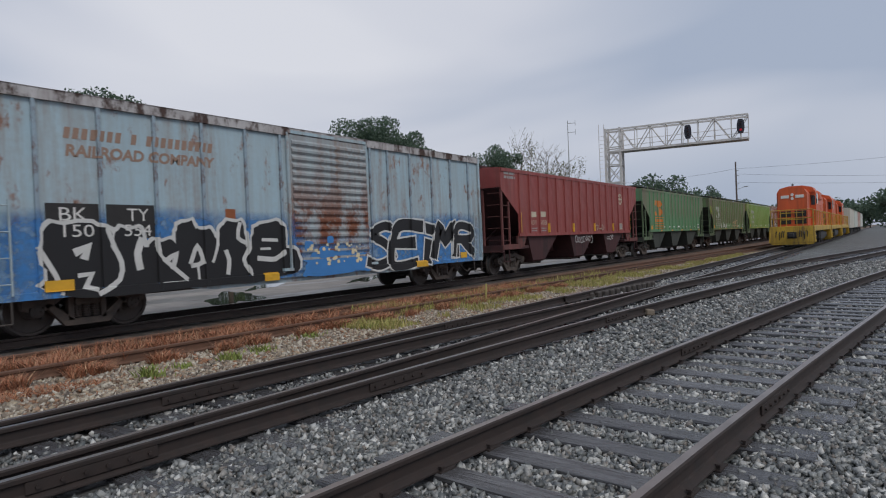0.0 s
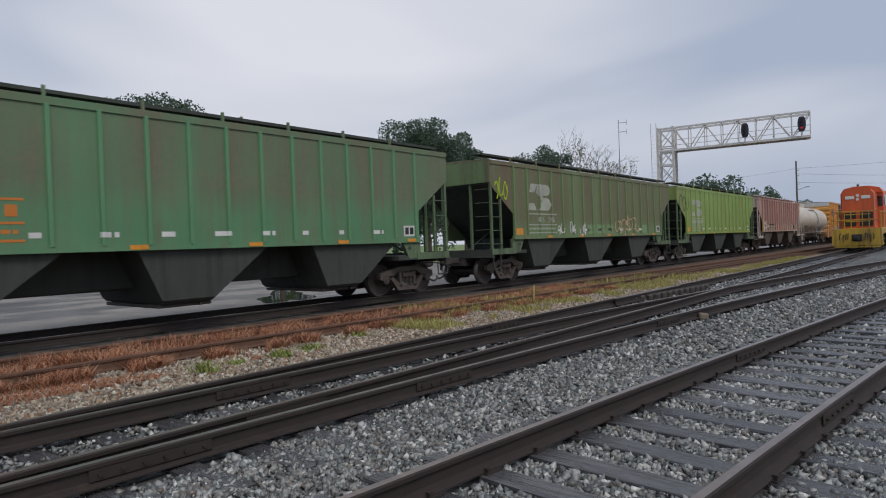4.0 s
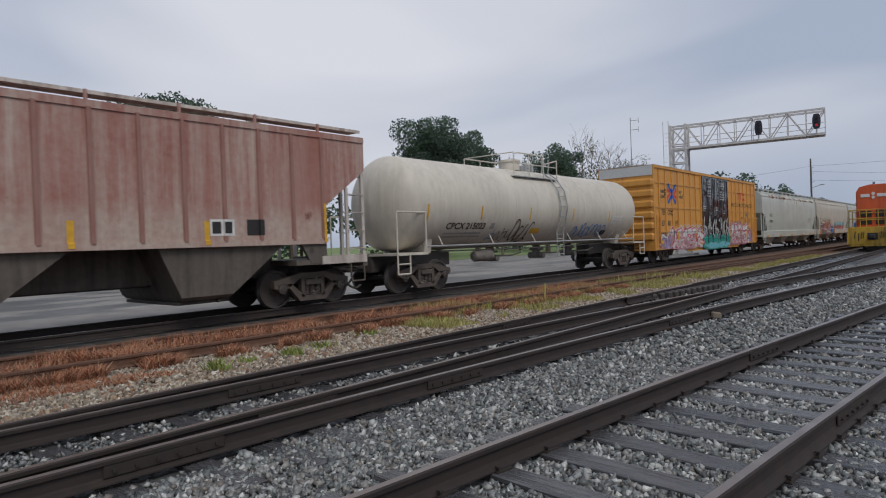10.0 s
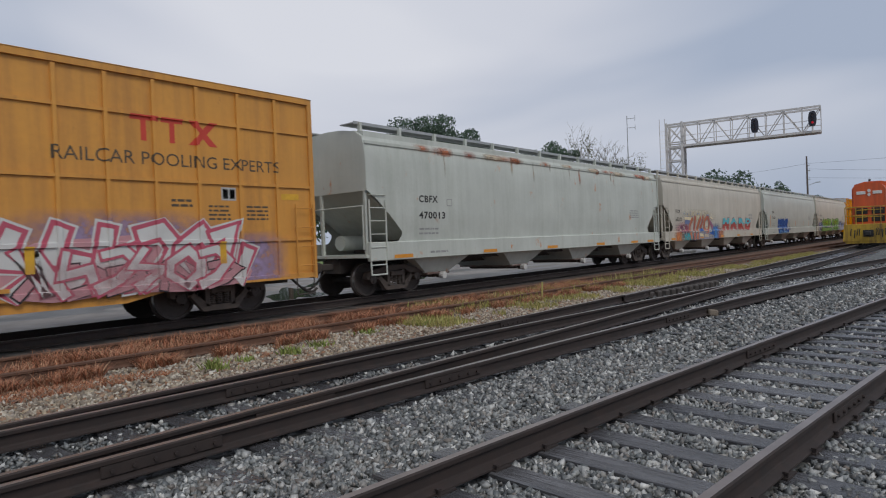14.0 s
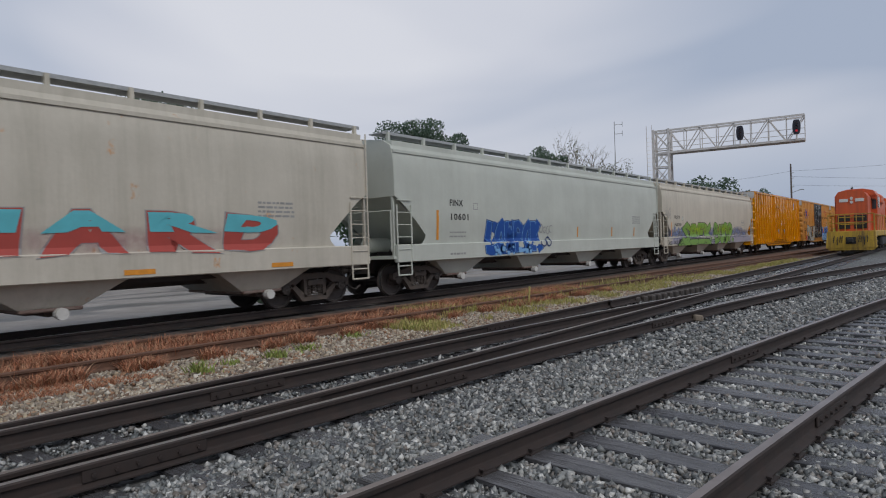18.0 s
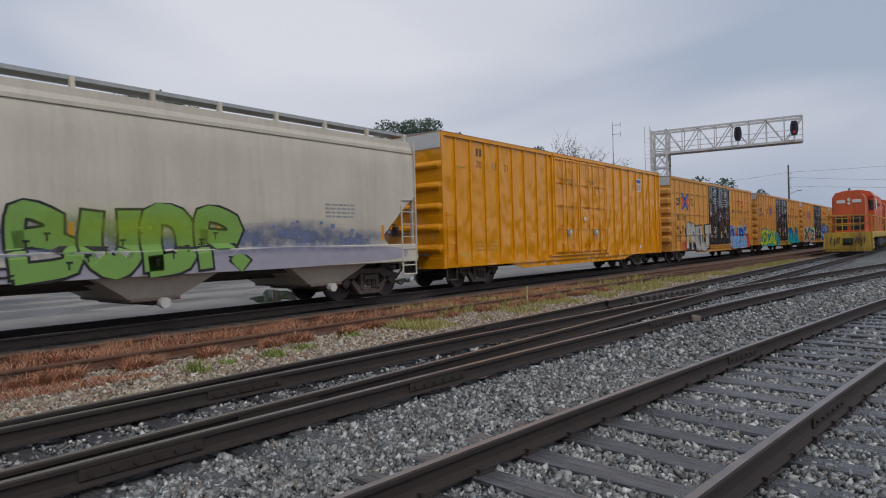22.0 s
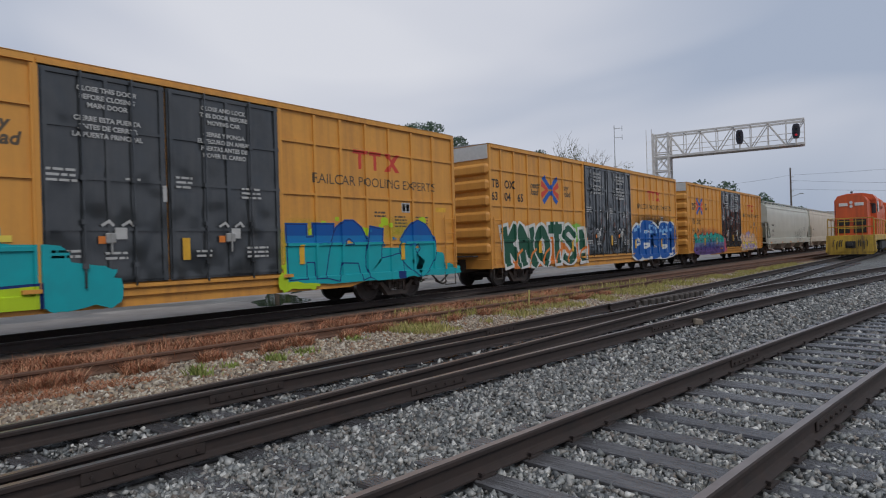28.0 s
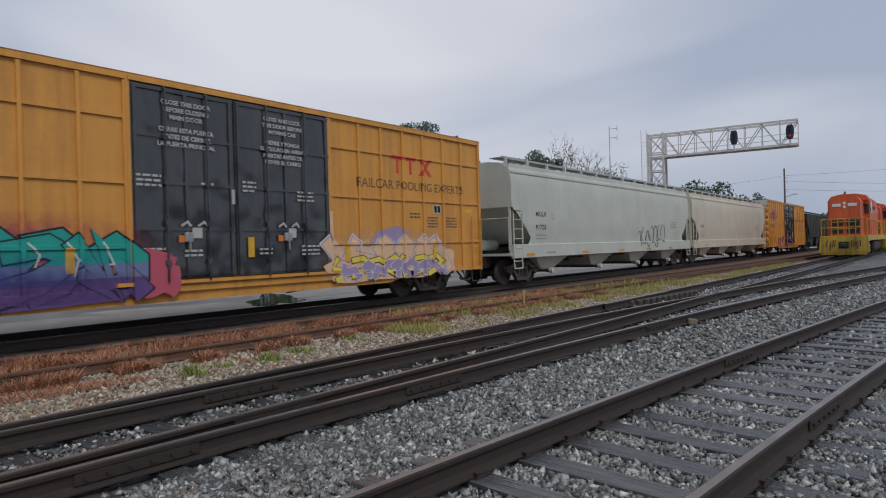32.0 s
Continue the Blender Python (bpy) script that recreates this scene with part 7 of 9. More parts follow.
# -- smooth hoppers --
def hopper_marks(car, half, rows, seed, tapes=()):
    m = Mesh()
    for s, x, z, size, w in rows:
        write_on(m, s, x, z, size * 1.05, 0, 0, 0, w * 1.04, 0.007, 1.12)
    bars(m, rows[0][1], 1.80, 0.85, 2, 0, 0.05, 0.08, 1, seed)
    bars(m, 2 * half - 3.4, 2.5, 1.0, 4, 0, 0.05, 0.05, 1, seed + 1)
    plate(m, rows[0][1] + 1.25, rows[0][1] + 1.5, rows[0][2] - 0.1, rows[0][2] + 0.12, 0, 1)
    plate(m, rows[0][1] + 1.275, rows[0][1] + 1.475, rows[0][2] - 0.075, rows[0][2] + 0.095, LAYER, 3)
    for x, z0, z1, w in tapes:
        plate(m, x, x + w, z0, z1, LAYER, 2)
    bars(m, 2.4, 1.12, 0.8, 1, 0, 0.06, 0.05, 1, seed + 3)
    return lay(m, [INK, GREY_INK, ORANGE_TAPE, P_LIGHT], car, "lettering", "black mark and number", origin=-half, **smooth_surface())


hopper_marks(rust_streak_hopper, 9.95, [("CBFX", 2.0, 2.60, 0.26, 0.80), ("470013", 2.0, 2.13, 0.26, 1.12)], 2, [(x, 1.03, 1.13, 0.75) for x in (0.9, 5.0, 9.0, 13.0, 16.5, 18.4)])
hopper_marks(mural_hopper, 9.7, [("FLOX", 1.69, 2.48, 0.26, 0.66), ("62202", 1.69, 2.05, 0.26, 0.88)], 3, [(x, 1.05, 1.15, 0.6) for x in (0.9, 5.5, 9.4, 13.0, 16.3)])
hopper_marks(blue_tag_hopper, 10.1, [("FINX", 2.45, 2.66, 0.26, 0.66), ("10601", 2.44, 2.22, 0.26, 0.88)], 4, [(1.80, 1.60, 2.5, 0.11)] + [(x, 1.6, 2.02, 0.10) for x in (4.5, 7.2, 11.0, 14.4, 17.0)])
hopper_marks(green_tag_hopper, 9.8, [("HLTX", 1.85, 2.52, 0.24, 0.9), ("463380", 1.84, 2.10, 0.24, 1.14)], 5, [(1.34, 1.52, 2.32, 0.10)] + [(x, 1.6, 2.02, 0.10) for x in (4.6, 7.5, 10.3, 13.2, 18.2)])
hopper_marks(tail_hopper, 10.05, [("MULX", 1.67, 2.55, 0.24, 0.78), ("91725", 1.66, 2.05, 0.24, 0.76)], 6, [(x, 1.05, 1.15, 0.6) for x in (0.9, 5.5, 9.4, 13.0, 16.3)])
hopper_marks(last_hopper, 10.05, [("463", 1.67, 2.3, 0.24, 0.6)], 7)


def mural(m):
    # slanted letters of orange facets with cream tops and blue shade
    drawn = (([(3.02, 2.22), (4.10, 2.17)], 0.17, 0.17, 4), ([(3.18, 2.00), (4.00, 1.97)], 0.22, 0.20, 8), ([(4.30, 2.20), (3.85, 1.70), (4.05, 1.08)], 0.28, 0.26, 3), ([(4.78, 2.26), (4.62, 1.65), (4.48, 1.06)], 0.30, 0.28, 13),
             ([(5.70, 2.22), (5.30, 1.85), (5.10, 1.45), (5.02, 1.08)], 0.26, 0.36, 3), ([(6.12, 2.32), (5.95, 1.90), (5.68, 1.68)], 0.26, 0.26, 13), ([(5.55, 1.50), (5.95, 1.55), (6.25, 1.46)], 0.13, 0.16, 2),
             ([(5.45, 1.26), (5.98, 1.22)], 0.16, 0.18, 4), ([(6.95, 2.28), (6.45, 2.08), (6.38, 1.62), (6.80, 1.42)], 0.24, 0.26, 3), ([(6.80, 1.42), (7.22, 1.66), (7.22, 2.10), (6.95, 2.30)], 0.24, 0.22, 13),
             ([(6.74, 1.66), (6.98, 1.66)], 0.13, 0.12, 4), ([(7.40, 2.30), (7.95, 2.18)], 0.10, 0.09, 4), ([(7.45, 1.98), (7.95, 1.68)], 0.22, 0.26, 6), ([(7.35, 1.40), (7.95, 1.34)], 0.22, 0.24, 2), ([(6.30, 1.20), (6.90, 1.16)], 0.18, 0.18, 10))
    for k, (pts, a, b, sl) in enumerate(drawn):
        line = smooth_line(pts, 0.15)
        brush(m, line, a, b, 5, (2 + 0.06 * k) * LAYER, 0.020)
        brush(m, line, a, b, sl, (3 + 0.06 * k) * LAYER)
        if sl in (3, 13):
            brush(m, [(p[0] + a * 0.24, p[1]) for p in line[: max(2, len(line) * 2 // 3)]], a * 0.34, a * 0.18, 16 - sl, (4 + 0.03 * k) * LAYER)
    drips(m, 2.7, 8.0, 2.30, 2.52, 5, 13, 3, 0.07, 4)
    stroke(m, smooth_line([(2.3, 1.5), (2.45, 1.62), (2.6, 1.5), (2.62, 1.36)], 0.1), 0.07, 10, 4.4)
    stroke(m, smooth_line([(2.75, 1.36), (2.85, 1.75), (3.0, 1.7), (3.2, 1.38)], 0.1), 0.07, 10, 4.5)
    letters(m, "HARD", 9.8, 16.7, 1.46, 2.24, (9, 11), 2, (0.105, 0.085), 0.02, 0.78, 1)
    letters(m, "HARD", 9.8, 16.7, 1.86, 2.24, (None, 7), 2, (0.105, 0.08), 0.02, 0.76, 3)


soft_spray(mural_hopper, 9.7, smooth_surface(), [(2.2, 8.6, 1.85, 2.75, "cream", 0.55, 0.1), (1.6, 4.4, 1.10, 2.05, "pink", 0.75, 0.2), (1.2, 3.2, 0.98, 1.62, "orange", 0.85, 0.3), (2.0, 5.2, 0.98, 1.50, "turquoise", 0.7, 0.4), (3.9, 8.4, 0.98, 1.52, "haze", 1.0, 0.5),
                                                (7.6, 9.6, 1.0, 1.95, "blue", 1.0, 0.6), (8.6, 10.2, 1.0, 1.75, "burnt", 0.8, 0.7), (2.2, 3.6, 1.3, 1.9, "violet", 0.6, 0.8), (9.5, 16.9, 1.40, 2.0, "rose", 0.35, 0.9)])
graffiti(mural_hopper, ("haze", "sand", "cobalt", "burnt", "cream", "dusk", "mauve", "aqua", "dusk", "grey", "sand", "brick", "white", "copper"), mural, "orange and blue mural beside blue and red capital letters", smooth_surface(), 9.7)


def blue_tag(m):
    cloud_shape(m, 4.5, 7.9, 1.05, 2.15, 1, 0, 3, rough=0.3)
    wild(m, "LOWROK", 4.45, 7.9, 1.06, 2.26, (0, 2, 1), 5, 0.50, 0.018, 0.035, 0.16, 1.38, 1, 0.05)
    drips(m, 4.7, 7.7, 1.05, 1.35, 4, 18, 7, 0.11, 6)
    scribble(m, 7.9, 8.9, 1.75, 2.1, 3, 5, 4, 0.03)
    scribble(m, 8.0, 8.7, 1.3, 1.65, 0, 6, 2, 0.05)


graffiti(blue_tag_hopper, ("navy", "royal", "sky", "grey", "sky"), blue_tag, "deep blue bubble letters with white inside", smooth_surface(), 10.1)


def green_tag(m):
    cloud_shape(m, 1.0, 19.2, 0.98, 1.50, 3, 0, 3, 60, rough=0.05)
    drips(m, 1.4, 3.2, 1.65, 2.0, 4, 7, 5, 0.16, 0.4)
    drips(m, 14.4, 18.5, 1.75, 2.1, 4, 12, 8, 0.08, 0.4)
    m.add([(2.35, 2 * LAYER, 0.98), (8.6, 2 * LAYER, 0.98), (8.2, 2 * LAYER, 1.30), (2.85, 2 * LAYER, 1.32)], [(0, 1, 2, 3)], 1)
    m.add([(2.15, 1.4 * LAYER, 0.98), (8.7, 1.4 * LAYER, 0.98), (8.3, 1.4 * LAYER, 1.36), (2.7, 1.4 * LAYER, 1.38)], [(0, 1, 2, 3)], 0)
    wild(m, "SAEK", 3.1, 8.7, 1.02, 2.32, (None, 0, 1), 5, 0.30, 0.045, 0, 0.05, 1.12, 2.2, 0.16, False)
    wild(m, "BUDR", 9.35, 13.85, 0.98, 2.32, (None, 0, 1), 6, 0.36, 0.05, 0, 0.06, 1.16, 2.2)
    for i in range(26):
        x = 3.9 + i * 0.4 if i < 13 else 9.6 + (i - 13) * 0.32
        stroke(m, [(x, 1.3 + 0.13 * (i % 5)), (x + 0.09, 1.3 + 0.13 * (i % 5))], 0.035, 0, 6)
        stroke(m, [(x + 0.04, 1.3 + 0.13 * (i % 5)), (x + 0.04, 1.18 + 0.13 * (i % 5))], 0.03, 0, 6)
    scribble(m, 0.4, 1.25, 2.5, 3.2, 2, 4, 5, 0.02)
    for x in (0.6, 1.6, 2.4, 8.7):
        scribble(m, x, x + 0.7, 1.05, 1.3, 0, int(x * 9), 3, 0.035)


soft_spray(green_tag_hopper, 9.8, smooth_surface(), [(0.4 + 1.7 * i, 3.3 + 1.7 * i, 1.30, 1.95 + 0.12 * (i % 3), "dusk", 0.75, 0.1) for i in range(10)] + [(3.2, 8.6, 1.5, 2.35, "lime", 0.5, 7.5), (9.4, 13.8, 1.5, 2.35, "lime", 0.4, 7.5)])
graffiti(green_tag_hopper, ("black", "grass", "grey", "haze", "dusk", "mauve_grey"), green_tag, "bright green letters over a lilac band", smooth_surface(), 9.8)
graffiti(tail_hopper, ("black", "grey"), lambda m: scribble(m, 11.8, 15.8, 1.2, 2.4, 0, 4, 7, 0.04), "small black line drawing", smooth_surface(), 10.05)
# rust that blooms along the roof seam of the pale hopper and runs down from it
rr = random.Random(5)
blooms = []
for i in range(34):
    x = rr.uniform(0.2, 18.6)
    if i % 4:
        blooms.append((x, x + rr.uniform(0.35, 1.5), 4.24 - rr.uniform(0.12, 0.26), 4.29, rr.choice(("rust", "burnt", "sand", "copper")), rr.uniform(0.55, 1.0), 0.1))
    else:
        blooms.append((x, x + rr.uniform(0.10, 0.22), 4.22 - rr.uniform(0.3, 0.9), 4.26, rr.choice(("burnt", "sand")), rr.uniform(0.5, 0.8), 0.1))
soft_spray(rust_streak_hopper, 9.95, dict(cuts_z=[3.7, 3.9, 4.05, 4.17], curve=lambda z: -float(np.interp(z, [3.0, 3.7, 4.05, 4.08, 4.09, 4.18, 4.19, 4.30], [1.556, 1.552, 1.520, 1.520, 1.536, 1.536, 1.50, 1.45]))), blooms, "rust_patch", "rust stain below the roof edge")

# ---- the signal bridge beyond the train ----
GALV = plain("weathered_galvanised_steel", (0.66, 0.64, 0.62), 0.6, 0.0, 0.35, 4.0, 0.0, (0.44, 0.41, 0.39))
SIGNAL_BLACK = plain("signal_black", (0.034, 0.032, 0.048), 0.5)
LENS = plain("dark_signal_lens", (0.06, 0.02, 0.02), 0.15)
RED_LENS, rn, rs = nodes("red_signal_lens", 0.2)
rs.inputs["Base Color"].default_value = (0.3, 0.01, 0.02, 1)
rs.inputs["Emission Color"].default_value = (1.0, 0.03, 0.06, 1)
rs.inputs["Emission Strength"].default_value = 0.28


def signal_bridge():
    gx, gy, zb, zt = 53.6, 19.0, 8.62, 10.50
    g = thing("signal_bridge", pose(gx, gy, 0, 0, 0, 8.5), "grey lattice steel cantilever signal bridge", "signal bridge")
    a = 0.62
    for sx in (-a, a):
        for sy in (-a, a):
            part("leg", Mesh().box(sx - 0.09, sx + 0.09, sy - 0.09, sy + 0.09, -0.4, zt + 0.15), GALV, g)
    part("footing", Mesh().box(-1.1, 1.1, -1.1, 1.1, -0.5, -0.1, b=0.04), plain("concrete", (0.36, 0.35, 0.33), 0.85), g, "concrete footing")
    n = 7
    for i in range(n):
        z0, z1 = -0.1 + i * (zt + 0.1) / n, -0.1 + (i + 1) * (zt + 0.1) / n
        for s in (-a, a):
            part("brace", Mesh().tube((s, -a, z0), (s, a, z1), 0.035, 6).tube((s, a, z0), (s, -a, z1), 0.035, 6), GALV, g)
            part("brace", Mesh().tube((-a, s, z0), (a, s, z1), 0.035, 6).tube((a, s, z0), (-a, s, z1), 0.035, 6), GALV, g)
        part("ring", Mesh().box(-a, a, -a - 0.04, -a + 0.04, z1 - 0.05, z1 + 0.05).box(-a, a, a - 0.04, a + 0.04, z1 - 0.05, z1 + 0.05).box(-a - 0.04, -a + 0.04, -a, a, z1 - 0.05, z1 + 0.05).box(a - 0.04, a + 0.04, -a, a, z1 - 0.05, z1 + 0.05), GALV, g)
    end = -10.55
    for sx in (-a, a):
        for z in (zb, zt):
            part("chord", Mesh().box(sx - 0.07, sx + 0.07, end, a, z - 0.07, z + 0.07), GALV, g)
        k = 8
        for i in range(k):
            y0, y1 = -a + (end + a) * i / k, -a + (end + a) * (i + 1) / k
            part("strut", Mesh().box(sx - 0.03, sx + 0.03, y1 - 0.03, y1 + 0.03, zb, zt), GALV, g)
            part("brace", Mesh().tube((sx, y0, zb if i % 2 else zt), (sx, y1, zt if i % 2 else zb), 0.04, 6), GALV, g)
    for z in (zb + 0.42, zb + 0.85):
        part("hand_rail", Mesh().tube((-a - 0.12, end, z), (-a - 0.12, -a, z), 0.025, 6), GALV, g)
    part("walkway", Mesh().box(-a, a, end, -a, zb + 0.07, zb + 0.11), GALV, g, "steel walkway grating")
    for i in range(9):
        y1 = -a + (end + a) * i / 8
        part("cross_bar", Mesh().box(-a, a, y1 - 0.03, y1 + 0.03, zt - 0.03, zt + 0.03), GALV, g)
    lad = Mesh()
    for dy in (-0.22, 0.22):
        lad.tube((-a - 0.3, a + 0.25 + dy, -0.2), (-a - 0.3, a + 0.25 + dy, zt + 0.5), 0.025, 6)
    for i in range(30):
        lad.tube((-a - 0.3, a + 0.03, 0.1 + i * 0.34), (-a - 0.3, a + 0.47, 0.1 + i * 0.34), 0.014, 5)
    part("ladder", lad, GALV, g)
    for y, lit in ((-6.1, False), (-10.0, True)):
        pts = []
        for k in range(24):
            t = 2 * math.pi * k / 24
            pts.append((0.28 * math.cos(t), 0.56 * max(-1, min(1, 1.25 * math.sin(t)))))
        h = part("signal_head", Mesh().prism(pts, -0.03, 0.03, 0, "x"), SIGNAL_BLACK, g, "black oval signal head" + (" showing red" if lit else ""), at=Matrix.Translation((-a - 0.25, y, 9.58)))
        for dz in (0.29, 0.0, -0.29):
            hood = Mesh().tube((-0.16, 0, dz), (-0.02, 0, dz), 0.10, 14, caps=False).tube((-0.06, 0, dz), (-0.03, 0, dz), 0.09, 14, 1)
            part("hood", hood, [SIGNAL_BLACK, RED_LENS if lit and dz < -0.1 else LENS], h)
        part("bracket", Mesh().tube((0.05, 0, -0.1), (0.05, 0, -0.95), 0.06, 8).box(0.0, 0.32, -0.05, 0.05, -0.08, 0.08), GALV, h)


signal_bridge()

# ---- parked locomotives ----
L_ORANGE = paint("orange_locomotive_paint", (0.58, 0.095, 0.022), (0.20, 0.055, 0.03), 0.55, 0.0, rough=0.45)
L_YELLOW = paint("yellow_locomotive_paint", (0.52, 0.33, 0.030), (0.16, 0.10, 0.04), 1.0, 0.0, rough=0.5)
L_DARK = plain("locomotive_underframe", (0.025, 0.024, 0.024), 0.7)
GLASS_DARK = plain("dark_window_glass", (0.03, 0.035, 0.04), 0.08)
LAMP_WHITE = plain("white_number_board", (0.75, 0.74, 0.70), 0.4)


def locomotive(x0):
    """A four-axle road switcher with a high nose, facing -x."""
    lo = thing("locomotive", Matrix.Translation((x0, 5.45, 0)), "orange and yellow diesel locomotive parked on the yard track", "locomotive", "parked locomotives")
    L = 17.2
    part("frame", Mesh().box(0.35, L - 0.35, -1.5, 1.5, 1.12, 1.48, b=0.03), L_YELLOW, lo, "yellow frame and walkway")
    for x, s in ((0.0, 1), (L, -1)):
        part("pilot", Mesh().prism([(-1.5, 0.35), (1.5, 0.35), (1.5, 1.45), (-1.5, 1.45)], min(x, x + s * 0.35), max(x, x + s * 0.35), 0, "x").prism([(-1.3, 0.18), (1.3, 0.18), (1.5, 0.35), (-1.5, 0.35)], min(x + s * 0.05, x + s * 0.25), max(x + s * 0.05, x + s * 0.25), 0, "x"), L_YELLOW, lo, "yellow pilot plate")
        part("coupler", Mesh().box(min(x, x - s * 0.5), max(x, x - s * 0.5), -0.16, 0.16, 0.72, 1.0, b=0.04), L_DARK, lo)
        for yy in (-0.8, 0.8):
            part("brake_hose", Mesh().pipe([(x, yy, 1.1), (x - s * 0.14, yy, 0.9), (x - s * 0.12, yy, 0.55)], 0.03), L_DARK, lo)
        for yy in (-1.35, 1.35):
            st = Mesh()
            for z in (0.42, 0.75, 1.08):
                st.box(min(x + s * 0.4, x + s * 0.95), max(x + s * 0.4, x + s * 0.95), yy - 0.14, yy + 0.14, z, z + 0.05)
            part("step", st, L_YELLOW, lo)
        for yy in (-1.42, -0.75, -0.35, 0.35, 0.75, 1.42):
            part("railing_post", Mesh().tube((x + s * 0.12, yy, 1.45), (x + s * 0.12, yy, 2.55), 0.03, 6), L_YELLOW, lo)
        for z in (2.55, 2.0):
            part("end_rail", Mesh().tube((x + s * 0.12, -1.42, z), (x + s * 0.12, 1.42, z), 0.03, 6), L_YELLOW, lo, "yellow end railing")
    for yy in (-1.45, 1.45):
        part("side_rail", Mesh().tube((0.3, yy, 2.5), (L - 0.3, yy, 2.5), 0.028, 6), L_YELLOW, lo)
        for i in range(11):
            part("railing_post", Mesh().tube((0.4 + i * 1.64, yy, 1.45), (0.4 + i * 1.64, yy, 2.5), 0.025, 6), L_YELLOW, lo)
    part("hood", Mesh().prism([(-1.0, 1.48), (1.0, 1.48), (1.0, 3.66), (0.80, 3.94), (0.35, 4.06), (-0.35, 4.06), (-0.80, 3.94), (-1.0, 3.66)], 1.0, 3.4, 0, "x"), L_ORANGE, lo, "orange high nose")
    cab = part("cab", Mesh().box(3.4, 5.6, -1.38, 1.38, 1.48, 3.80).prism([(-1.38, 3.80), (-1.15, 4.14), (-0.5, 4.28), (0.5, 4.28), (1.15, 4.14), (1.38, 3.80)], 3.3, 5.7, 0, "x"), L_ORANGE, lo, "orange cab")
    for yy in (-1.19, 1.19):
        part("window", Mesh().box(3.385, 3.40, yy - 0.14, yy + 0.14, 2.9, 3.5), GLASS_DARK, cab)
    for yy in (-1.385, 1.385):
        part("window", Mesh().box(3.7, 4.4, yy - 0.008, yy + 0.008, 3.0, 3.7), GLASS_DARK, cab)
        part("window", Mesh().box(4.55, 5.3, yy - 0.008, yy + 0.008, 3.0, 3.7), LAMP_WHITE, cab)
    part("engine_hood", Mesh().box(5.6, L - 1.1, -0.98, 0.98, 1.48, 3.85, b=0.06), L_ORANGE, lo, "orange engine hood")
    for i in range(12):
        part("hood_door", Mesh().box(6.0 + i * 0.75, 6.62 + i * 0.75, -1.0, -0.97, 1.65, 3.1), L_ORANGE, lo)
    for i, x in enumerate((7.0, 9.0, 13.5, 14.7)):
        part("fan" if i != 1 else "exhaust_stack", Mesh().tube((x, 0, 4.0), (x, 0, 4.30 if i != 1 else 4.5), 0.55 if i != 1 else 0.22, 16), L_ORANGE if i == 1 else L_DARK, lo)
    part("dynamic_brake_blister", Mesh().box(9.8, 12.6, -1.15, 1.15, 3.4, 4.15, b=0.15), L_ORANGE, lo)
    for yy in (-0.5, 0.5):
        part("number_board", Mesh().box(0.97, 1.0, yy - 0.28, yy + 0.28, 3.36, 3.56, b=0.01), LAMP_WHITE, lo, "white number board")
    for dz in (0.0, 0.24):
        part("headlight", Mesh().tube((0.95, 0, 3.34 + dz), (1.02, 0, 3.34 + dz), 0.10, 14), LAMP_WHITE, lo, "pale round headlight")
    for z in (1.9, 2.35):
        part("grab_iron", Mesh().box(0.94, 1.0, -0.8, 0.8, z, z + 0.05), L_YELLOW, lo)
    for yy in (-0.52, 0.52):
        for z in (1.62, 2.10):
            v = part("vent", Mesh().box(0.955, 1.0, yy - 0.40, yy + 0.40, z, z + 0.40, b=0.012), L_DARK, lo, "black louvred vent")
            for i in range(4):
                part("louvre", Mesh().box(0.945, 0.96, yy - 0.36, yy + 0.36, z + 0.05 + i * 0.09, z + 0.075 + i * 0.09), L_DARK, v)
    part("draft_gear", Mesh().box(-0.03, 0.02, -0.30, 0.30, 0.62, 1.10, b=0.01), L_DARK, lo, "black coupler pocket")
    part("cab_visor", Mesh().box(3.18, 3.40, -1.30, -0.98, 3.52, 3.56).box(3.18, 3.40, 0.98, 1.30, 3.52, 3.56), L_DARK, lo)
    part("horn", Mesh().lathe([(0.03, 0.0), (0.04, 0.25), (0.09, 0.36)], 10, 0, "x", (3.9, 0.3, 4.42)).tube((4.0, 0.3, 4.26), (4.0, 0.3, 4.42), 0.03, 6), L_DARK, lo, "black air horn")
    for yy in (-0.62, -0.50, 0.50, 0.62, 1.0, -1.0):
        part("brake_hose", Mesh().pipe([(-0.02, yy, 1.18), (-0.12, yy, 1.05), (-0.13, yy + 0.03, 0.72)], 0.028), L_DARK, lo)
    part("fuel_tank", Mesh().box(6.4, 10.8, -1.35, 1.35, 0.35, 1.1, b=0.12), L_DARK, lo)
    for x in (3.3, 13.9):
        t = part("truck", Mesh().box(x - 1.9, x + 1.9, -1.15, -0.95, 0.5, 0.95, b=0.05).box(x - 1.9, x + 1.9, 0.95, 1.15, 0.5, 0.95, b=0.05).box(x - 0.4, x + 0.4, -1.0, 1.0, 0.45, 0.9), L_DARK, lo, "black truck")
        for dx in (-1.37, 1.37):
            part("wheelset", Mesh().lathe([(0.1, -0.78), (0.5, -0.78), (0.508, -0.68), (0.53, -0.64), (0.1, -0.62)], 24, 0, "y", (x + dx, 0, 0.508)).lathe([(0.1, 0.78), (0.5, 0.78), (0.508, 0.68), (0.53, 0.64), (0.1, 0.62)], 24, 0, "y", (x + dx, 0, 0.508)).tube((x + dx, -0.8, 0.508), (x + dx, 0.8, 0.508), 0.09), WHEEL_IRON, t)
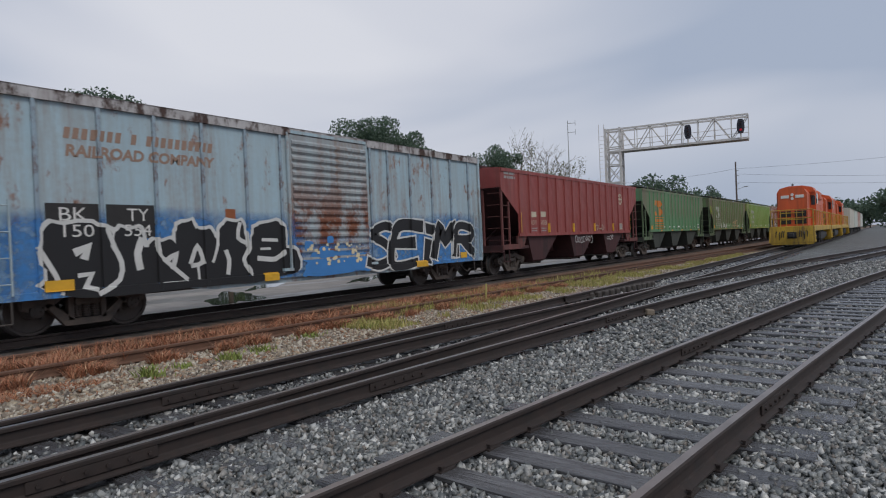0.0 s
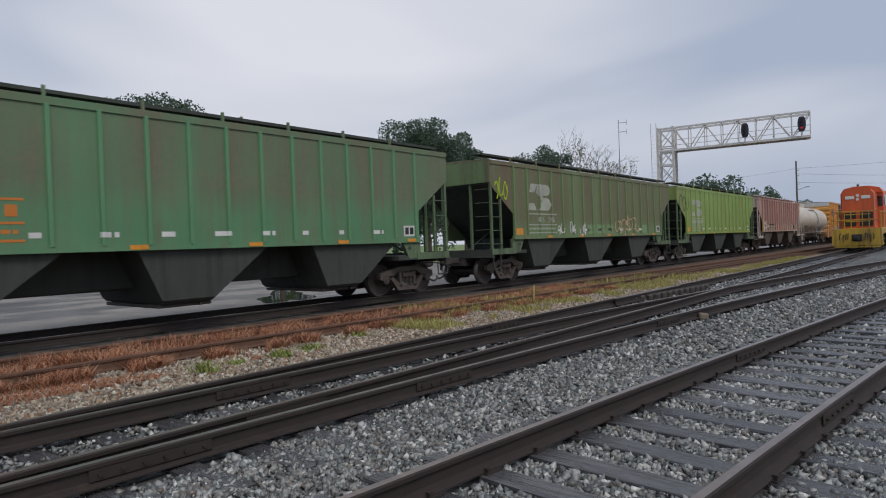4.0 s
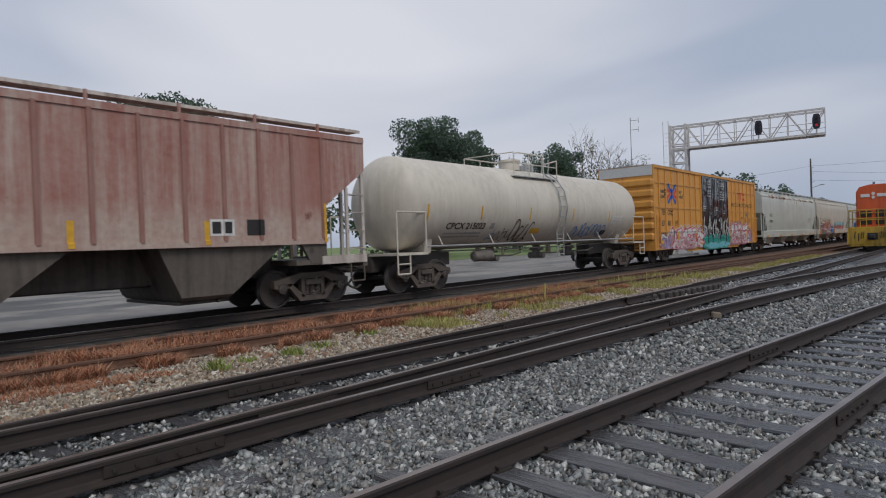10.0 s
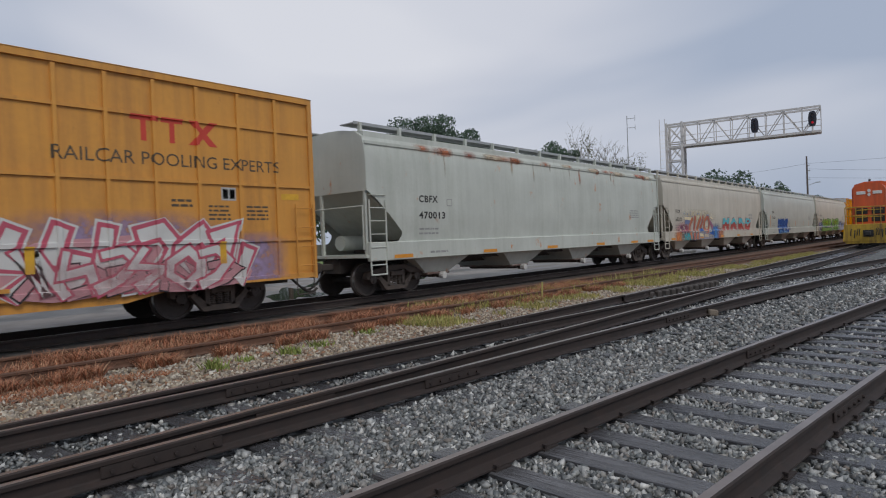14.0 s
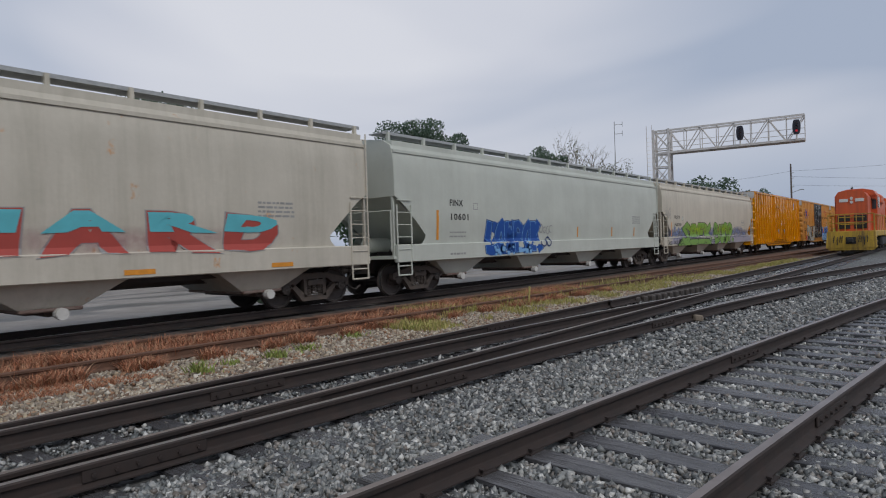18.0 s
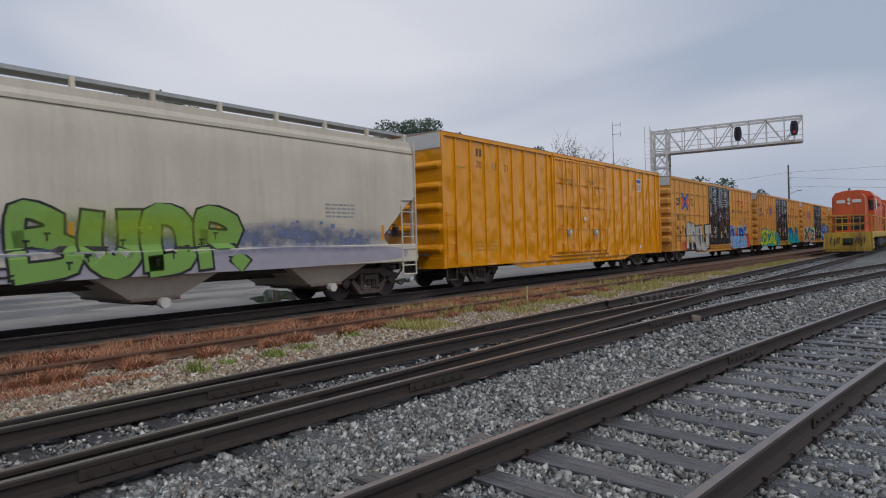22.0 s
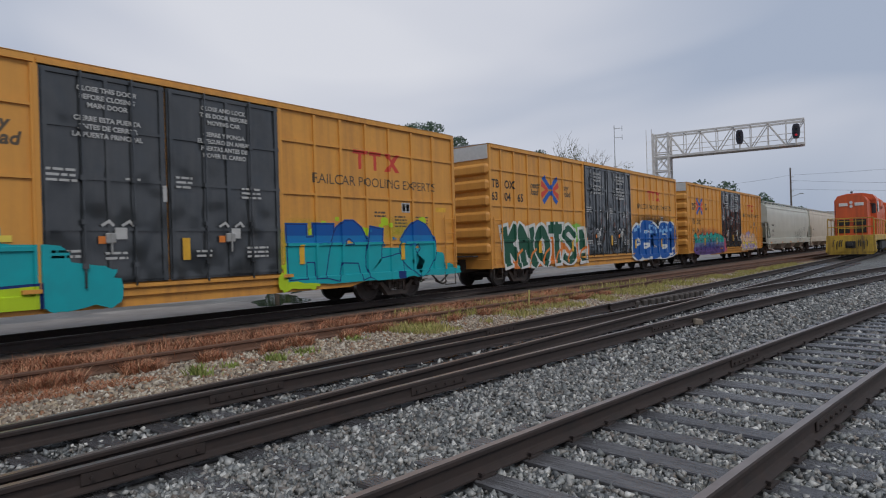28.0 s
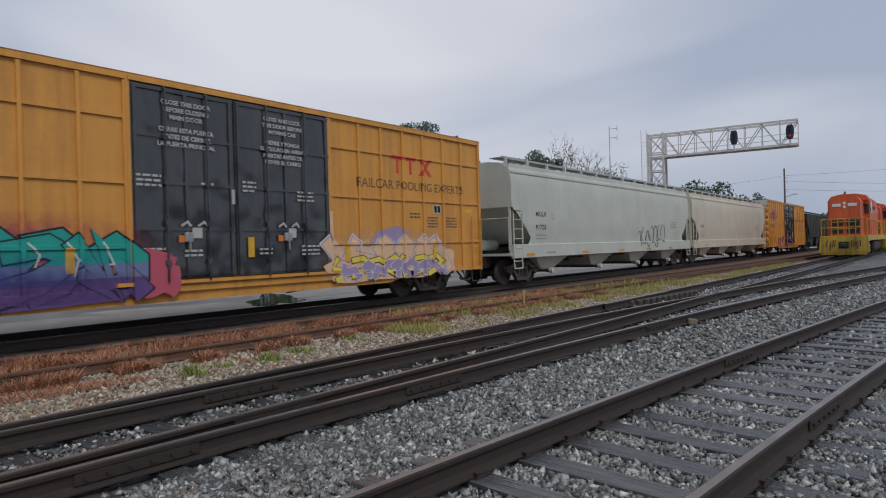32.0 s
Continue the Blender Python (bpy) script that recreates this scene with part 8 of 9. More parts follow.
    for ob in lo.children_recursive:         # tall hood and cab over a slightly narrower body
        for v in ob.data.vertices:
            if v.co.z > 1.1:
                v.co.z = 1.1 + (v.co.z - 1.1) * 1.10
                v.co.y *= 0.95
    return lo


for x in (51.8, 70.0, 88.2):
    locomotive(x)


def far_car(x, col, label):
    c = thing("freight_car", Matrix.Translation((x, 5.35, 0)), label, "freight car", "freight cars beyond the locomotives")
    part("body", Mesh().box(-7.5, 7.5, -1.45, 1.45, 1.0, 3.9, b=0.06), col, c)
    part("roof", Mesh().prism([(-1.5, 3.9), (0, 4.1), (1.5, 3.9)], -7.5, 7.5, 0, "x"), col, c)
    part("underframe", Mesh().box(-7.6, 7.6, -0.4, 0.4, 0.6, 1.0), L_DARK, c)
    for s in (-5.4, 5.4):
        part("truck", Mesh().box(s - 1.2, s + 1.2, -1.05, 1.05, 0.05, 0.9, b=0.1), L_DARK, c)


for x, mt, words in ((116, P_CREAM, "pale freight car far down the yard"), (133, P_LIGHT, "light grey freight car far down the yard"), (150, P_BROWN, "brown freight car far down the yard"), (167, P_LIGHT, "light grey freight car far down the yard")):
    far_car(x, mt, words)

# ---- trees ----
BARK = plain("bark", (0.09, 0.065, 0.05), 0.9, 0, 0.4, 6.0, 0.02)
PALE_BARK = plain("pale_bark", (0.20, 0.175, 0.14), 0.9, 0, 0.3, 6.0)


def leaf_material(name, cols):
    """Leaves of many tones that let part of the light through."""
    mt = per_piece(name, cols, 0.75, True)
    nt = mt.node_tree
    sh = nt.nodes["Principled BSDF"]
    thin, both = nt.nodes.new("ShaderNodeBsdfTranslucent"), nt.nodes.new("ShaderNodeMixShader")
    nt.links.new(sh.inputs["Base Color"].links[0].from_socket, thin.inputs["Color"])
    both.inputs["Fac"].default_value = 0.45
    nt.links.new(sh.outputs[0], both.inputs[1])
    nt.links.new(thin.outputs[0], both.inputs[2])
    nt.links.new(both.outputs[0], nt.nodes["Material Output"].inputs["Surface"])
    return mt


OAK = leaf_material("dark_oak_leaves", [(0.088, 0.138, 0.098), (0.105, 0.165, 0.112), (0.128, 0.190, 0.125), (0.095, 0.150, 0.104)])
LIGHT_LEAF = leaf_material("fresh_light_leaves", [(0.13, 0.20, 0.075), (0.17, 0.25, 0.10), (0.11, 0.17, 0.065)])
OLIVE_LEAF = leaf_material("sparse_olive_leaves", [(0.15, 0.17, 0.085), (0.20, 0.20, 0.11), (0.13, 0.15, 0.08)])


def limbs(m, base, tip, r, depth, rnd, ends):
    m.tube(base, tip, r, 6, 0, r * 0.6)
    if depth == 0:
        ends.append(Vector(tip))
        return
    d = Vector(tip) - Vector(base)
    for k in range(rnd.choice((2, 3, 3))):
        t = rnd.uniform(0.65, 1.0)
        b = Vector(base) + d * t
        v = (d.normalized() + Vector((rnd.uniform(-1, 1), rnd.uniform(-1, 1), rnd.uniform(-0.25, 0.7))) * 0.85).normalized() * d.length * rnd.uniform(0.5, 0.72)
        limbs(m, b, b + v, r * 0.6, depth - 1, rnd, ends)


def tree(x, y, height, spread, leaf, seed, label, leaves=7000, bare=False, low=0.18, size=0.34, lobes=26):
    rnd = random.Random(seed)
    nr = np.random.default_rng(seed)
    tr = thing("tree", Matrix.Translation((x, y, -0.3)), label, "tree", "trees behind the line")
    wood, ends = Mesh(), []
    fork = height * (0.30 if not bare else 0.25)
    wood.tube((0, 0, 0), (0.1, 0, fork), height * (0.014 if bare else 0.024), 9, 0, height * (0.010 if bare else 0.017))
    for k in range(5 if not bare else 7):
        a = 2 * math.pi * (k + rnd.uniform(-0.3, 0.3)) / (5 if not bare else 7)
        tip = (math.cos(a) * spread * 0.42, math.sin(a) * spread * 0.42, fork + height * (rnd.uniform(0.18, 0.34) if bare else rnd.uniform(0.14, 0.28)))
        limbs(wood, (0.1, 0, fork * rnd.uniform(0.8, 1.0)), tip, height * (0.0055 if bare else 0.011), 4 if bare else 1, rnd, ends)
    part("trunk", wood, PALE_BARK if bare else BARK, tr, "brown trunk and limbs")
    # crown: lobes of unequal size, leaves thickest near their shells
    cs = []
    for k in range(lobes):
        a, e = rnd.uniform(0, 6.28), rnd.random() ** 0.55
        rr = spread * rnd.random() ** 0.6 * 0.82
        z = height * (low + 0.15 + (0.80 - low) * e * (1 - 0.10 * (rr / spread) ** 2) * rnd.uniform(0.9, 1.0))
        cs.append((rr * math.cos(a), rr * math.sin(a), z, spread * rnd.uniform(0.17, 0.36)))
    for k in range(lobes // 3):
        a, rr = rnd.uniform(0, 6.28), spread * 0.45 * rnd.random() ** 0.5
        cs.append((rr * math.cos(a), rr * math.sin(a), height * rnd.uniform(0.5, 0.80), spread * rnd.uniform(0.36, 0.48)))
    if bare:
        cs = [(e.x, e.y, e.z, spread * 0.10) for e in ends]
    w = np.array([c[3] ** 2 for c in cs])
    pick = nr.choice(len(cs), leaves, p=w / w.sum())
    C3 = np.array(cs)[pick]
    d = nr.normal(size=(leaves, 3))
    d /= np.linalg.norm(d, axis=1, keepdims=True)
    rad = nr.uniform(0.45, 1.06, (leaves, 1)) ** 0.5
    P = C3[:, :3] + d * rad * C3[:, 3:4] * np.array([1, 1, 0.8])
    P[:, 2] = height * low + (P[:, 2] - P[:, 2].min()) / np.ptp(P[:, 2]) * height * (1 - low)
    u = nr.normal(size=(leaves, 3))
    u /= np.linalg.norm(u, axis=1, keepdims=True)
    v = np.cross(u, nr.normal(size=(leaves, 3)))
    v /= np.linalg.norm(v, axis=1, keepdims=True)
    s = size * nr.uniform(0.5, 1.2, (leaves, 1))
    V = np.stack([P - u * s * 0.5, P + v * s * 0.32, P + u * s * 0.6, P - v * s * 0.32], 1).reshape(-1, 3)
    me = bpy.data.meshes.new("crown")
    me.from_pydata(V.tolist(), [], np.arange(leaves * 4).reshape(-1, 4).tolist())
    me.materials.append(leaf)
    part("crown", me, None, tr, "leafy crown" if not bare else "thin spring leaves")
    return tr


tree(22.9, 46.0, 13.5, 4.9, OAK, 3, "dense dark green oak behind the road", 46000, size=0.25, lobes=60)
tree(31.0, 46.5, 12.9, 2.1, LIGHT_LEAF, 4, "slender tree with fresh light leaves", 5000, lobes=16, size=0.26)
tree(34.2, 47.0, 11.6, 1.3, LIGHT_LEAF, 14, "small slender tree with fresh light leaves", 2200, lobes=8, size=0.26)
tree(53.4, 46.0, 16.3, 5.0, OAK, 5, "broad dark green oak behind the road", 46000, size=0.27, lobes=60)
tree(61.9, 47.0, 15.6, 3.4, OAK, 16, "dark green oak with dense crown", 22000, size=0.28, lobes=40)
tree(67.2, 47.0, 14.4, 2.4, OLIVE_LEAF, 6, "small tree with sparse olive leaves", 1500, True)
tree(79.3, 47.5, 15.4, 4.6, OAK, 7, "dark green bushy tree", 20000, size=0.30, lobes=40)
tree(86.0, 48.0, 16.4, 3.0, OAK, 17, "dark green tree with an uneven top", 12000, size=0.30, lobes=34)
tree(93.3, 46.0, 18.6, 7.0, OLIVE_LEAF, 8, "half-bare tree with pale branches", 3600, True, size=0.30)
tree(108.0, 47.0, 15.8, 5.2, OLIVE_LEAF, 9, "half-bare tree with pale branches", 2000, True, size=0.30)
tree(13.0, 48.0, 9.4, 4.2, OAK, 10, "dark green tree beside a lawn", 8000, low=0.05, size=0.42)
tree(17.6, 44.5, 9.2, 3.6, OAK, 11, "dark green leafy tree", 7000, low=0.04, size=0.38)
tree(7.5, 50.0, 8.4, 5.0, OAK, 12, "dark green leafy tree behind the road", 7000, low=0.05, size=0.42)
tree(26.0, 52.0, 9.0, 6.0, OAK, 22, "dark green leafy tree behind the road", 6000, low=0.05, size=0.45)
for i, (x, h, sp) in enumerate(((158, 16.6, 7.5), (170, 13.0, 7.0), (184, 14.5, 8.0), (199, 14.0, 7.0), (224, 17.0, 6.0), (240, 13.5, 7.0), (262, 13.5, 7.0))):
    tree(x, 46.0 + (i % 3), h, sp, OAK, 30 + i, "dark green tree far down the line", 3500, size=0.75)
for i in range(16):
    tree(300 + 22 * (i % 4) + 6 * i, -40 + i * 9.0, 13.0 + 4.5 * ((i * 7) % 5) / 4, 11.0, OAK, 50 + i, "tree in the distant tree line", 1800, low=0.03, size=1.5)
for i in range(12):
    tree(32 + i * 9.5, 62 + 3 * (i % 3), 7.5 + 1.5 * (i % 3), 6.5, OAK, 80 + i, "tree in the row behind the road", 2200, low=0.03, size=0.7)

# ---- poles, wires, buildings beyond the road ----
POLE_WOOD = plain("grey_pole_wood", (0.13, 0.105, 0.09), 0.9, 0, 0.3, 3.0)


def utility_pole():
    p = thing("utility_pole", Matrix.Translation((107.3, 18.7, -0.3)), "weathered wooden utility pole with wires", "pole")
    part("pole", Mesh().tube((0, 0, 0), (0, 0, 12.4), 0.17, 10, 0, 0.11), POLE_WOOD, p)
    for z in (11.0, 10.2, 8.9):
        part("insulator", Mesh().tube((0, -0.1, z), (0, -0.42, z + 0.05), 0.05, 8), STEEL, p)
    part("street_light", Mesh().tube((0, 0, 8.0), (0.0, -1.2, 8.4), 0.04, 6).box(-0.12, 0.12, -1.7, -1.1, 8.34, 8.46), STEEL, p)


def wire(points, r=0.014, label="thin black overhead wire from the pole"):
    w = Mesh().pipe(points, r, 5)
    tagged(part("overhead_wire", w, SIGNAL_BLACK), label, "wire", "overhead wires")


def sag(a, b, d, n=12):
    return [tuple(Vector(a).lerp(Vector(b), i / n) - Vector((0, 0, d * 4 * (i / n) * (1 - i / n)))) for i in range(n + 1)]


utility_pole()
for z, z2, d in ((11.0, 13.4, 0.6), (10.2, 8.6, 0.8), (8.9, 7.6, 0.7)):
    wire(sag((107.3, 18.7, z), (128, -26, z2), d))
wire(sag((107.3, 18.7, 11.0), (75, 38, 8.5), 0.8))


def antenna():
    p = thing("antenna_mast", Matrix.Translation((78.4, 34.0, -0.3)), "thin grey steel antenna mast with two side arms", "mast")
    part("mast", Mesh().tube((0, 0, 0), (0, 0, 13.2), 0.09, 8, 0, 0.07), STEEL, p)
    part("whip", Mesh().tube((0, 0, 13.2), (0, 0, 17.2), 0.045, 6), STEEL, p)
    for z in (16.8, 15.6):
        part("side_arm", Mesh().tube((0, 0, z), (0.9, -0.7, z + 0.1), 0.035, 6).tube((0.9, -0.7, z - 0.25), (0.9, -0.7, z + 0.45), 0.03, 6), STEEL, p)


antenna()
TAN_WALL = plain("tan_stucco", (0.50, 0.42, 0.30), 0.85, 0, 0.2, 3.0)
METAL_ROOF = plain("pale_metal_roof", (0.40, 0.42, 0.43), 0.4, 0.5, 0.25, 1.5)
WHITE_WALL = plain("pale_siding", (0.42, 0.41, 0.40), 0.8, 0, 0.2, 2.0)


def kiosk():
    k = thing("kiosk", Matrix.Translation((20.1, 40.2, -0.3)), "small tan building with a hipped metal roof", "building")
    part("wall", Mesh().box(-1.9, 1.9, -1.9, 1.9, 0, 2.6), TAN_WALL, k)
    part("roof", Mesh().add([(-2.2, -2.2, 2.6), (2.2, -2.2, 2.6), (2.2, 2.2, 2.6), (-2.2, 2.2, 2.6), (-0.4, 0, 3.7), (0.4, 0, 3.7)], [(0, 1, 5, 4), (1, 2, 5), (2, 3, 4, 5), (3, 0, 4), (3, 2, 1, 0)]), METAL_ROOF, k, "pale hipped metal roof")
    for i in range(9):
        part("roof_seam", Mesh().tube((-2.0 + i * 0.5, -2.2, 2.62), (-0.36 + i * 0.09, 0.0, 3.72), 0.03, 5), METAL_ROOF, k)
    part("door", Mesh().box(-0.5, 0.5, -1.95, -1.88, 0, 2.1), plain("brown_door", (0.16, 0.11, 0.08), 0.6), k)
    part("window", Mesh().box(0.8, 1.6, -1.94, -1.88, 1.0, 2.0), GLASS_DARK, k)


def house():
    k = thing("house", Matrix.Translation((13.2, 64.0, -0.3)), "pale gabled house behind trees", "house")
    part("wall", Mesh().prism([(-6.2, 0), (6.2, 0), (6.2, 6.6), (4.6, 7.9), (-6.2, 5.0)], -4, 4), WHITE_WALL, k)
    part("roof", Mesh().prism([(4.4, 8.0), (6.7, 6.4), (6.7, 6.6), (4.4, 8.25), (-6.9, 5.1), (-6.9, 4.85)], -4.5, 4.5), METAL_ROOF, k)
    part("window", Mesh().box(0, 1.2, -4.05, -3.98, 2.0, 3.4), GLASS_DARK, k)


def bin_box():
    k = thing("dumpster", Matrix.Translation((12.35, 41.0, -0.3)), "blue steel dumpster beside the road", "dumpster")
    blue = plain("blue_dumpster_paint", (0.05, 0.16, 0.42), 0.55)
    part("body", Mesh().prism([(-1.0, 0.1), (1.0, 0.1), (1.0, 1.35), (-1.0, 1.15)], -0.8, 0.8), blue, k)
    part("lid", Mesh().box(-1.02, 1.02, -0.82, 0.82, 1.34, 1.40), blue, k)


kiosk()
house()
bin_box()

# ---- ties, plates and small track parts ----
def along(line, start, stop, gap):
    """Points every gap metres along a line, with the heading there."""
    out, left = [], 0.0
    for a, b in zip(line, line[1:]):
        d = Vector((b[0] - a[0], b[1] - a[1]))
        n = d.length
        s = left
        while s < n:
            x, y = a[0] + d.x * s / n, a[1] + d.y * s / n
            if start <= x <= stop:
                out.append((x, y, math.degrees(math.atan2(d.y, d.x))))
            s += gap
        left = s - n
    return out


def tie_mesh(seed, length):
    rnd = random.Random(seed)
    m = Mesh().box(-0.112, 0.112, -length / 2, length / 2, -0.20, 0.0, b=0.012)
    m.v = [(x + rnd.uniform(-0.006, 0.006), y + rnd.uniform(-0.01, 0.01), z + (rnd.uniform(-0.012, 0.004) if z > -0.05 else 0)) for x, y, z in m.v]
    return m.data("tie", TIE)


TIES = [tie_mesh(i, 2.6) for i in range(5)]
# near-black wood for the ties of the main line and the old track
DARK_WOOD = plain("dark_tie", (0.040, 0.034, 0.031), 0.8, 0.0, 0.4, 5.0, 0.006, (0.065, 0.052, 0.044))
DARK_TIES = []
for me in TIES[:3]:
    DARK_TIES.append(me.copy())
    DARK_TIES[-1].materials[0] = DARK_WOOD
LONG_TIES = [tie_mesh(20 + i, 3.3) for i in range(3)]
TIE_PLATE = Mesh().box(-0.085, 0.085, -0.100, 0.100, -0.004, 0.008).data("tie_plate", RAIL_SIDE)
SPIKE = Mesh().box(-0.010, 0.010, -0.010, 0.010, 0.0, 0.026).box(-0.015, 0.015, -0.016, 0.020, 0.024, 0.036).data("spike", RAIL_SIDE)
near_ties = along(NEAR_LINE, -2.5, 62, 0.555)
rt = random.Random(9)
for i, (x, y, a) in enumerate(near_ties):
    a += rt.uniform(-1.2, 1.2)
    t = part("tie", TIES[i % 5], None, near_track, at=pose(x, y, -RAIL_H - 0.004 + rt.uniform(-0.012, 0.004), 0, 0, a))
    if x < 24:
        for s in (1, -1):
            part("tie_plate", TIE_PLATE, None, t, at=Matrix.Translation((0, s * GAUGE / 2, 0.0)))
            if x < 12:
                for dx, dy in ((0.06, 0.085), (-0.06, -0.085)):
                    part("spike", SPIKE, None, t, at=Matrix.Translation((dx, s * GAUGE / 2 + dy, 0.008)))
for i, (x, y, a) in enumerate(along(LOCO_LINE, -2, 46, 0.56)):
    off = -0.15 - min(0.6, max(0.0, 0.035 * x)) if x < 20 else 0.0
    part("tie", LONG_TIES[i % 3] if x < 20 else TIES[i % 5], None, loco_track, at=pose(x, y + off, -RAIL_H - 0.03 + rt.uniform(-0.02, 0.01), 0, 0, a + rt.uniform(-1, 1)))
for i, (x, y, a) in enumerate(along(SIDING_LINE, 20, 60, 0.56)):
    part("tie", TIES[i % 5], None, siding_track, at=pose(x, y, -RAIL_H - 0.03 + rt.uniform(-0.02, 0.01), 0, 0, a))
for i, (x, y, a) in enumerate(along(TRAIN_LINE, -2, 62, 0.52)):
    part("tie", DARK_TIES[i % 3], None, train_track, at=pose(x, y, -RAIL_H - 0.052, 0, 0, a))
for i, (x, y, a) in enumerate(along(RUSTY_LINE, -2, 40, 0.56)):
    part("tie", DARK_TIES[i % 3], None, rusty_track, at=pose(x, y, -RAIL_H - 0.055 + rt.uniform(-0.02, 0.01), 0, 0, a + rt.uniform(-2, 2)))
JOINT = Mesh().box(-0.45, 0.45, -0.030, -0.012, -0.135, -0.045, b=0.006).box(-0.45, 0.45, 0.012, 0.030, -0.135, -0.045, b=0.006)
for k in range(6):
    JOINT.tube((-0.38 + k * 0.152, -0.05, -0.09), (-0.38 + k * 0.152, 0.05, -0.09), 0.016, 6)
JOINT = JOINT.data("joint_bar", RAIL_SIDE)
for tr, line, side, x in ((siding_track, SIDING_LINE, 1, 4.0), (siding_track, SIDING_LINE, -1, 2.2), (siding_track, SIDING_LINE, -1, 5.4), (loco_track, LOCO_LINE, -1, 3.6), (loco_track, LOCO_LINE, 1, 9.5), (near_track, NEAR_LINE, 1, 8.6), (near_track, NEAR_LINE, -1, 6.2), (siding_track, SIDING_LINE, -1, 11.2)):
    off = offset(line, side * GAUGE / 2)
    px, py, pa = min(along(off, x - 1, x + 1, 0.1), key=lambda q: abs(q[0] - x))
    part("joint_bar", JOINT, None, tr, at=pose(px, py, 0, 0, 0, pa))
# frog wing and guard rails of the switch
for base, side, d, x0, x1, tr in ((SIDING_LINE, -1, 0.075, 13.5, 18.8, siding_track), (LOCO_LINE, 1, -0.075, 14.0, 18.5, loco_track)):
    g = [q[:2] for q in along(offset(base, side * GAUGE / 2 + d), x0, x1, 0.4)]
    rail("guard_rail", g, [RAIL_SIDE, RAIL_SHINE], tr)
PADS = along([(14.5, 6.52), (16.2, 6.20), (19.8, 5.88)], 14, 20, 0.36)
for i, (x, y, a) in enumerate(PADS):
    part("rail_brace", Mesh().box(-0.09, 0.09, -0.11, 0.11, -0.24, -0.05, b=0.035) if i == 0 else bpy.data.objects["rail_brace"].data, BLACK_IRON if i == 0 else None, loco_track, at=pose(x, y, 0, 0, 0, a))


# ---- loose stones ----
def line_distance(P, line):
    """Distance of points from a polyline, and the length along it."""
    best, run, acc = np.full(len(P), 1e9), np.zeros(len(P)), 0.0
    for a, b in zip(line, line[1:]):
        a, b = np.array(a), np.array(b)
        d = b - a
        n = np.linalg.norm(d)
        t = np.clip(((P - a) @ d) / n ** 2, 0, 1)
        q = np.linalg.norm(P - a - t[:, None] * d, axis=1)
        better = q < best
        best[better] = q[better]
        run[better] = acc + t[better] * n
        acc += n
    return best, run


OCT_V = np.array([(1, 0, 0), (-1, 0, 0), (0, 1, 0), (0, -1, 0), (0, 0, 1), (0, 0, -1)], float)
OCT_F = np.array([(0, 2, 4), (2, 1, 4), (1, 3, 4), (3, 0, 4), (2, 0, 5), (1, 2, 5), (3, 1, 5), (0, 3, 5)])


def stones(name, P, size, z, mat, label, shape, seed, category="ballast"):
    nr = np.random.default_rng(seed)
    V0, F0 = shape
    n, k = len(P), len(V0)
    s = size[:, None] * nr.uniform(0.55, 1.25, (n, 3)) * np.array([1.15, 1.0, 0.72])
    q = nr.normal(size=(n, 4))
    q /= np.linalg.norm(q, axis=1, keepdims=True)
    w, x, y, zz = q.T
    R = np.stack([np.stack([1 - 2 * (y * y + zz * zz), 2 * (x * y - zz * w), 2 * (x * zz + y * w)], -1), np.stack([2 * (x * y + zz * w), 1 - 2 * (x * x + zz * zz), 2 * (y * zz - x * w)], -1), np.stack([2 * (x * zz - y * w), 2 * (y * zz + x * w), 1 - 2 * (x * x + y * y)], -1)], 1)
    V = V0[None] * nr.uniform(0.72, 1.2, (n, k, 1)) * s[:, None, :]
    V = np.einsum("nij,nkj->nki", R, V) + np.concatenate([P, z[:, None]], 1)[:, None, :]
    F = (F0[None] + (np.arange(n) * k)[:, None, None]).reshape(-1, 3)
    me = bpy.data.meshes.new(name)
    me.vertices.add(n * k)
    me.vertices.foreach_set("co", V.ravel())
    me.loops.add(len(F) * 3)
    me.loops.foreach_set("vertex_index", F.ravel().astype(np.int32))
    me.polygons.add(len(F))
    me.polygons.foreach_set("loop_start", np.arange(0, len(F) * 3, 3, dtype=np.int32))
    me.update()
    me.validate()
    me.materials.append(mat)
    return tagged(part(name, me, None), label, category, kind="stuff")


def scatter(n, r0, r1, a0, a1, seed, power=1.0):
    nr = np.random.default_rng(seed)
    r = (r0 ** (2 - power) + nr.random(n) * (r1 ** (2 - power) - r0 ** (2 - power))) ** (1 / (2 - power))
    a = np.radians(nr.uniform(a0, a1, n))
    return np.stack([r * np.cos(a), r * np.sin(a)], 1)


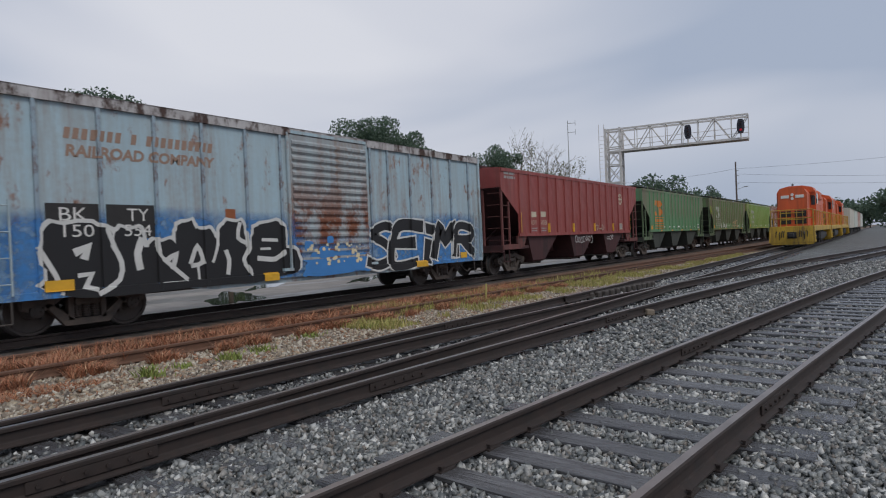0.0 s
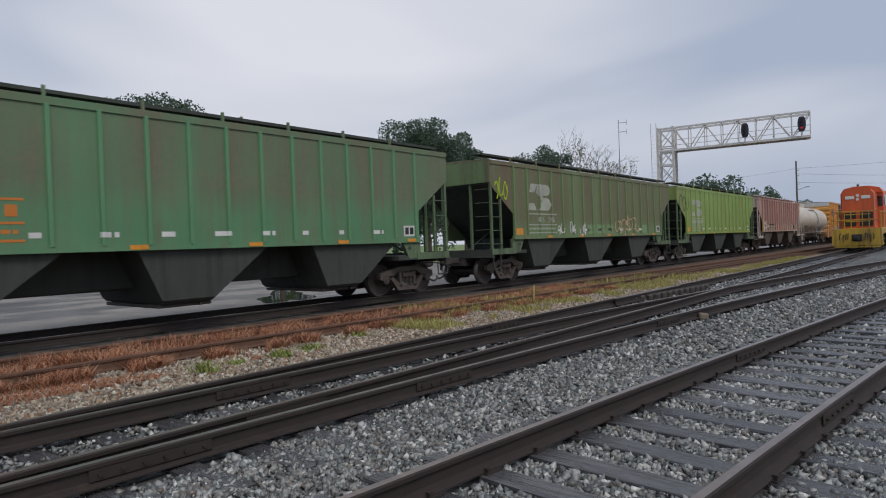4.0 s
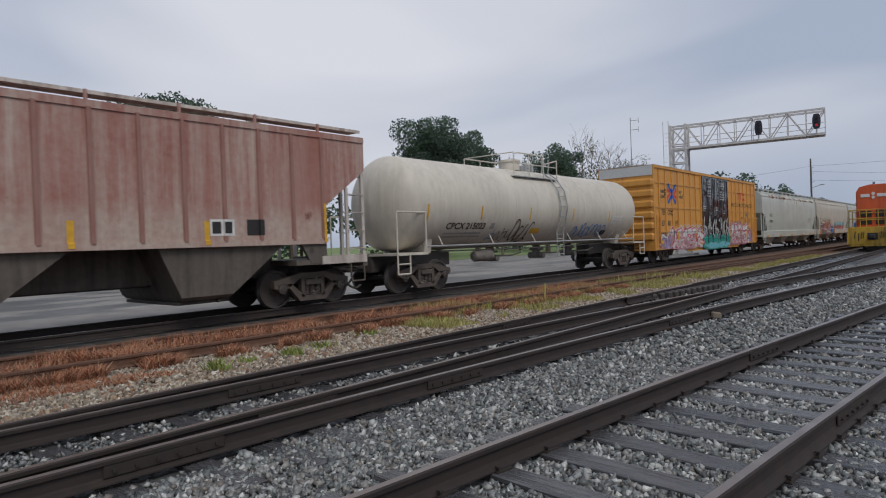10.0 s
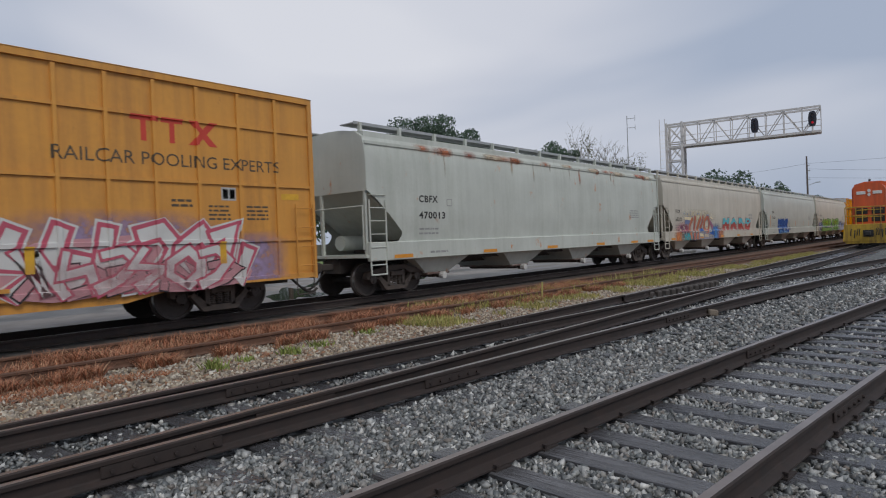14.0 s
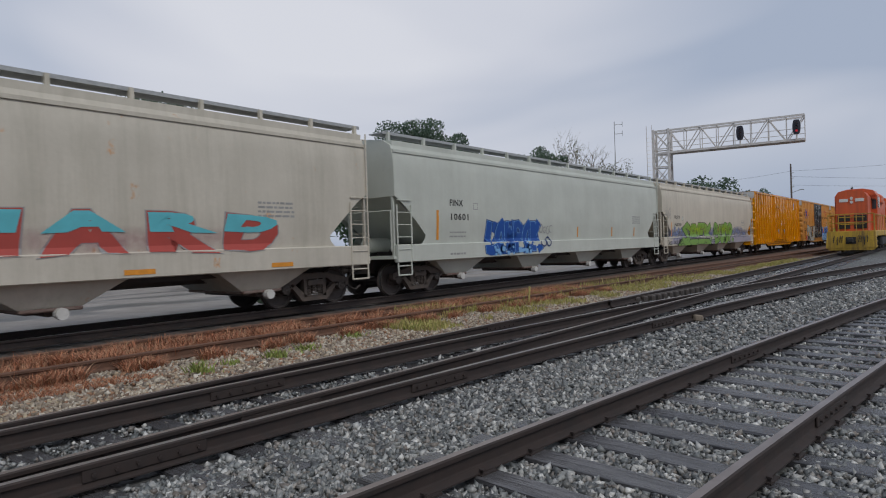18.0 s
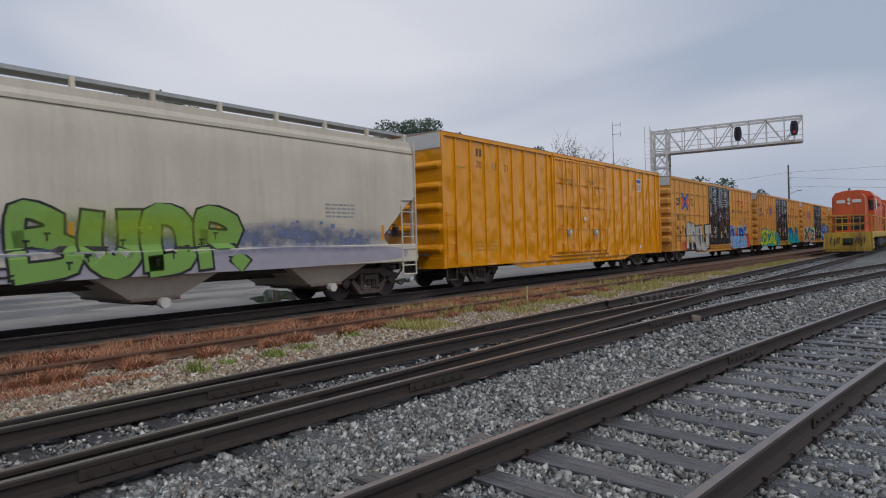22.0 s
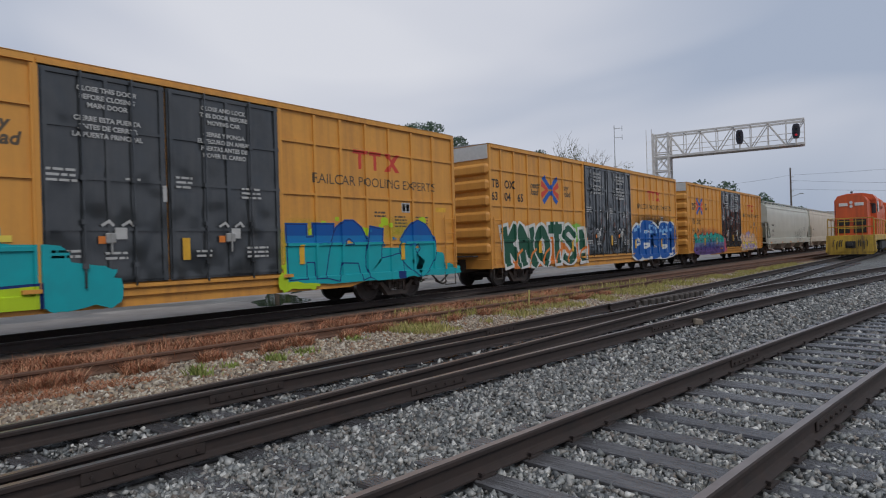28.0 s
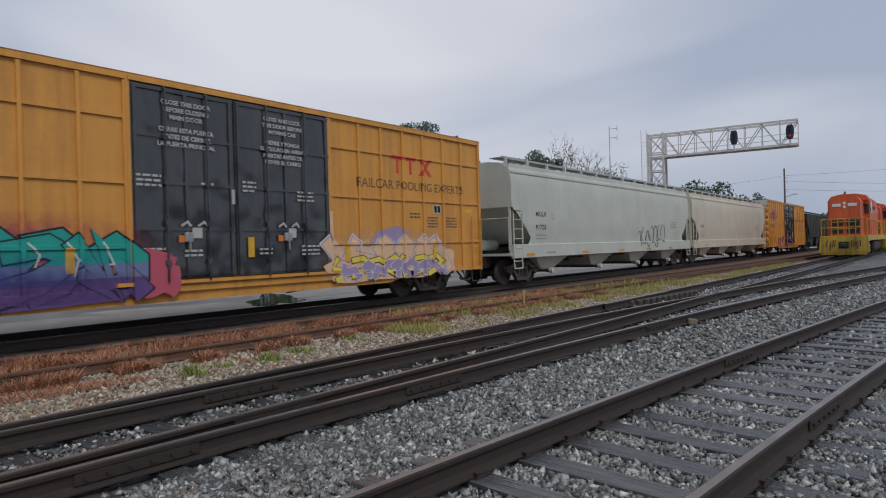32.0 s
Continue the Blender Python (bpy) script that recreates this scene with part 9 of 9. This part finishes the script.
def keep_ballast(P):
    """Not on rails, few on ties; None where pale gravel or the road takes over."""
    ok = (P[:, 1] < 6.85 + 0.25 * np.sin(P[:, 0] * 1.7) - 0.02 * P[:, 0])
    nr = np.random.default_rng(4)
    ok &= (P[:, 1] < 4.55 - 0.05 * P[:, 0]) | (P[:, 0] > 12) | (nr.random(len(P)) < 0.42)
    for line, gap, cover in ((NEAR_LINE, 0.555, 0.03), (LOCO_LINE, 0.56, 0.16), (SIDING_LINE, 0.56, 0.9)):
        d, run = line_distance(P, line)
        ok &= np.abs(d - GAUGE / 2) > 0.085
        if gap and cover < 0.5:
            ph = (run / gap) % 1.0
            on = (np.minimum(ph, 1 - ph) * gap < 0.125) & (d < (0.74 if line is NEAR_LINE else 1.32))
            bare = np.sin(np.floor(run / gap + 0.5) * 2.4) * 0.5 + 0.5
            ok &= ~on | (nr.random(len(P)) < (cover if cover < 0.1 else np.clip(cover * 3.2 * bare, 0, 1)))
    return ok


P = scatter(95000, 1.7, 8.5, -12, 84, 1, 0.55)
P = P[keep_ballast(P)]
nr = np.random.default_rng(2)
stones("ballast_stone", P, nr.uniform(0.020, 0.044, len(P)), -0.222 + nr.uniform(-0.022, 0.022, len(P)), BALLAST, "crushed grey stone ballast", (OCT_V, OCT_F), 3)
P = scatter(100000, 8.5, 34, -12, 70, 5, 1.0)
P = P[keep_ballast(P)]
stones("ballast_stone", P, nr.uniform(0.026, 0.056, len(P)), -0.225 + nr.uniform(-0.018, 0.022, len(P)), BALLAST, "crushed grey stone ballast", (OCT_V, OCT_F), 6)
x = nr.uniform(-1, 1, 42000)
P = np.stack([0.5 + 34 * ((x + 1) / 2) ** 1.3, nr.uniform(6.8, 9.45, 42000) - 0.0], 1)
P[:, 1] -= 0.028 * P[:, 0]
d, _ = line_distance(P, RUSTY_LINE)
P = P[(np.abs(d - GAUGE / 2) > 0.07) & (P[:, 1] > 6.6) & (nr.random(len(P)) < np.clip((P[:, 1] - 6.5) / 0.7, 0.1, 1))]
stones("gravel_stone", P, nr.uniform(0.026, 0.052, len(P)), -0.225 + nr.uniform(-0.012, 0.02, len(P)), GRAVEL, "pale tan gravel between the tracks", (OCT_V, OCT_F), 8, "gravel")
tagged(part("stone_block", Mesh().box(-0.14, 0.12, -0.08, 0.10, -0.05, 0.09, b=0.03), GRAVEL, at=pose(12.53, 3.86, -0.17, 8, 5, 30)), "pale broken stone lying on the ballast", "stone")


# ---- weeds ----
def blades(name, P, h, mat, label, seed, width=0.012, lean=0.6, category="weeds"):
    nr = np.random.default_rng(seed)
    n = len(P)
    a = nr.uniform(0, 2 * np.pi, n)
    w = width * nr.uniform(0.6, 1.5, n)
    hh = h * nr.uniform(0.4, 1.15, n)
    tip = np.stack([np.cos(a + 1.3), np.sin(a + 1.3)], 1) * (hh * lean * nr.uniform(0.1, 1.0, n))[:, None]
    dx = np.stack([np.cos(a), np.sin(a)], 1) * w[:, None]
    z0 = np.full(n, -0.24)
    V = np.stack([np.c_[P - dx, z0], np.c_[P + dx, z0], np.c_[P + tip * 0.4 + dx * 0.7, z0 + hh * 0.6], np.c_[P + tip, z0 + hh], np.c_[P + tip * 0.4 - dx * 0.7, z0 + hh * 0.6]], 1).reshape(-1, 3)
    F = (np.array([[0, 1, 2, 3, 4]])[None] + (np.arange(n) * 5)[:, None, None]).reshape(-1, 5)
    me = bpy.data.meshes.new(name)
    me.from_pydata(V.tolist(), [], F.tolist())
    me.materials.append(mat)
    return tagged(part(name, me, None), label, category, kind="stuff")


DEAD = per_piece("dead_orange_weeds", [(0.50, 0.175, 0.085), (0.56, 0.235, 0.120), (0.38, 0.140, 0.078), (0.60, 0.38, 0.22), (0.20, 0.095, 0.06), (0.46, 0.20, 0.105)], 0.9, True)
STRAW = per_piece("straw_grass", [(0.44, 0.38, 0.12), (0.32, 0.34, 0.08), (0.52, 0.45, 0.18), (0.36, 0.28, 0.11)], 0.9, True)
FRESH = per_piece("fresh_green_weeds", [(0.24, 0.31, 0.06), (0.32, 0.39, 0.10), (0.18, 0.24, 0.05), (0.40, 0.38, 0.13)], 0.8, True)



def patchy(P, seed, keep=0.55, scale=0.9):
    out = np.array([noise.noise((p[0] * scale, p[1] * scale, seed)) for p in P])
    return P[out > np.quantile(out, 1 - keep)]


def strip(n, x0, x1, o0, o1, seed):
    """Points beside the old track: o is the distance from its middle, towards the camera."""
    q = np.random.default_rng(seed)
    xx = x0 + (x1 - x0) * q.random(n) ** 1.25
    return np.stack([xx, 10.22 - 0.03 * xx - q.uniform(o0, o1, n)], 1)


blades("dead_weeds", patchy(strip(60000, 0.5, 19, -0.72, 0.70, 1), 3, 0.46, 1.6), 0.25, DEAD, "dead orange weeds over the old track", 5, 0.006, 1.5)
blades("dead_weeds", patchy(strip(40000, 0.5, 19, 0.76, 1.25, 2), 5, 0.40, 1.8), 0.19, DEAD, "dead orange weeds beside the old rail", 6, 0.006, 1.6)
blades("dead_weeds", patchy(strip(10000, 0.5, 19, -1.5, -0.78, 22), 9, 0.45, 1.2), 0.13, DEAD, "low rust-brown weeds behind the old track", 26, 0.006, 1.6)
blades("dead_weeds", patchy(strip(24000, 0.5, 5.6, 0.9, 1.9, 12), 6, 0.55), 0.08, DEAD, "low rusty weeds on the gravel", 16, 0.007, 1.6)
blades("straw_grass", patchy(strip(20000, 9, 46, 0.75, 2.3, 3), 7, 0.5), 0.16, STRAW, "yellow-green grass along the gravel", 7)
blades("straw_grass", patchy(strip(4500, 11, 26, -0.6, 1.0, 4), 8, 0.5), 0.26, STRAW, "tall straw-coloured grass", 8)
for i, (x, y, r, n, hh) in enumerate(((4.50, 7.95, 0.13, 120, 0.20), (5.80, 8.03, 0.15, 110, 0.16), (6.48, 8.2, 0.24, 100, 0.13), (5.11, 8.15, 0.13, 40, 0.12), (7.9, 8.6, 0.2, 70, 0.12), (9.2, 8.3, 0.2, 60, 0.12))):
    q = np.random.default_rng(40 + i)
    blades("green_weed", np.array([x, y]) + q.normal(size=(n, 2)) * r * 0.5, hh, FRESH, "small green weed tuft in the gravel", 50 + i, 0.016, 0.9)
WATER, wn2, ws2 = nodes("shallow_water", 0.03)
ws2.inputs["Base Color"].default_value = (0.035, 0.034, 0.028, 1)
bump(wn2, ws2, noise_fac(wn2, coords(wn2), 3.0, 0.3, 0.7, 2.0), 0.004, 0.25)


def puddle(x, y, along_m, across, turn_deg, seed):
    """A thin sheet of rain water with a ragged shore."""
    rnd = random.Random(seed)
    ph = [rnd.uniform(0, 6.28) for _ in range(3)]
    rim = []
    for i in range(48):
        a = 2 * math.pi * i / 48
        r = 1 + 0.22 * math.sin(3 * a + ph[0]) + 0.14 * math.sin(5 * a + ph[1]) + 0.08 * math.sin(9 * a + ph[2])
        rim.append((along_m * r * math.cos(a), across * r * math.sin(a)))
    m = Mesh().prism(rim, -0.010, 0.0, 0, "z")
    tagged(part("puddle", m, WATER, at=pose(x, y, -0.287, 0, 0, turn_deg)), "shallow rain puddle on the road", "puddle", "puddles on the road")


for x, y, a, b, turn_deg, seed in ((14.4, 19.6, 3.1, 0.85, 53, 1), (19.5, 24.0, 2.6, 0.6, 40, 2), (24.5, 22.0, 3.4, 0.5, 30, 4)):
    puddle(x, y, a, b, turn_deg, seed)
tagged(part("marker_stake", Mesh().box(-0.03, 0.03, -0.02, 0.02, -0.3, 0.28, b=0.006), plain("yellowed_stake", (0.42, 0.36, 0.12), 0.8), at=pose(14.12, 8.6, 0, 3, 2, 20)), "short yellowed stake in the grass", "stake")


# ---- what moves: the train rolls by at a steady speed ----
SPEED = 9.92


def motions():
    for car, x12 in TRAIN:
        walk(car, [(t, Matrix.Translation((x12 - SPEED * (t - 12.0), TRAIN_Y, 0))) for t in (0.0, 8.0, 16.0, 24.0, 32.0)])
    # all wheels turn alike; the first is keyed and the rest take over its keys
    step = 1 / 15
    rows = []
    for i in range(481):
        t = min(32.0, i * step)
        rows.append((t, Matrix.Rotation(-SPEED * t / WHEEL_R, 4, "Y")))
    first = TURNING[0]
    walk(first, rows)
    act = first.animation_data.action
    slot = first.animation_data.action_slot
    for ws in TURNING[1:]:
        ws.rotation_mode = "QUATERNION"
        ad = ws.animation_data_create()
        ad.action = act
        ad.action_slot = slot


motions()
